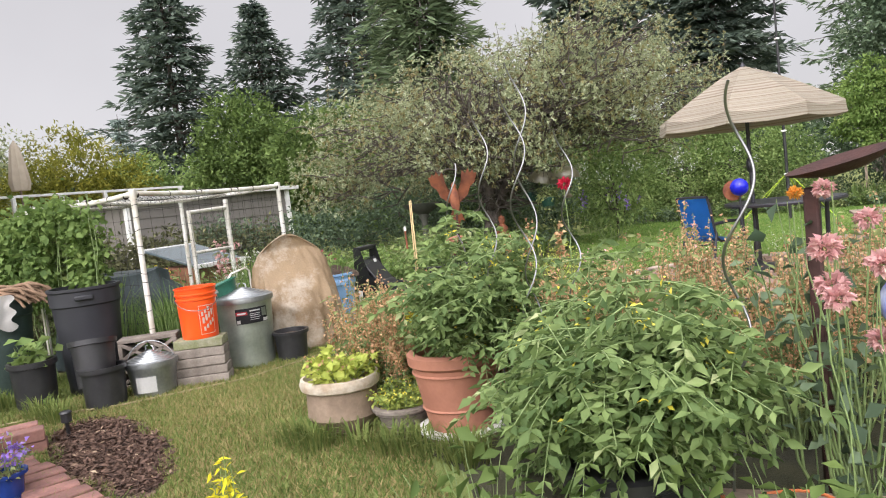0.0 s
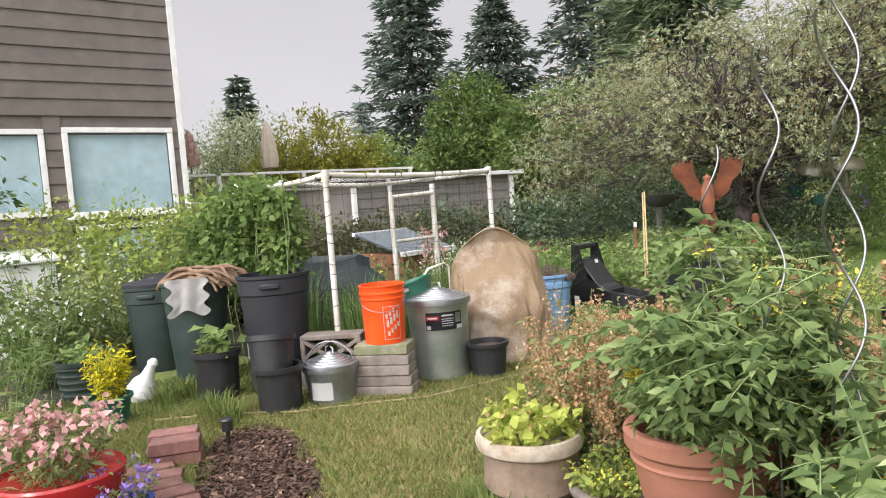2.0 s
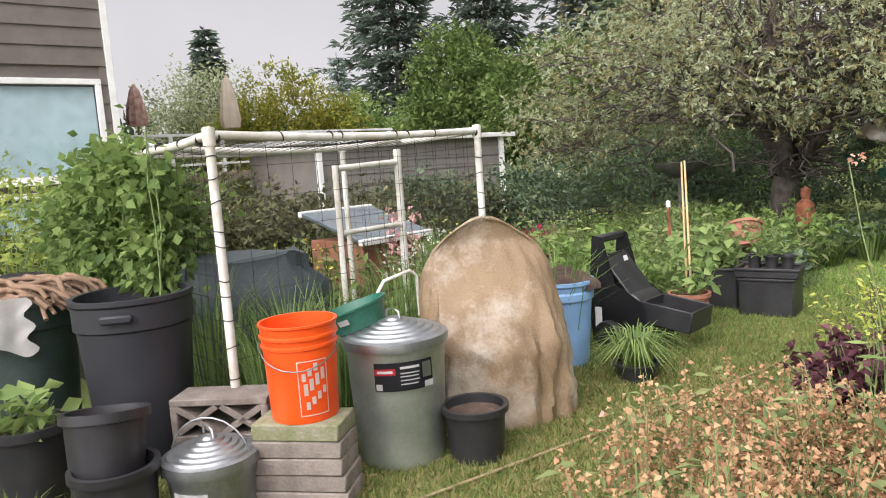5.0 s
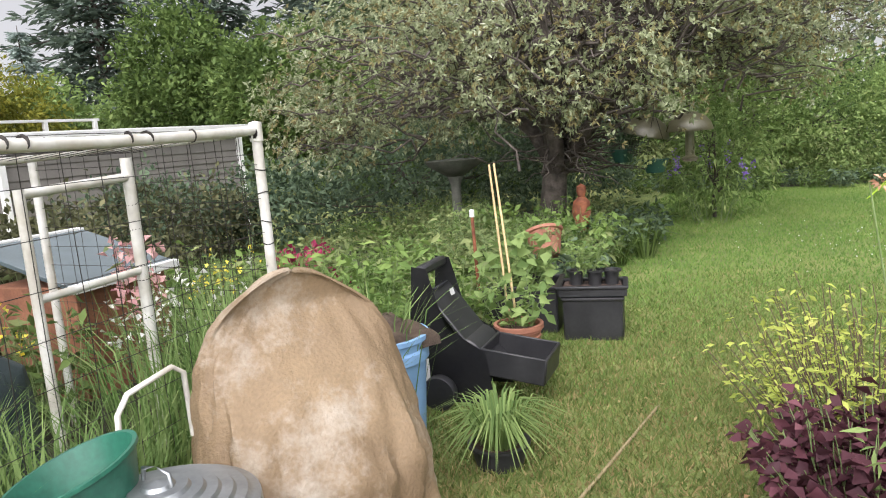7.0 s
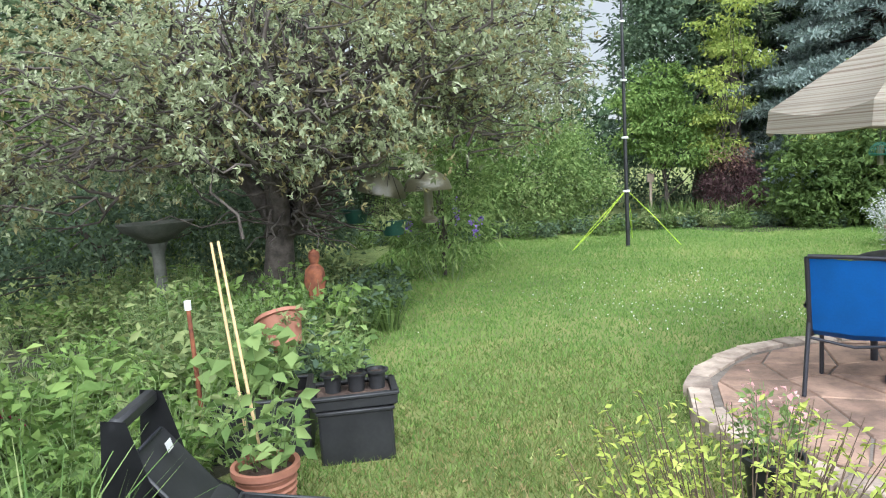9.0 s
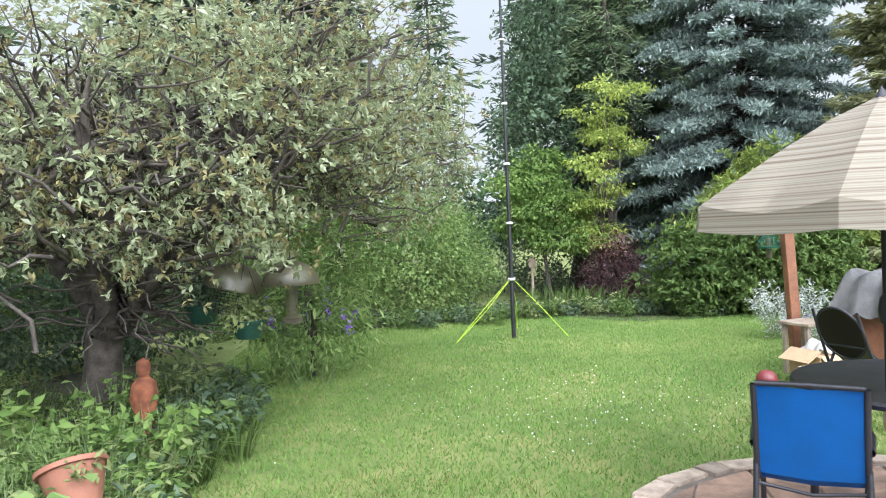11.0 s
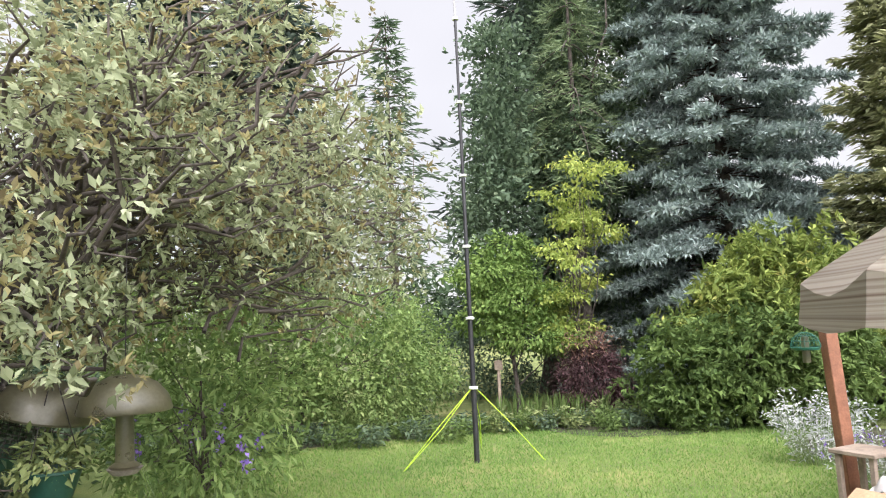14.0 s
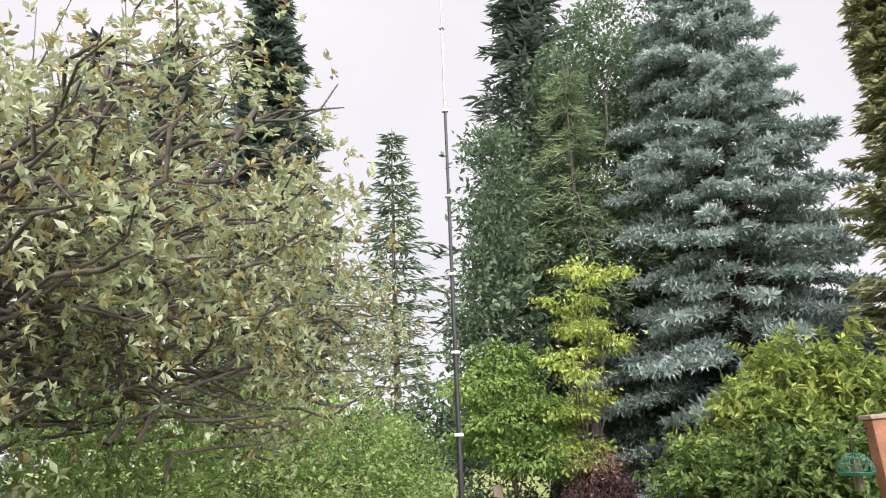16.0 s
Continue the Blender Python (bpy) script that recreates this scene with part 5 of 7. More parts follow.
for (a, b), lab, m, r in ((((-5.47, 7.14, 0.0), (-5.5, 7.16, 0.82)), "orange painted stake with white tip", M_RUST, 0.014), (((-4.95, 6.55, 0.0), (-5.26, 7.0, 1.15)), "thin leaning bamboo cane in pots", M_BAMBOO, 0.009), (((-4.88, 6.5, 0.05), (-5.2, 6.95, 1.16)), "thin leaning bamboo cane in pots", M_BAMBOO, 0.009)):
    t = thing("garden_stake", lab, "stake", Matrix.Translation(a))
    np_part("cane", tubes([np.linspace((0, 0, 0), np.subtract(b, a), 6)], r, r * 0.85, 8), m, t, "", True)
    if "orange" in lab:
        part("tip", lathe([(0.018, 0.0), (0.018, 0.05), (0.0, 0.055)], 10, Matrix.Translation(np.subtract(b, a) - np.array([0, 0, 0.04]))), M_TRIM, t, "white tip")

# ---- apple tree over the shade bed ----
AX, AY = -6.3, 10.6
apple = thing("apple_tree", "old spreading apple tree with grey-green leaves and leaning trunk", "tree", Matrix.Translation((AX, AY, 0)))
blobs = [(0.2, 0.2, 2.4, 2.3, 2.3, 1.15), (-1.5, -0.6, 2.1, 1.6, 1.7, 1.1), (1.7, 1.2, 2.7, 1.6, 1.7, 1.2), (0.9, -1.1, 2.2, 1.5, 1.3, 0.95), (-1.2, 1.6, 2.35, 1.8, 1.6, 1.1), (2.4, 2.6, 2.6, 1.2, 1.4, 1.2), (0.2, 0.4, 3.0, 1.7, 1.7, 0.6), (-1.9, -1.5, 1.55, 0.9, 0.8, 0.55), (2.2, 0.5, 2.95, 1.1, 1.2, 1.1)]
p, d, c = clumps(blobs, 3400, 5, 0.11, 0.42)
keep = p[:, 2] > 1.1 + 0.25 * np.sin(2 * p[:, 0]) * np.cos(2.3 * p[:, 1])
keep &= np.sin(3.3 * p[:, 0] + 0.7) * np.cos(2.9 * p[:, 1]) + np.sin(3.7 * p[:, 2] + 1.7 * p[:, 0]) > -1.0
fork = np.array([0.14, -0.06, 0.85])
lines, r0, r1 = [limb((0, 0, -0.05), fork, 6, 0.05)], [0.19], [0.14]
for tip in ((-0.1, -0.25, 2.3), (1.35, -0.25, 2.3), (0.5, -0.9, 2.2), (-1.2, 0.5, 2.3), (0.3, 1.1, 2.4)):
    main = limb(fork, tip, 7, 0.12)
    lines.append(main), r0.append(0.105), r1.append(0.05)
    for q in c[np.argsort(np.linalg.norm(c - np.array(tip), axis=1))[:260:10]]:
        k = rng.integers(3, 7)
        lines.append(limb(main[k], q, 7, 0.22)), r0.append(0.032), r1.append(0.006)
for q in c[rng.choice(len(c), 1000, replace=False)]:
    a = q - unit(q - np.array([0.3, 0.3, 1.9]) + rng.normal(size=3) * 0.6) * rng.uniform(0.5, 1.1)
    lines.append(limb(a, q, 6, 0.5)), r0.append(0.015), r1.append(0.004)
for k in range(60):
    a, r = rng.uniform(-1.9, 1.3), rng.uniform(0.7, 1.6)
    tip = np.array([r * math.cos(a), r * math.sin(a), rng.uniform(0.75, 1.5)])
    lines.append(limb(fork + np.array([0.1, 0, rng.uniform(0, 0.5)]), tip, 8, 0.25)), r0.append(0.013), r1.append(0.004)
for k in range(170):
    q = c[rng.integers(len(c))]
    if q[2] > 2.7:
        lines.append(limb(q, q + np.array([rng.normal() * 0.15, rng.normal() * 0.15, rng.uniform(0.35, 0.9)]), 4, 0.1)), r0.append(0.006), r1.append(0.002)
        m = 5
        s = rng.random((m, 1))
        p = np.concatenate([p, lines[-1][0] + (lines[-1][-1] - lines[-1][0]) * s])
        d = np.concatenate([d, rng.normal(size=(m, 3))])
        keep = np.concatenate([keep, np.ones(m, bool)])
np_part("trunk", tubes(lines, r0, r1, 7), M_BARK, apple, "grey leaning trunk with twisted limbs", True)
p, d = p[keep], d[keep] + np.array([0, 0, 0.5])
old = rng.random(len(p)) < 0.28
np_part("crown", rosettes(p[~old], d[~old], 6, 0.054, 0.42), M_APPLE, apple)
np_part("crown", rosettes(p[old], d[old], 6, 0.05, 0.4), M_APPLEOLD, apple, "yellowing and browning older leaves")
for q in c[(c[:, 2] < 2.3)][:7]:
    ob = part("apple", lathe([(0.0, -0.028), (0.02, -0.026), (0.033, 0.0), (0.028, 0.024), (0.008, 0.027), (0.0, 0.02)], 14), M_APPLEFRUIT, apple, "small unripe apple")
    ob.location = q

# ---- trees round the garden ----
conifer("fir_tree", "tall dark fir standing beyond the garden", (-30.6, 22.4, 0), 14.2, 4.6, M_DARKCON, 0.5, 26, 60, 0.4, 0.14, 0.3)
conifer("fir_tree", "broad dark fir beyond the garden", (-31.6, 29.2, 0), 13.6, 4.6, M_DARKCON, 0.5, 26, 60, 0.3, 0.14, 0.3)
conifer("fir_tree", "tall dark fir behind the weeping cedar", (-25.5, 30.5, 0), 18.0, 4.8, M_DARKCON, 0.5, 32, 60, 0.35, 0.1, 0.3)
conifer("fir_tree", "dark fir seen past the house corner", (-31.0, 13.2, 0), 7.5, 1.9, M_DARKCON, 0.4, 20, 40, 0.35, 0.1, 0.3)
conifer("weeping_cedar", "very large weeping cedar with hanging green sprays", (-15.5, 22.5, 0), 13.5, 4.3, M_WEEP, 0.55, 34, 70, 0.85, 0.1, 0.16, boughs=12)
conifer("fir_tree", "dark fir beside the weeping cedar", (-11.0, 27.0, 0), 14.0, 2.6, M_DARKCON, 0.5, 30, 40, 0.35, 0.15, 0.3)
conifer("blue_spruce", "small blue spruce in the distance", (-25.1, 15.75, 0), 5.6, 1.25, M_BLUESPR, 0.22, 22, 36, 0.25, 0.1, 0.3)
conifer("pine_tree", "tall pine with bare lower trunk", (-9.2, 28.5, 0), 15.0, 3.0, M_DARKCON, 0.55, 14, 60, 0.2, 0.42, 0.25)
conifer("fir_tree", "tall dense dark fir behind the apple tree", (-6.0, 27.0, 0), 17.0, 2.7, M_DARKCON, 0.42, 34, 80, 0.4, 0.12, 0.28, boughs=12)
conifer("fir_tree", "slender fir in the gap between the trees", (-1.9, 38.5, 0), 16.5, 2.9, M_DEEP, 0.5, 26, 17, 0.25, 0.25, 0.25)
broadleaf("golden_cypress", "rounded golden cypress bush beyond the bed", (-21.4, 11.7, 0), [(0, 0, 2.3, 1.6, 1.6, 2.0), (0.9, 0.9, 1.9, 1.2, 1.2, 1.6), (-0.8, -0.9, 1.9, 1.2, 1.2, 1.6)], M_GOLD, 0.14, 700, 26, 0.13, 0.1, "bush", 0.4, tips=10)
broadleaf("round_tree", "dense rounded green tree", (-18.0, 15.4, 0), [(0, 0, 2.7, 1.5, 1.5, 2.2), (0.7, 0.9, 2.3, 1.2, 1.2, 1.9)], M_GREEN, 0.16, 800, 24, 0.16, 0.12, tips=10)
broadleaf("round_tree", "green deciduous tree behind the shed", (-14.6, 15.6, 0), [(0, 0, 2.2, 1.6, 1.6, 1.9), (1.2, 0.7, 1.9, 1.3, 1.3, 1.6)], M_GREEN, 0.16, 700, 22, 0.17, 0.1, tips=10)
broadleaf("hedge", "light green clipped hedge in the distance", (-22.0, 15.9, 0), [(0, -1.5, 1.7, 1.2, 1.8, 1.9), (0, 1.2, 1.7, 1.2, 1.8, 1.8), (0.4, 3.5, 1.6, 1.2, 1.5, 1.6)], M_LIGHTG, 0.18, 700, 20, 0.15, 0.08, "hedge", tips=8)
broadleaf("young_tree", "loose grey-green young tree near the deck", (-24.5, 10.6, 0), [(0, 0, 3.4, 1.5, 1.9, 1.5), (0.4, -1.5, 2.6, 1.2, 1.3, 1.2)], M_APPLE, 0.14, 420, 12, 0.22, 0.06, shell=0.2, tips=40)
broadleaf("hedge", "dark bramble thicket behind the net frame", (-10.6, 8.2, 0), [(0, -3.2, 0.6, 0.7, 1.6, 0.62), (0.2, 0.1, 0.42, 0.7, 1.6, 0.48)], M_BRAMBLE, 0.08, 500, 26, 0.13, 0.04, "thicket", tips=12)
broadleaf("hedge", "dark bramble thicket at the back of the bed", (-8.3, 5.3, 0), [(0, -1.2, 0.5, 0.5, 0.9, 0.6), (-0.1, 0.3, 0.45, 0.5, 0.9, 0.5)], M_BRAMBLE, 0.075, 420, 26, 0.12, 0.04, "thicket", tips=12)
broadleaf("lilac_hedge", "long green shrub hedge at the end of the lawn", (-4.4, 17.6, 0), [(-1.8, 0.0, 1.2, 1.3, 1.1, 1.35), (-0.4, -0.2, 1.15, 1.2, 1.0, 1.25), (0.9, -0.1, 1.05, 1.1, 1.0, 1.2), (1.7, 0.6, 0.9, 0.8, 0.9, 1.0)], M_LIGHTG, 0.075, 1300, 30, 0.11, 0.06, "hedge", tips=30)
broadleaf("hedge", "dark green hedge along the side of the lawn", (-8.6, 17.2, 0), [(-1.0, 0, 1.3, 1.7, 1.2, 1.5), (1.2, 0.5, 1.2, 1.4, 1.1, 1.4), (-3, 0.3, 1.4, 1.6, 1.2, 1.6)], M_GREEN, 0.1, 900, 24, 0.14, 0.07, "hedge", tips=16)
pads = [(rng.uniform(-1.0, 1.0) * (0.85 - 0.12 * (z - 1.3)), -0.5 + rng.normal() * 0.3, z, rng.uniform(0.3, 0.55), 0.4, rng.uniform(0.07, 0.13)) for z in np.linspace(1.2, 4.3, 13)]
broadleaf("maple_tree", "yellow-green Japanese maple with layered boughs", (0.15, 18.6, 0), pads, M_YELG, 0.085, 230, 24, 0.10, 0.04, "tree", 0.5, tips=30, flat=0.4, droop=0.5)
broadleaf("maple_tree", "light green maple overhanging the gap in the hedge", (-0.75, 18.7, 0), [(-0.3, 0, 2.45, 0.75, 0.6, 0.28), (0.1, 0, 1.95, 0.95, 0.7, 0.28), (-0.5, 0.1, 1.6, 0.55, 0.5, 0.2), (0.35, -0.3, 1.35, 0.8, 0.6, 0.3), (-0.1, 0.3, 2.9, 0.55, 0.6, 0.25)], M_MAPLEG, 0.085, 420, 26, 0.11, 0.05, "tree", 0.5, tips=18, flat=0.45, droop=0.5)
dk = [(0, 0, 3.6, 1.6, 1.5, 2.4), (0.4, 0.3, 6.4, 1.3, 1.3, 2.2), (1.6, 0.2, 4.4, 1.5, 1.4, 2.6), (1.8, 0.4, 8.0, 1.5, 1.4, 2.4), (2.4, 0.6, 10.4, 1.2, 1.2, 2.0), (3.4, 0.6, 2.6, 1.8, 1.3, 2.4), (4.6, 0.4, 2.4, 1.6, 1.3, 2.2)]
dk += [(-1.2, -2.0, 3.6, 0.8, 0.8, 2.4), (-1.05, -1.9, 6.0, 0.75, 0.8, 1.4)]
dk += [(rng.uniform(-1.3, 3.4), rng.uniform(-1.6, -0.4), z, rng.uniform(0.45, 0.9), 0.6, rng.uniform(0.35, 0.7)) for z in np.linspace(1.4, 9.5, 34)]
broadleaf("dark_tree", "tall dense dark green tree behind the lawn", (0.4, 21.6, 0), dk, M_DEEP, 0.13, 3000, 26, 0.15, 0.2, tips=16)
conifer("fir_tree", "tall ragged dark fir behind the lawn", (1.2, 23.6, 0), 15.5, 2.9, M_DARKCON, 0.36, 34, 60, 0.35, 0.1, 0.25, boughs=11)
conifer("weeping_cedar", "weeping cedar with long hanging pale green sprays", (1.0, 20.0, 0), 9.2, 2.1, M_LIMEWEEP, 0.24, 11, 110, 0.9, 0.5, 0.10, boughs=6)
spruce("blue_spruce", "large blue spruce with tiers of silvery blue boughs", (3.6, 19.2, 0), 12.5, 3.1, M_BLUESPR)
rh = [(-0.6, 0.0, 1.35, 0.5, 0.5, 0.35), (-0.2, -0.2, 1.9, 0.5, 0.5, 0.3), (0.3, 0.0, 2.35, 0.5, 0.5, 0.35), (0.5, -0.4, 1.6, 0.55, 0.5, 0.35), (1.0, -0.4, 2.1, 0.5, 0.5, 0.35), (1.2, -0.7, 1.5, 0.5, 0.5, 0.4), (0.0, -0.4, 1.3, 0.5, 0.4, 0.3), (0.9, -0.2, 2.6, 0.35, 0.35, 0.25)]
broadleaf("rhododendron", "large rhododendron with yellow-green upper leaves", (2.2, 16.4, 0), rh, M_RHODO, 0.13, 460, 3.2, 0.13, 0.06, "bush", 0.34, tips=30, whorl=8)
broadleaf("laurel_bush", "dark green broad-leaved bush under the rhododendron", (1.6, 16.0, 0), [(-0.4, 0.1, 0.75, 0.8, 0.7, 0.75), (0.5, -0.1, 0.85, 0.9, 0.7, 0.85), (1.2, -0.5, 0.8, 0.7, 0.7, 0.8)], M_GREEN, 0.10, 900, 3.4, 0.12, 0.05, "bush", 0.42, tips=12, whorl=7)
broadleaf("purple_maple", "low weeping dark purple maple", (0.35, 18.0, 0), [(0, 0, 0.55, 0.55, 0.5, 0.6)], M_DARKMAPLE, 0.07, 300, 26, 0.09, 0.05, "bush", 0.3, tips=8, droop=0.9)
broadleaf("grey_shrub", "small pale grey-pink shrub under the maple", (0.2, 17.9, 0), [(0.1, 0.1, 1.15, 0.4, 0.4, 0.2)], M_HEATHER, 0.06, 60, 16, 0.09, 0.03, "bush", 0.3, tips=10)
conifer("arborvitae", "tall brownish green arborvitae at the lawn's side", (4.85, 15.9, 0), 10.5, 1.35, M_OLIVECON, 0.16, 44, 150, 0.1, 0.02, 0.3, boughs=14)
broadleaf("dark_tree", "dark evergreen mass beyond the arborvitae", (8.6, 17.0, 0), [(0, 0, 3, 2.0, 2.0, 3.0), (0.5, 0, 6, 1.6, 1.6, 2.5)], M_DEEP, 0.16, 900, 22, 0.2, 0.15, tips=10)
broadleaf("hedge", "dark evergreen undergrowth closing the end of the garden", (1.5, 21.0, 0), [(-3.6, 1.2, 1.0, 1.2, 1.0, 1.4), (-1.6, 0.4, 1.2, 1.4, 1.0, 1.6), (0.2, -0.4, 1.3, 1.3, 1.0, 1.6), (2.2, -1.0, 1.3, 1.4, 1.1, 1.6), (4.4, -2.0, 1.4, 1.4, 1.2, 1.7), (3.4, -3.0, 1.0, 1.2, 1.0, 1.2)], M_DEEP, 0.1, 1100, 24, 0.16, 0.06, "hedge", tips=16)
broadleaf("hedge", "dark shrubs in the deep shade behind the apple tree", (-9.0, 12.5, 0), [(-1.2, -2.2, 0.5, 0.9, 1.1, 0.6), (-0.4, -0.4, 0.8, 1.0, 1.1, 0.9), (0.4, 1.2, 0.9, 1.2, 1.0, 1.1), (1.8, 2.0, 0.8, 1.0, 0.9, 0.9), (-1.8, -3.8, 0.45, 0.9, 1.1, 0.55)], M_DEEP, 0.09, 900, 24, 0.14, 0.05, "hedge", tips=16)
broadleaf("hedge", "green shrubs along the far side of the shade bed", (-10.2, 15.5, 0), [(0, -1.0, 1.3, 1.4, 1.3, 1.6), (-1.4, 0.6, 1.3, 1.5, 1.4, 1.6)], M_GREEN, 0.1, 700, 24, 0.16, 0.06, "hedge", tips=14)
far = thing("far_woods", "dark band of woods all round the garden", "woods", kind="stuff")
fb_list = []
for k in range(70):
    a = radians(-75 + 290 * k / 70)
    R = 48 + rng.uniform(-4, 6)
    if 100 < math.degrees(a) < 155:
        continue
    fb_list.append((-5 + R * math.cos(a), 12 + R * math.sin(a), 2.4, 3.6, 3.6, rng.uniform(2.2, 3.4)))
p, d, c = clumps(fb_list, 3600, 9, 0.5, 0.6)
np_part("crown", leaves(p, 0.7, 0.6, d, 0.9), M_FARWOOD, far)

# ---- the mast on the lawn ----
MX, MY = -2.15, 14.6
mast = thing("antenna_mast", "slim black telescoping mast with white collars and lime guy ropes", "mast", Matrix.Translation((MX, MY, 0)))
HTS = [0.0, 0.86, 1.66, 2.5, 3.35, 4.25, 5.3, 6.4, 7.6, 9.0]
for k, (a, b) in enumerate(zip(HTS, HTS[1:])):
    r = 0.032 - 0.0031 * k
    part("section", lathe([(r, a), (r, b)], 14), M_BLACKPL if k < 6 else M_MASTGREY, mast)
    part("collar", lathe([(r + 0.002, b - 0.03), (r + 0.022, b - 0.025), (r + 0.022, b), (r, b + 0.006)], 16), M_TRIM, mast, "white collar")
ropes = []
for gx, gy in ((-3.0, 14.4), (-1.38, 14.5), (-1.95, 15.5)):
    ropes.append([(0, 0, 0.87), ((gx - MX) * 0.5, (gy - MY) * 0.5, 0.45), (gx - MX, gy - MY, 0.0)])
    ropes.append([(0, 0, 0.87), ((gx - MX) * 0.5 + 0.03, (gy - MY) * 0.5, 0.42), ((gx - MX) * 0.97, (gy - MY) * 0.97, 0.02)])
for line in ropes:
    np_part("guy_rope", tubes([line], 0.005, 0.005, 5), M_ROPE, mast, "lime green guy rope")

# ---- patio ----
PX0, PY0, PRX, PRY = -1.4, 7.5, 1.44, 1.4
patio = tagged(new("pavement_patio"), "raised round patio of reddish flagstones with a pale stone edge", "patio", kind="structure")

def slab(poly, z0, z1, material, name):
    bm = bmesh.new()
    c = np.mean(poly, axis=0)
    lo = [bm.verts.new((*q, z0)) for q in poly]
    hi = [bm.verts.new((*q, z1 - 0.008)) for q in poly]
    tp = [bm.verts.new((*(c + (np.asarray(q) - c) * 0.97), z1)) for q in poly]
    n = len(poly)
    for i in range(n):
        bm.faces.new((lo[i], lo[(i + 1) % n], hi[(i + 1) % n], hi[i]))
        bm.faces.new((hi[i], hi[(i + 1) % n], tp[(i + 1) % n], tp[i]))
    bm.faces.new(tp)
    return part(name, bm, material, patio, "", False)


def ring_stones(f0, f1, count, material, z1):
    cut = np.sort((np.arange(count) + rng.uniform(-0.28, 0.28, count)) / count * 2 * math.pi)
    for i in range(count):
        a0, a1 = cut[i] + 0.008 / f1, (cut[(i + 1) % count] if i < count - 1 else cut[0] + 2 * math.pi) - 0.008 / f1
        m = max(2, int((a1 - a0) / 0.22) + 1)
        A = np.linspace(a0, a1, m)
        jo, ji = rng.uniform(-0.012, 0.018, m), rng.uniform(-0.02, 0.02, m)
        outer = [(PX0 + PRX * (f1 + o) * math.cos(a), PY0 + PRY * (f1 + o) * math.sin(a)) for a, o in zip(A, jo)]
        inner = [(PX0 + PRX * (f0 + 0.02 + o) * math.cos(a), PY0 + PRY * (f0 + 0.02 + o) * math.sin(a)) for a, o in zip(A, ji)] if f0 > 0.02 else [(PX0, PY0)]
        slab(np.array(outer + inner[::-1]), 0.0, z1 + rng.uniform(-0.004, 0.006), material, "flagstone")


slab(np.array([(PX0 + PRX * 0.97 * math.cos(2 * math.pi * i / 48), PY0 + PRY * 0.97 * math.sin(2 * math.pi * i / 48)) for i in range(48)]), 0.0, 0.054, M_CONCRETE, "bedding")
ring_stones(0.88, 1.0, 34, M_FLAGEDGE, 0.075)
nodes = {}
STEP = 0.4
for i in range(-5, 6):
    for j in range(-5, 6):
        x, y = (i + rng.uniform(-0.3, 0.3)) * STEP, (j + rng.uniform(-0.3, 0.3)) * STEP
        r = math.hypot(x / PRX, y / PRY)
        if r > 0.878:
            x, y = x * 0.878 / r, y * 0.878 / r
        nodes[i, j] = np.array([PX0 + x, PY0 + y])
for i in range(-5, 5):
    for j in range(-5, 5):
        q = np.array([nodes[i, j], nodes[i + 1, j], nodes[i + 1, j + 1], nodes[i, j + 1]])
        area = 0.5 * abs(np.cross(q[2] - q[0], q[3] - q[1]))
        if area < 0.012:
            continue
        c = q.mean(axis=0)
        slab(c + (q - c) * (1 - 0.014 / math.sqrt(area)), 0.0, 0.066 + rng.uniform(-0.003, 0.005), M_FLAG, "flagstone")
PZ = 0.07

UX, UY = -1.47, 7.74
umb = thing("patio_umbrella", "open beige striped patio umbrella on a dark pole", "umbrella", Matrix.Translation((UX, UY, PZ)) @ Matrix.Scale(0.91, 4))
bm = bmesh.new()
NS = 8
rows = []
for f, z in ((0.0, 2.25), (0.3, 2.13), (0.6, 1.97), (1.0, 1.74), (1.012, 1.73), (1.02, 1.66), (1.03, 1.60)):
    ring = []
    for i in range(NS * 4):
        a = 2 * math.pi * i / (NS * 4) + 0.0
        u = (i % 4) / 4
        chord = math.cos(math.pi / NS) / math.cos(math.pi / NS - 2 * math.pi / NS * u) if u else 1.0
        sag = -0.05 * f * math.sin(math.pi * u)
        ring.append(bm.verts.new((0.95 * max(f, 0.01) * chord * math.cos(a), 0.95 * max(f, 0.01) * chord * math.sin(a), z + sag + (0.03 * math.sin(math.pi * u) if z < 1.65 else 0))))
    rows.append(ring)
for a, b in zip(rows, rows[1:]):
    for i in range(NS * 4):
        bm.faces.new((a[i], a[(i + 1) % (NS * 4)], b[(i + 1) % (NS * 4)], b[i]))
bmesh.ops.solidify(bm, geom=bm.faces[:], thickness=0.004)
part("canopy", bm, M_CANVAS, umb, "beige canvas canopy with brown stripes")
part("finial", lathe([(0.03, 2.21), (0.035, 2.24), (0.012, 2.28), (0.0, 2.30)], 12), M_CHAIRFRAME, umb)
part("pole", lathe([(0.021, 0.03), (0.021, 2.21)], 14), M_CHAIRFRAME, umb)
part("tilt_joint", lathe([(0.022, 1.08), (0.04, 1.1), (0.045, 1.16), (0.036, 1.22), (0.022, 1.24)], 14), M_CHAIRFRAME, umb)
part("base", lathe([(0.0, 0.0), (0.25, 0.0), (0.25, 0.03), (0.08, 0.06), (0.035, 0.09), (0.03, 0.3), (0.0, 0.3)], 28), M_BLACKPL, umb, "heavy black base")
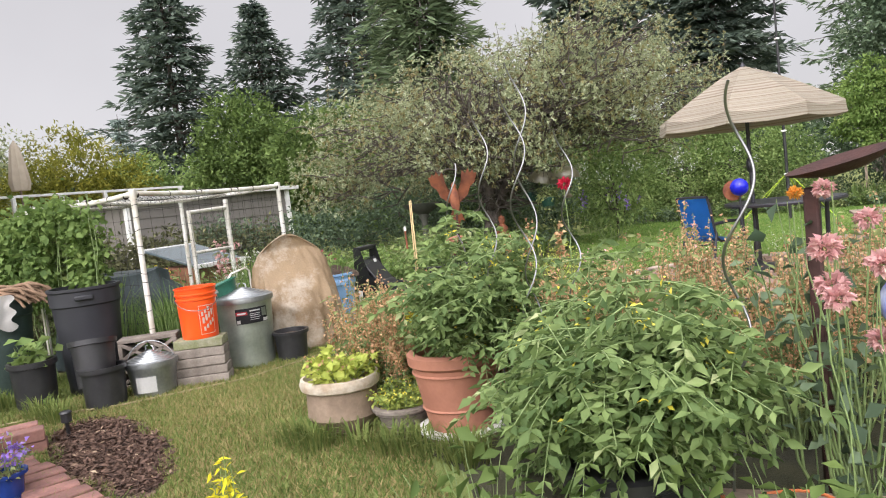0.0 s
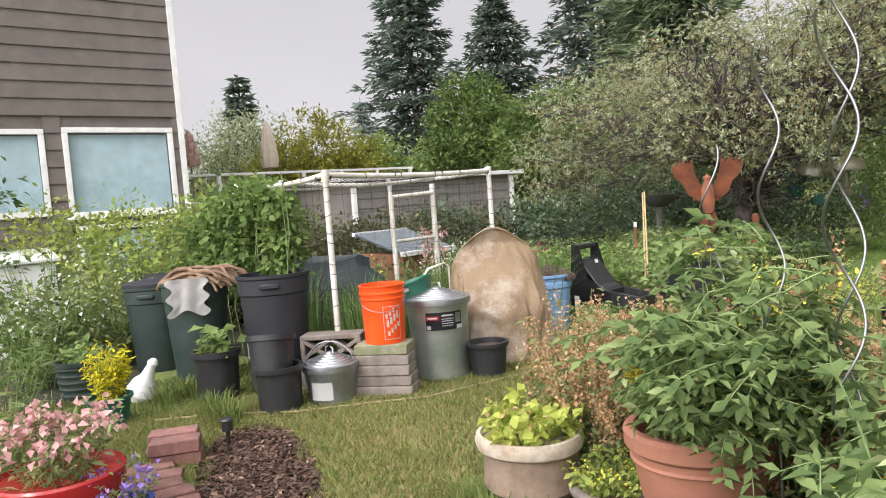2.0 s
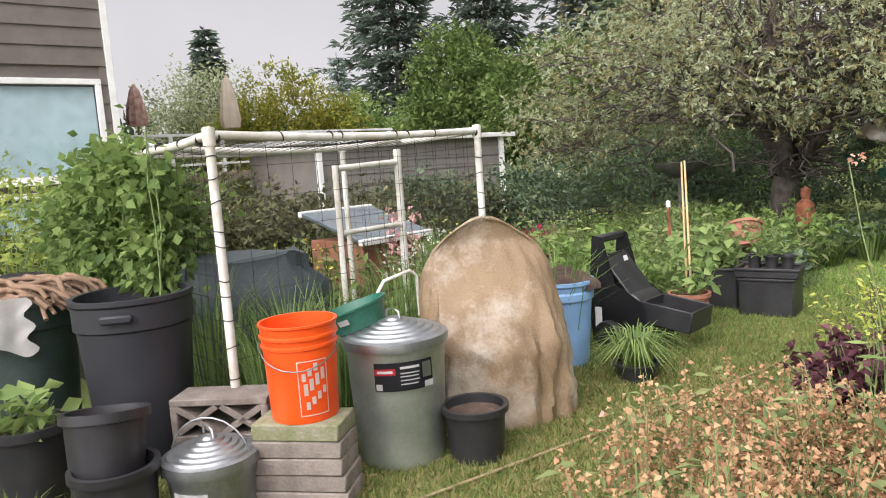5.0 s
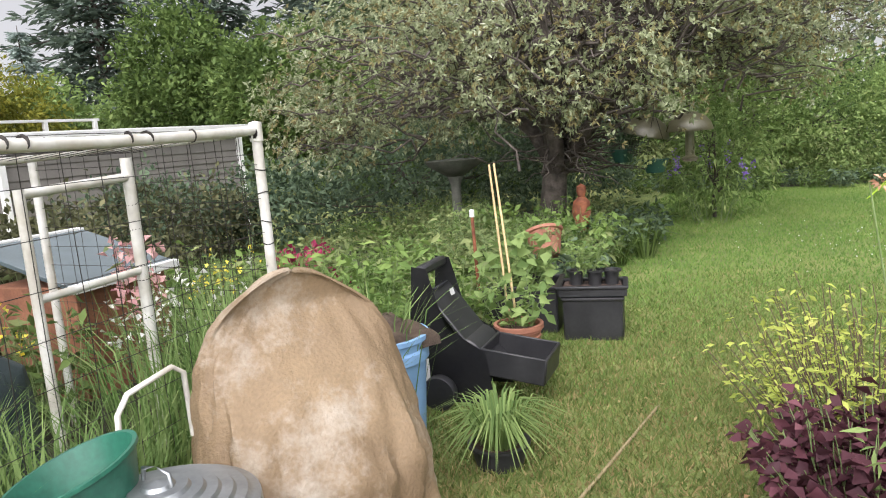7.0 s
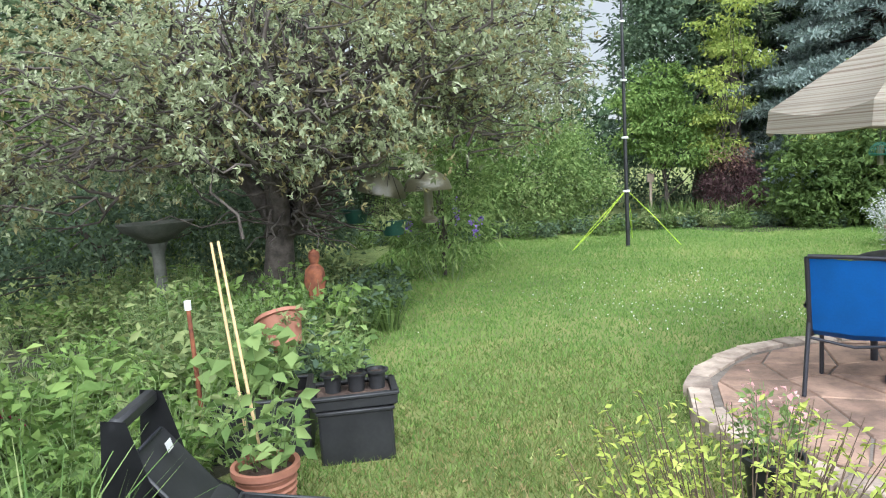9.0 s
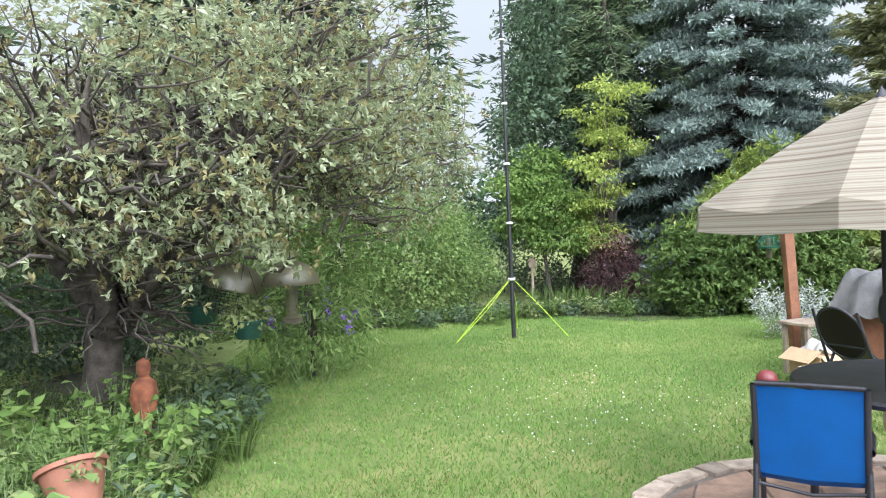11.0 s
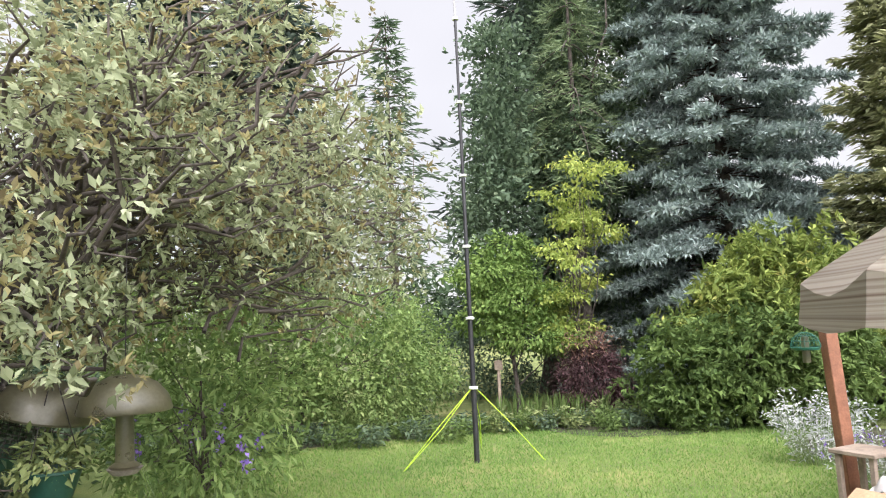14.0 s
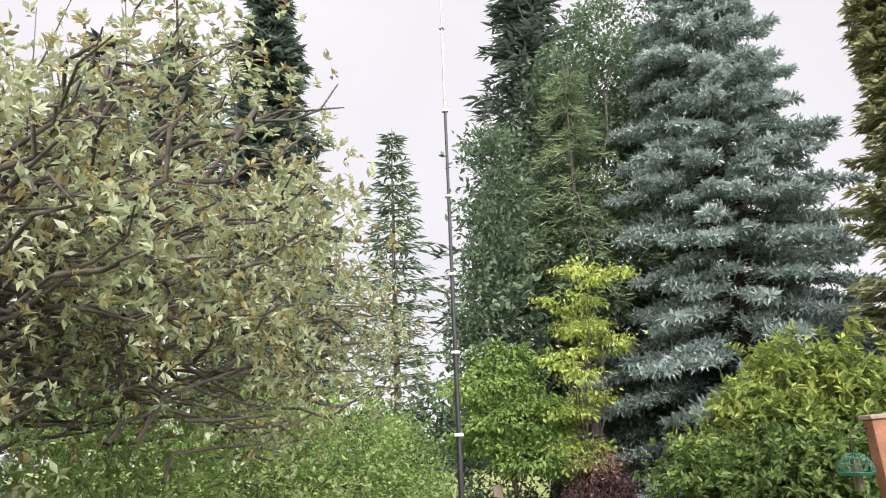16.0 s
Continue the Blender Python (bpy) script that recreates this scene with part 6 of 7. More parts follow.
for i in range(NS):
    a = 2 * math.pi * i / NS + 0.0
    np_part("rib", tubes([[(0.02 * math.cos(a), 0.02 * math.sin(a), 2.19), (0.93 * math.cos(a), 0.93 * math.sin(a), 1.69)]], 0.007, 0.006, 5), M_CHAIRFRAME, umb)
table = thing("patio_table", "round smoked glass patio table with dark metal legs", "table", Matrix.Translation((UX + 0.26, UY + 0.16, PZ)))
part("tabletop", lathe([(0.03, 0.655), (0.55, 0.655), (0.55, 0.665), (0.03, 0.667)], 48), M_TABLEGLASS, table, "smoked textured glass")
part("rim", lathe([(0.54, 0.64), (0.565, 0.64), (0.572, 0.66), (0.562, 0.675), (0.54, 0.67)], 48), M_CHAIRFRAME, table)
for i in range(4):
    a = radians(45 + 90 * i)
    np_part("leg", tubes([[(0.49 * math.cos(a), 0.49 * math.sin(a), 0.65), (0.47 * math.cos(a), 0.5 * math.sin(a), 0.0)]], 0.022, 0.022, 8), M_CHAIRFRAME, table, "", True)


def sling_chair(x, y, turn, label):
    t = thing("patio_chair", label, "chair", pose(x, y, PZ, 0, 0, turn), "patio chairs")
    bm = bmesh.new()
    path = [(-0.30, 0.93), (-0.265, 0.78), (-0.22, 0.55), (-0.19, 0.43), (-0.13, 0.385), (0.05, 0.375), (0.24, 0.40), (0.27, 0.39)]
    n = len(path)
    L = [bm.verts.new((px, -0.245, pz)) for px, pz in path]
    C = [bm.verts.new((px - 0.012, 0, pz - 0.012)) for px, pz in path]
    R = [bm.verts.new((px, 0.245, pz)) for px, pz in path]
    for i in range(n - 1):
        bm.faces.new((L[i], L[i + 1], C[i + 1], C[i]))
        bm.faces.new((C[i], C[i + 1], R[i + 1], R[i]))
    bmesh.ops.solidify(bm, geom=bm.faces[:], thickness=0.005)
    part("sling", bm, M_BLUESLING, t, "blue sling fabric")
    for s in (-1, 1):
        np_part("side_rail", tubes([[(px, s * 0.258, pz) for px, pz in path]], 0.016, 0.016, 8), M_CHAIRFRAME, t, "", True)
        np_part("leg", tubes([[(-0.2, s * 0.262, 0.5), (-0.3, s * 0.27, 0.0)]], 0.016, 0.015, 8), M_CHAIRFRAME, t)
        np_part("leg", tubes([[(0.22, s * 0.262, 0.6), (0.26, s * 0.27, 0.0)]], 0.016, 0.015, 8), M_CHAIRFRAME, t)
        np_part("armrest", tubes([[(-0.24, s * 0.27, 0.6), (0.0, s * 0.285, 0.62), (0.24, s * 0.27, 0.6)]], 0.02, 0.018, 8), M_CHAIRFRAME, t, "", True)
    np_part("crossbar", tubes([[(-0.30, -0.25, 0.935), (-0.31, 0, 0.94), (-0.30, 0.25, 0.935)]], 0.015, 0.015, 8), M_CHAIRFRAME, t)
    np_part("crossbar", tubes([[(-0.21, -0.26, 0.38), (-0.17, 0, 0.33), (-0.21, 0.26, 0.38)]], 0.01, 0.01, 8), M_CHAIRFRAME, t)
    return t


ch = sling_chair(-1.88, 7.7, 58, "blue sling patio chair with dark metal frame, back turned")
ch.scale = (0.84, 0.84, 0.84)

# ---- lawn edge: post, box, ball ----
post = thing("feeder_post", "square reddish wooden post holding a bird feeder", "post", pose(0.36, 11.7, 0, 0, -3, 0))
part("pole", box(0.1, 0.1, 1.6, None, 0.006), M_REDWOOD, post)
part("cap", box(0.13, 0.13, 0.03, Matrix.Translation((0, 0, 1.6)), 0.005), M_GREYWOOD, post)
fd = thing("bird_feeder", "green wire bird feeder hanging beside the post", "bird feeder", Matrix.Translation((0.1, 11.72, 1.15)))
for k in range(10):
    a = math.pi * k / 10
    np_part("wire", tubes([[(0.11 * math.cos(u) * math.cos(a), 0.11 * math.cos(u) * math.sin(a), 0.12 + 0.12 * math.sin(u)) for u in np.linspace(0, math.pi, 13)]], 0.0022, 0.0022, 4), M_GREENPAN, fd)
for z in (0.12, 0.17, 0.21):
    r = 0.11 * math.sqrt(1 - ((z - 0.12) / 0.12) ** 2)
    np_part("hoop", tubes([[(r * math.cos(u), r * math.sin(u), z) for u in np.linspace(0, 2 * math.pi, 25)]], 0.0025, 0.0025, 4), M_GREENPAN, fd)
part("tray", lathe([(0.0, 0.10), (0.1, 0.10), (0.112, 0.12), (0.1, 0.112), (0.0, 0.108)], 24), M_GREENPAN, fd)
part("seed_tube", lathe([(0.0, 0.0), (0.03, 0.0), (0.03, 0.2), (0.0, 0.21)], 14), M_DOME, fd)
np_part("hook", tubes([[(0, 0, 0.25), (0.0, 0.0, 0.36), (0.15, 0.0, 0.4), (0.25, 0, 0.38)]], 0.005, 0.005, 5), M_MESH, fd)
ball = part("ball", lathe([(0.095 * math.sin(math.pi * k / 14), 0.095 - 0.095 * math.cos(math.pi * k / 14)) for k in range(15)], 28), M_BALL, None)
ball.location = (-0.45, 10.8, 0)
tagged(ball, "maroon rubber ball lying on the lawn", "ball")
cb = thing("cardboard_box", "open cardboard box with flaps beside the post", "box", pose(0.15, 10.9, 0, 0, 0, 15))
part("body", box(0.45, 0.36, 0.3, None, 0.004), M_CARD, cb)
part("flap", box(0.44, 0.2, 0.006, Matrix.Translation((0, -0.26, 0.24)) @ pose(0, 0, 0, 35, 0, 0), 0), M_CARD, cb)
part("flap", box(0.18, 0.35, 0.006, Matrix.Translation((-0.28, 0, 0.3)) @ pose(0, 0, 0, 0, -30, 0), 0), M_CARD, cb)
drape("white_sack", "crumpled white sack in a cardboard box", "sack", 0.2, 10.9, 0.38, 0.2, 0.15, M_CLOTH, 0.2, 10, 0.03, 6)
ft = thing("stool", "small weathered wooden stand beside the post", "stool", pose(0.25, 11.35, 0, 0, 0, 20))
for sx_, sy_ in ((-1, -1), (1, -1), (-1, 1), (1, 1)):
    part("leg", box(0.04, 0.04, 0.5, Matrix.Translation((0.13 * sx_, 0.13 * sy_, 0)), 0.004), M_GREYWOOD, ft)
part("seat", box(0.36, 0.36, 0.03, Matrix.Translation((0, 0, 0.5)), 0.005), M_GREYWOOD, ft)
stand = thing("plant_stand", "low wooden stand holding pale stones beside the patio", "stand", pose(-0.5, 9.55, 0, 0, 0, 10))
for sx_, sy_ in ((-1, -1), (1, -1), (-1, 1), (1, 1)):
    part("leg", box(0.05, 0.05, 0.42, Matrix.Translation((0.2 * sx_, 0.15 * sy_, 0)), 0.004), M_GREYWOOD, stand)
part("top", box(0.52, 0.42, 0.03, Matrix.Translation((0, 0, 0.42)), 0.005), M_GREYWOOD, stand)
basin = thing("stone_basin", "grey stone basin with flat pale stones", "basin", pose(-0.82, 9.72, 0) @ Matrix.Diagonal((1, 1, 0.7, 1)))
part("bowl", lathe([(0.12, 0.0), (0.14, 0.08), (0.26, 0.15), (0.27, 0.18), (0.24, 0.18), (0.1, 0.12), (0.0, 0.11)], 32), M_CONCRETE, basin)
for k in range(4):
    s = part("stone", lathe([(0.0, 0.0), (0.07, 0.005), (0.09, 0.03), (0.06, 0.055), (0.0, 0.06)], 14, None, 0.1), M_FLAGEDGE, basin)
    s.location = (0.12 * math.cos(k * 1.7), 0.12 * math.sin(k * 1.7), 0.15)
fold = thing("folding_chair", "dark folding chair leaning half closed beside the box", "chair", pose(-0.22, 9.95, 0, 0, 0, 200))
for s_ in (-1, 1):
    np_part("leg", tubes([[(-0.22, 0.2 * s_, 0.0), (0.0, 0.2 * s_, 0.42), (0.16, 0.19 * s_, 0.82)]], 0.012, 0.012, 8), M_CHAIRFRAME, fold, "", True)
    np_part("leg", tubes([[(0.2, 0.17 * s_, 0.0), (-0.05, 0.17 * s_, 0.46)]], 0.012, 0.012, 8), M_CHAIRFRAME, fold, "", True)
bm = bmesh.new()
rim = [bm.verts.new((0.09 + 0.085 * math.sin(a) , 0.19 * math.cos(a), 0.64 + 0.2 * math.sin(a))) for a in np.linspace(0, 2 * math.pi, 28, endpoint=False)]
f = bm.faces.new(rim)
bmesh.ops.solidify(bm, geom=[f], thickness=0.008)
part("backrest", bm, M_MESH, fold, "dark mesh backrest")
np_part("back_frame", tubes([[(0.09 + 0.09 * math.sin(a), 0.2 * math.cos(a), 0.64 + 0.21 * math.sin(a)) for a in np.linspace(0, 2 * math.pi, 29)]], 0.011, 0.011, 8), M_CHAIRFRAME, fold, "", True)
part("seat", box(0.34, 0.36, 0.02, Matrix.Translation((-0.08, 0, 0.43)) @ pose(0, 0, 0, 0, -38, 0), 0.006), M_CHAIRFRAME, fold)
cab = thing("garden_cabinet", "brown wooden garden cabinet under a rumpled grey cover", "cabinet", pose(1.1, 11.2, 0, 0, 0, 25))
for x_, y_, sx_, sy_ in ((0, 0.22, 0.9, 0.03), (-0.435, 0, 0.03, 0.44), (0.435, 0, 0.03, 0.44)):
    part("panel", box(sx_, sy_, 0.78, Matrix.Translation((x_, y_, 0)), 0.005), M_REDWOOD, cab)
for z in (0.08, 0.42, 0.76):
    part("shelf", box(0.84, 0.42, 0.025, Matrix.Translation((0, 0, z)), 0.004), M_REDWOOD, cab)
for x_ in (-0.21, 0.21):
    part("door", box(0.4, 0.02, 0.66, Matrix.Translation((x_, -0.225, 0.09)), 0.006), M_REDWOOD, cab)
drape("grey_cover", "rumpled grey cover thrown over a brown cabinet", "cover", 1.1, 11.2, 0.98, 0.6, 0.4, M_GREYCOVER, 1.5, 25, 0.035, 6)
herb("lavender_clump", "silvery lavender clump in bloom at the lawn's edge", "plant", (1.25, 13.4, 0), 0.75, 0.5, 70, M_SILVER, 0.07, 12, M_SILVER, 0.03, 12, 0.5, 0.2)
herb("lavender_clump", "silver-blue lavender clump at the lawn's edge", "plant", (1.0, 12.2, 0), 0.55, 0.5, 60, M_SILVER, 0.06, 12, M_VIOLET, 0.025, 3, 0.3, 0.2)

# ---- shade bed under the apple tree ----
def dome_feeder(x, y, z, r, label, tube=True):
    t = thing("bird_feeder", label, "bird feeder", Matrix.Translation((x, y, z)))
    part("dome", lathe([(r, 0.0), (r * 1.02, 0.012), (r * 0.93, r * 0.35), (r * 0.7, r * 0.62), (r * 0.35, r * 0.8), (0.0, r * 0.85), (0.0, r * 0.82), (r * 0.68, r * 0.58), (r * 0.97, 0.01)], 32), M_DOME, t, "cloudy plastic dome")
    if tube:
        part("tube", lathe([(0.0, -0.28), (0.06, -0.28), (0.075, -0.26), (0.045, -0.24), (0.04, 0.1), (0.0, 0.1)], 18), M_DOME, t)
        part("tray", lathe([(0.0, -0.3), (0.06, -0.3), (0.085, -0.27), (0.06, -0.275), (0.0, -0.28)], 18), M_CONCRETE, t)
    np_part("wire", tubes([[(0, 0, r * 0.8), (0.01, 0, 1.1)]], 0.003, 0.003, 4), M_MESH, t)
    return t


dome_feeder(-4.57, 10.12, 1.22, 0.22, "bird feeder hanging under a large cloudy plastic dome")
tilted = dome_feeder(-5.05, 10.3, 1.2, 0.24, "wide pale plastic dome tilted over a hanging wire feeder", False)
tilted.matrix_world = pose(-5.05, 10.3, 1.2, 0, 14, 0)
for k in range(9):
    for ax in (0, 1):
        o = -0.12 + 0.03 * k
        np_part("wire", tubes([[(o, -0.1, -0.02), (o, -0.1, -0.2)] if ax == 0 else [(-0.12, -0.1, -0.2 + 0.0225 * k), (0.12, -0.1, -0.2 + 0.0225 * k)]], 0.0025, 0.0025, 4), M_MESH, tilted)
for x, y, z, lab in ((-4.92, 10.15, 0.95, "hanging dark green plant basket"), (-5.35, 10.5, 1.05, "dark green hanging basket with trailing fern")):
    t = thing("hanging_basket", lab, "hanging basket", Matrix.Translation((x, y, z)))
    part("pot", lathe([(0.0, -0.13), (0.09, -0.13), (0.135, 0.0), (0.145, 0.0), (0.145, 0.012), (0.0, 0.0)], 24), M_BASKET, t)
    np_part("hanger", tubes([[(0.14 * math.cos(a), 0.14 * math.sin(a), 0.0), (0, 0, 0.5), (0, 0, 0.9)] for a in (0, 2.1, 4.2)], 0.003, 0.003, 4), M_MESH, t)
    p, d, c = clumps([(0, 0, 0.06, 0.15, 0.15, 0.09)], 30, 12, 0.03)
    np_part("foliage", leaves(p, 0.06, 0.4, d, 0.6, 0.3, 0.3), M_DEEP if "fern" in lab else M_HERB, t)
bh = thing("bird_house", "small grey bird house hanging in the tree", "bird house", pose(-5.3, 11.6, 1.45, 0, 0, 30))
part("box", box(0.13, 0.13, 0.18, None, 0.004), M_GREYWOOD, bh)
for s in (-1, 1):
    part("roof", box(0.14, 0.2, 0.012, Matrix.Translation((0.05 * s, 0, 0.2)) @ pose(0, 0, 0, 0, 40 * s, 0), 0.002), M_ROOF, bh)
np_part("wire", tubes([[(0, 0, 0.22), (0, 0, 0.9)]], 0.003, 0.003, 4), M_MESH, bh)
fig = thing("garden_figure", "rust-coloured terracotta garden figure in the bed", "garden ornament", Matrix.Translation((-5.62, 9.85, 0)))
part("figure", lathe([(0.0, 0.0), (0.08, 0.0), (0.085, 0.1), (0.06, 0.3), (0.1, 0.46), (0.085, 0.57), (0.035, 0.62), (0.052, 0.68), (0.045, 0.73), (0.0, 0.76)], 20, None, 0.06), M_RUST, fig)
bath = thing("bird_bath", "dark pedestal bird bath in the shade", "bird bath", Matrix.Translation((-7.05, 9.75, 0)) @ Matrix.Diagonal((1, 1, 1.14, 1)))
part("pedestal", lathe([(0.0, 0.0), (0.16, 0.0), (0.13, 0.06), (0.06, 0.15), (0.055, 0.7), (0.1, 0.8), (0.0, 0.8)], 20), M_SHADESTONE, bath)
part("bowl", lathe([(0.08, 0.78), (0.3, 0.9), (0.34, 0.95), (0.3, 0.94), (0.0, 0.86)], 28), M_SHADESTONE, bath)
for k in range(105):
    x, y = (rng.uniform(-8.4, -5.3), rng.uniform(5.8, 11.6)) if k < 52 else (rng.uniform(-6.9, -5.2), rng.uniform(5.9, 9.6))
    if math.hypot(x - AX, y - AY) < 0.45:
        continue
    if math.hypot(x + 5.1, y - 7.2) < 0.5 or x > -5.2 - 0.06 * abs(y - 8):
        continue
    herb("perennial", "green leafy perennial in the shady bed", "plant", (x, y, 0), rng.uniform(0.35, 0.68), 0.3, 30, [M_HERB, M_GREEN, M_MAPLEG][k % 3], rng.uniform(0.05, 0.1), 11, aspect=[0.4, 0.25, 0.5][k % 3])
for k in range(14):
    a = k / 13
    x, y = -5.0 - 0.25 * math.sin(5 * a) - 0.5 * a, 7.9 + 3.2 * a
    herb("ground_cover", "dark green leafy ground cover along the lawn's edge", "plant", (x, y, 0), rng.uniform(0.25, 0.42), 0.28, 36, [M_DEEP, M_GREEN][k % 2], 0.085, 9, aspect=0.5)
for k in range(16):
    x, y = rng.uniform(-6.1, -5.25), rng.uniform(9.9, 11.9)
    if math.hypot(x - AX, y - AY) > 0.4:
        herb("ground_cover", "dark green leafy ground cover under the apple tree", "plant", (x, y, 0), rng.uniform(0.22, 0.4), 0.26, 30, [M_DEEP, M_GREEN][k % 2], 0.075, 9, aspect=0.45)
for x, y in ((-5.12, 9.3), (-4.95, 9.75), (-5.2, 10.1), (-5.35, 9.45)):
    tuft("daylily_clump", "arching green strap leaves at the lawn's edge", "plant", (x, y, 0), 60, 0.42, 0.9, M_GREEN, 0.016, 0.09, 0.5)
for x, y, s in ((-7.0, 7.0, 0.55), (-6.5, 6.6, 0.45), (-7.5, 7.6, 0.5)):
    herb("crimson_dahlia", "dark-leaved plant with crimson flowers", "plant", (x, y, 0), s, 0.25, 26, M_GREEN, 0.07, 8, M_CRIMSON, 0.06, 7, 0.3)
for x, y in ((-6.1, 5.6), (-6.4, 5.2), (-6.0, 5.0)):
    herb("daisy_clump", "white daisies among tall green stems", "plant", (x, y, 0), 0.75, 0.25, 24, M_HERB, 0.06, 8, M_WHITEP, 0.035, 3, 0.12, 0.25)
fox = herb("foxglove", "tall pink foxglove spike", "plant", (-6.6, 5.2, 0), 1.1, 0.06, 4, M_HERB, 0.1, 6, M_PINK, 0.05, 30, 0.45)
tagged(broadleaf("buddleia", "buddleia bush with arching stems and violet spikes", (-4.75, 12.6, 0), [(0, 0, 0.9, 0.8, 0.7, 0.8)], M_LIGHTG, 0.11, 200, 16, 0.12, 0.03, "bush", 0.25, tips=20))
herb("buddleia_flowers", "violet buddleia flower spikes", "plant", (-4.7, 12.2, 0), 1.1, 0.5, 12, M_LIGHTG, 0.1, 8, M_VIOLET, 0.035, 16, 0.16)
# ---- tall grass in and beside the net frame ----
for k in range(30):
    x, y = rng.uniform(-6.1, -4.95), rng.uniform(3.3, 5.4)
    if math.hypot(x + 4.72, y - 4.42) < 0.5:
        continue
    tuft("tall_grass", "tall seeding meadow grass in the bed", "grass", (x, y, 0), 110, rng.uniform(0.55, 0.95), 0.45, M_TALLGRASS, 0.007, 0.16)
for k in range(16):
    x, y = rng.uniform(-8.0, -6.1), rng.uniform(3.2, 6.5)
    herb("weed_clump", "loose green weeds in the vegetable bed", "plant", (x, y, 0), rng.uniform(0.5, 0.9), 0.25, 18, [M_HERB, M_GREEN][k % 2], 0.08, 8, M_YELLOWP if k % 4 == 0 else None, 0.03, 3, 0.15)
vine = thing("hop_vine", "hop vine climbing over the end of the net frame", "vine")
p, d, c = clumps([(-6.65, 2.98, 1.0, 0.75, 0.1, 0.38), (-6.0, 3.02, 1.32, 0.75, 0.08, 0.12), (-5.55, 3.05, 0.95, 0.13, 0.07, 0.38), (-6.5, 3.3, 1.0, 0.12, 0.4, 0.38)], 520, 14, 0.055, 0.2)
np_part("foliage", leaves(p, 0.06, 0.75, d, 0.9, 0.25, 0.5), M_HOP, vine)
np_part("stem_mass", tubes([limb((-6.6 + 0.16 * k, 3.02, 0.0), (-6.5 + 0.16 * k + rng.normal() * 0.1, 3.0, 1.5), 8, 0.1) for k in range(9)], 0.006, 0.003, 4), M_STEM, vine)

# ---- pots and tomatoes ----
def big_pot(name, label, x, y, r0, r1, h, material, prof=None, z=0.0):
    t = thing(name, label, "plant pot", pose(x, y, z))
    part("shell", lathe(prof or [(0.0, 0.0), (r0, 0.0), (r0 + 0.3 * (r1 - r0), h * 0.3), (r0 + 0.34 * (r1 - r0) + 0.008, h * 0.32), (r0 + 0.36 * (r1 - r0), h * 0.34), (r0 + 0.8 * (r1 - r0), h * 0.74), (r0 + 0.82 * (r1 - r0) + 0.009, h * 0.75), (r0 + 0.84 * (r1 - r0), h * 0.77), (r1 - 0.008, h * 0.82), (r1 + 0.012, h * 0.86), (r1 + 0.014, h * 0.97), (r1, h), (r1 - 0.02, h), (r1 - 0.03, h * 0.85), (0.0, h * 0.85)], 56), material, t)
    return t


tp = big_pot("plant_pot", "large ribbed terracotta pot standing in a pale saucer", -1.92, 2.78, 0.155, 0.222, 0.40, M_TERRA, z=0.04)
sau = thing("saucer", "pale pink and grey saucer under a terracotta pot", "saucer", pose(-1.92, 2.78, 0))
part("dish", lathe([(0.0, 0.0), (0.19, 0.0), (0.205, 0.03), (0.21, 0.055), (0.2, 0.055), (0.19, 0.035), (0.0, 0.035)], 40), M_OLDPOT, sau)
part("rim", lathe([(0.206, 0.05), (0.214, 0.05), (0.216, 0.066), (0.2, 0.066)], 40), M_STICKER, sau, "pale pink rim")
op = big_pot("plant_pot", "weathered clay planter with a crumbling pale rim", -2.6, 2.68, 0.13, 0.2, 0.30, M_OLDPOT, [(0.0, 0.0), (0.125, 0.0)] + [(0.13 + 0.008 * k + 0.004 * (k % 2), 0.02 + 0.011 * k) for k in range(8)] + [(0.185, 0.23), (0.187, 0.24), (0.19, 0.25), (0.17, 0.25), (0.0, 0.26)])
part("rim", lathe([(0.187, 0.235), (0.205, 0.245), (0.212, 0.27), (0.205, 0.298), (0.19, 0.3), (0.18, 0.27)], 48, None, 0.02), M_LIME, op, "crumbling pale rim")
herb("heuchera", "chartreuse heuchera with pinkish old flowers in a clay planter", "plant", (-2.6, 2.68, 0.24), 0.17, 0.19, 70, M_CHART, 0.045, 7, M_HYSSOP, 0.02, 1, 0.1, 0.85, lean=0.5, low=0.5)
dish = big_pot("plant_pot", "low dark grey bowl planted with sedum", -2.28, 2.78, 0.1, 0.15, 0.14, M_CONCRETE)
herb("sedum", "low yellow-green sedum spilling from a bowl", "plant", (-2.28, 2.78, 0.1), 0.16, 0.18, 70, M_YELG, 0.028, 12, M_YELLOWP, 0.012, 2, 0.2, 0.6)
big_pot("plant_pot", "large black plastic pot holding a tomato plant", -0.82, 2.05, 0.15, 0.2, 0.3, M_BLACKPL)


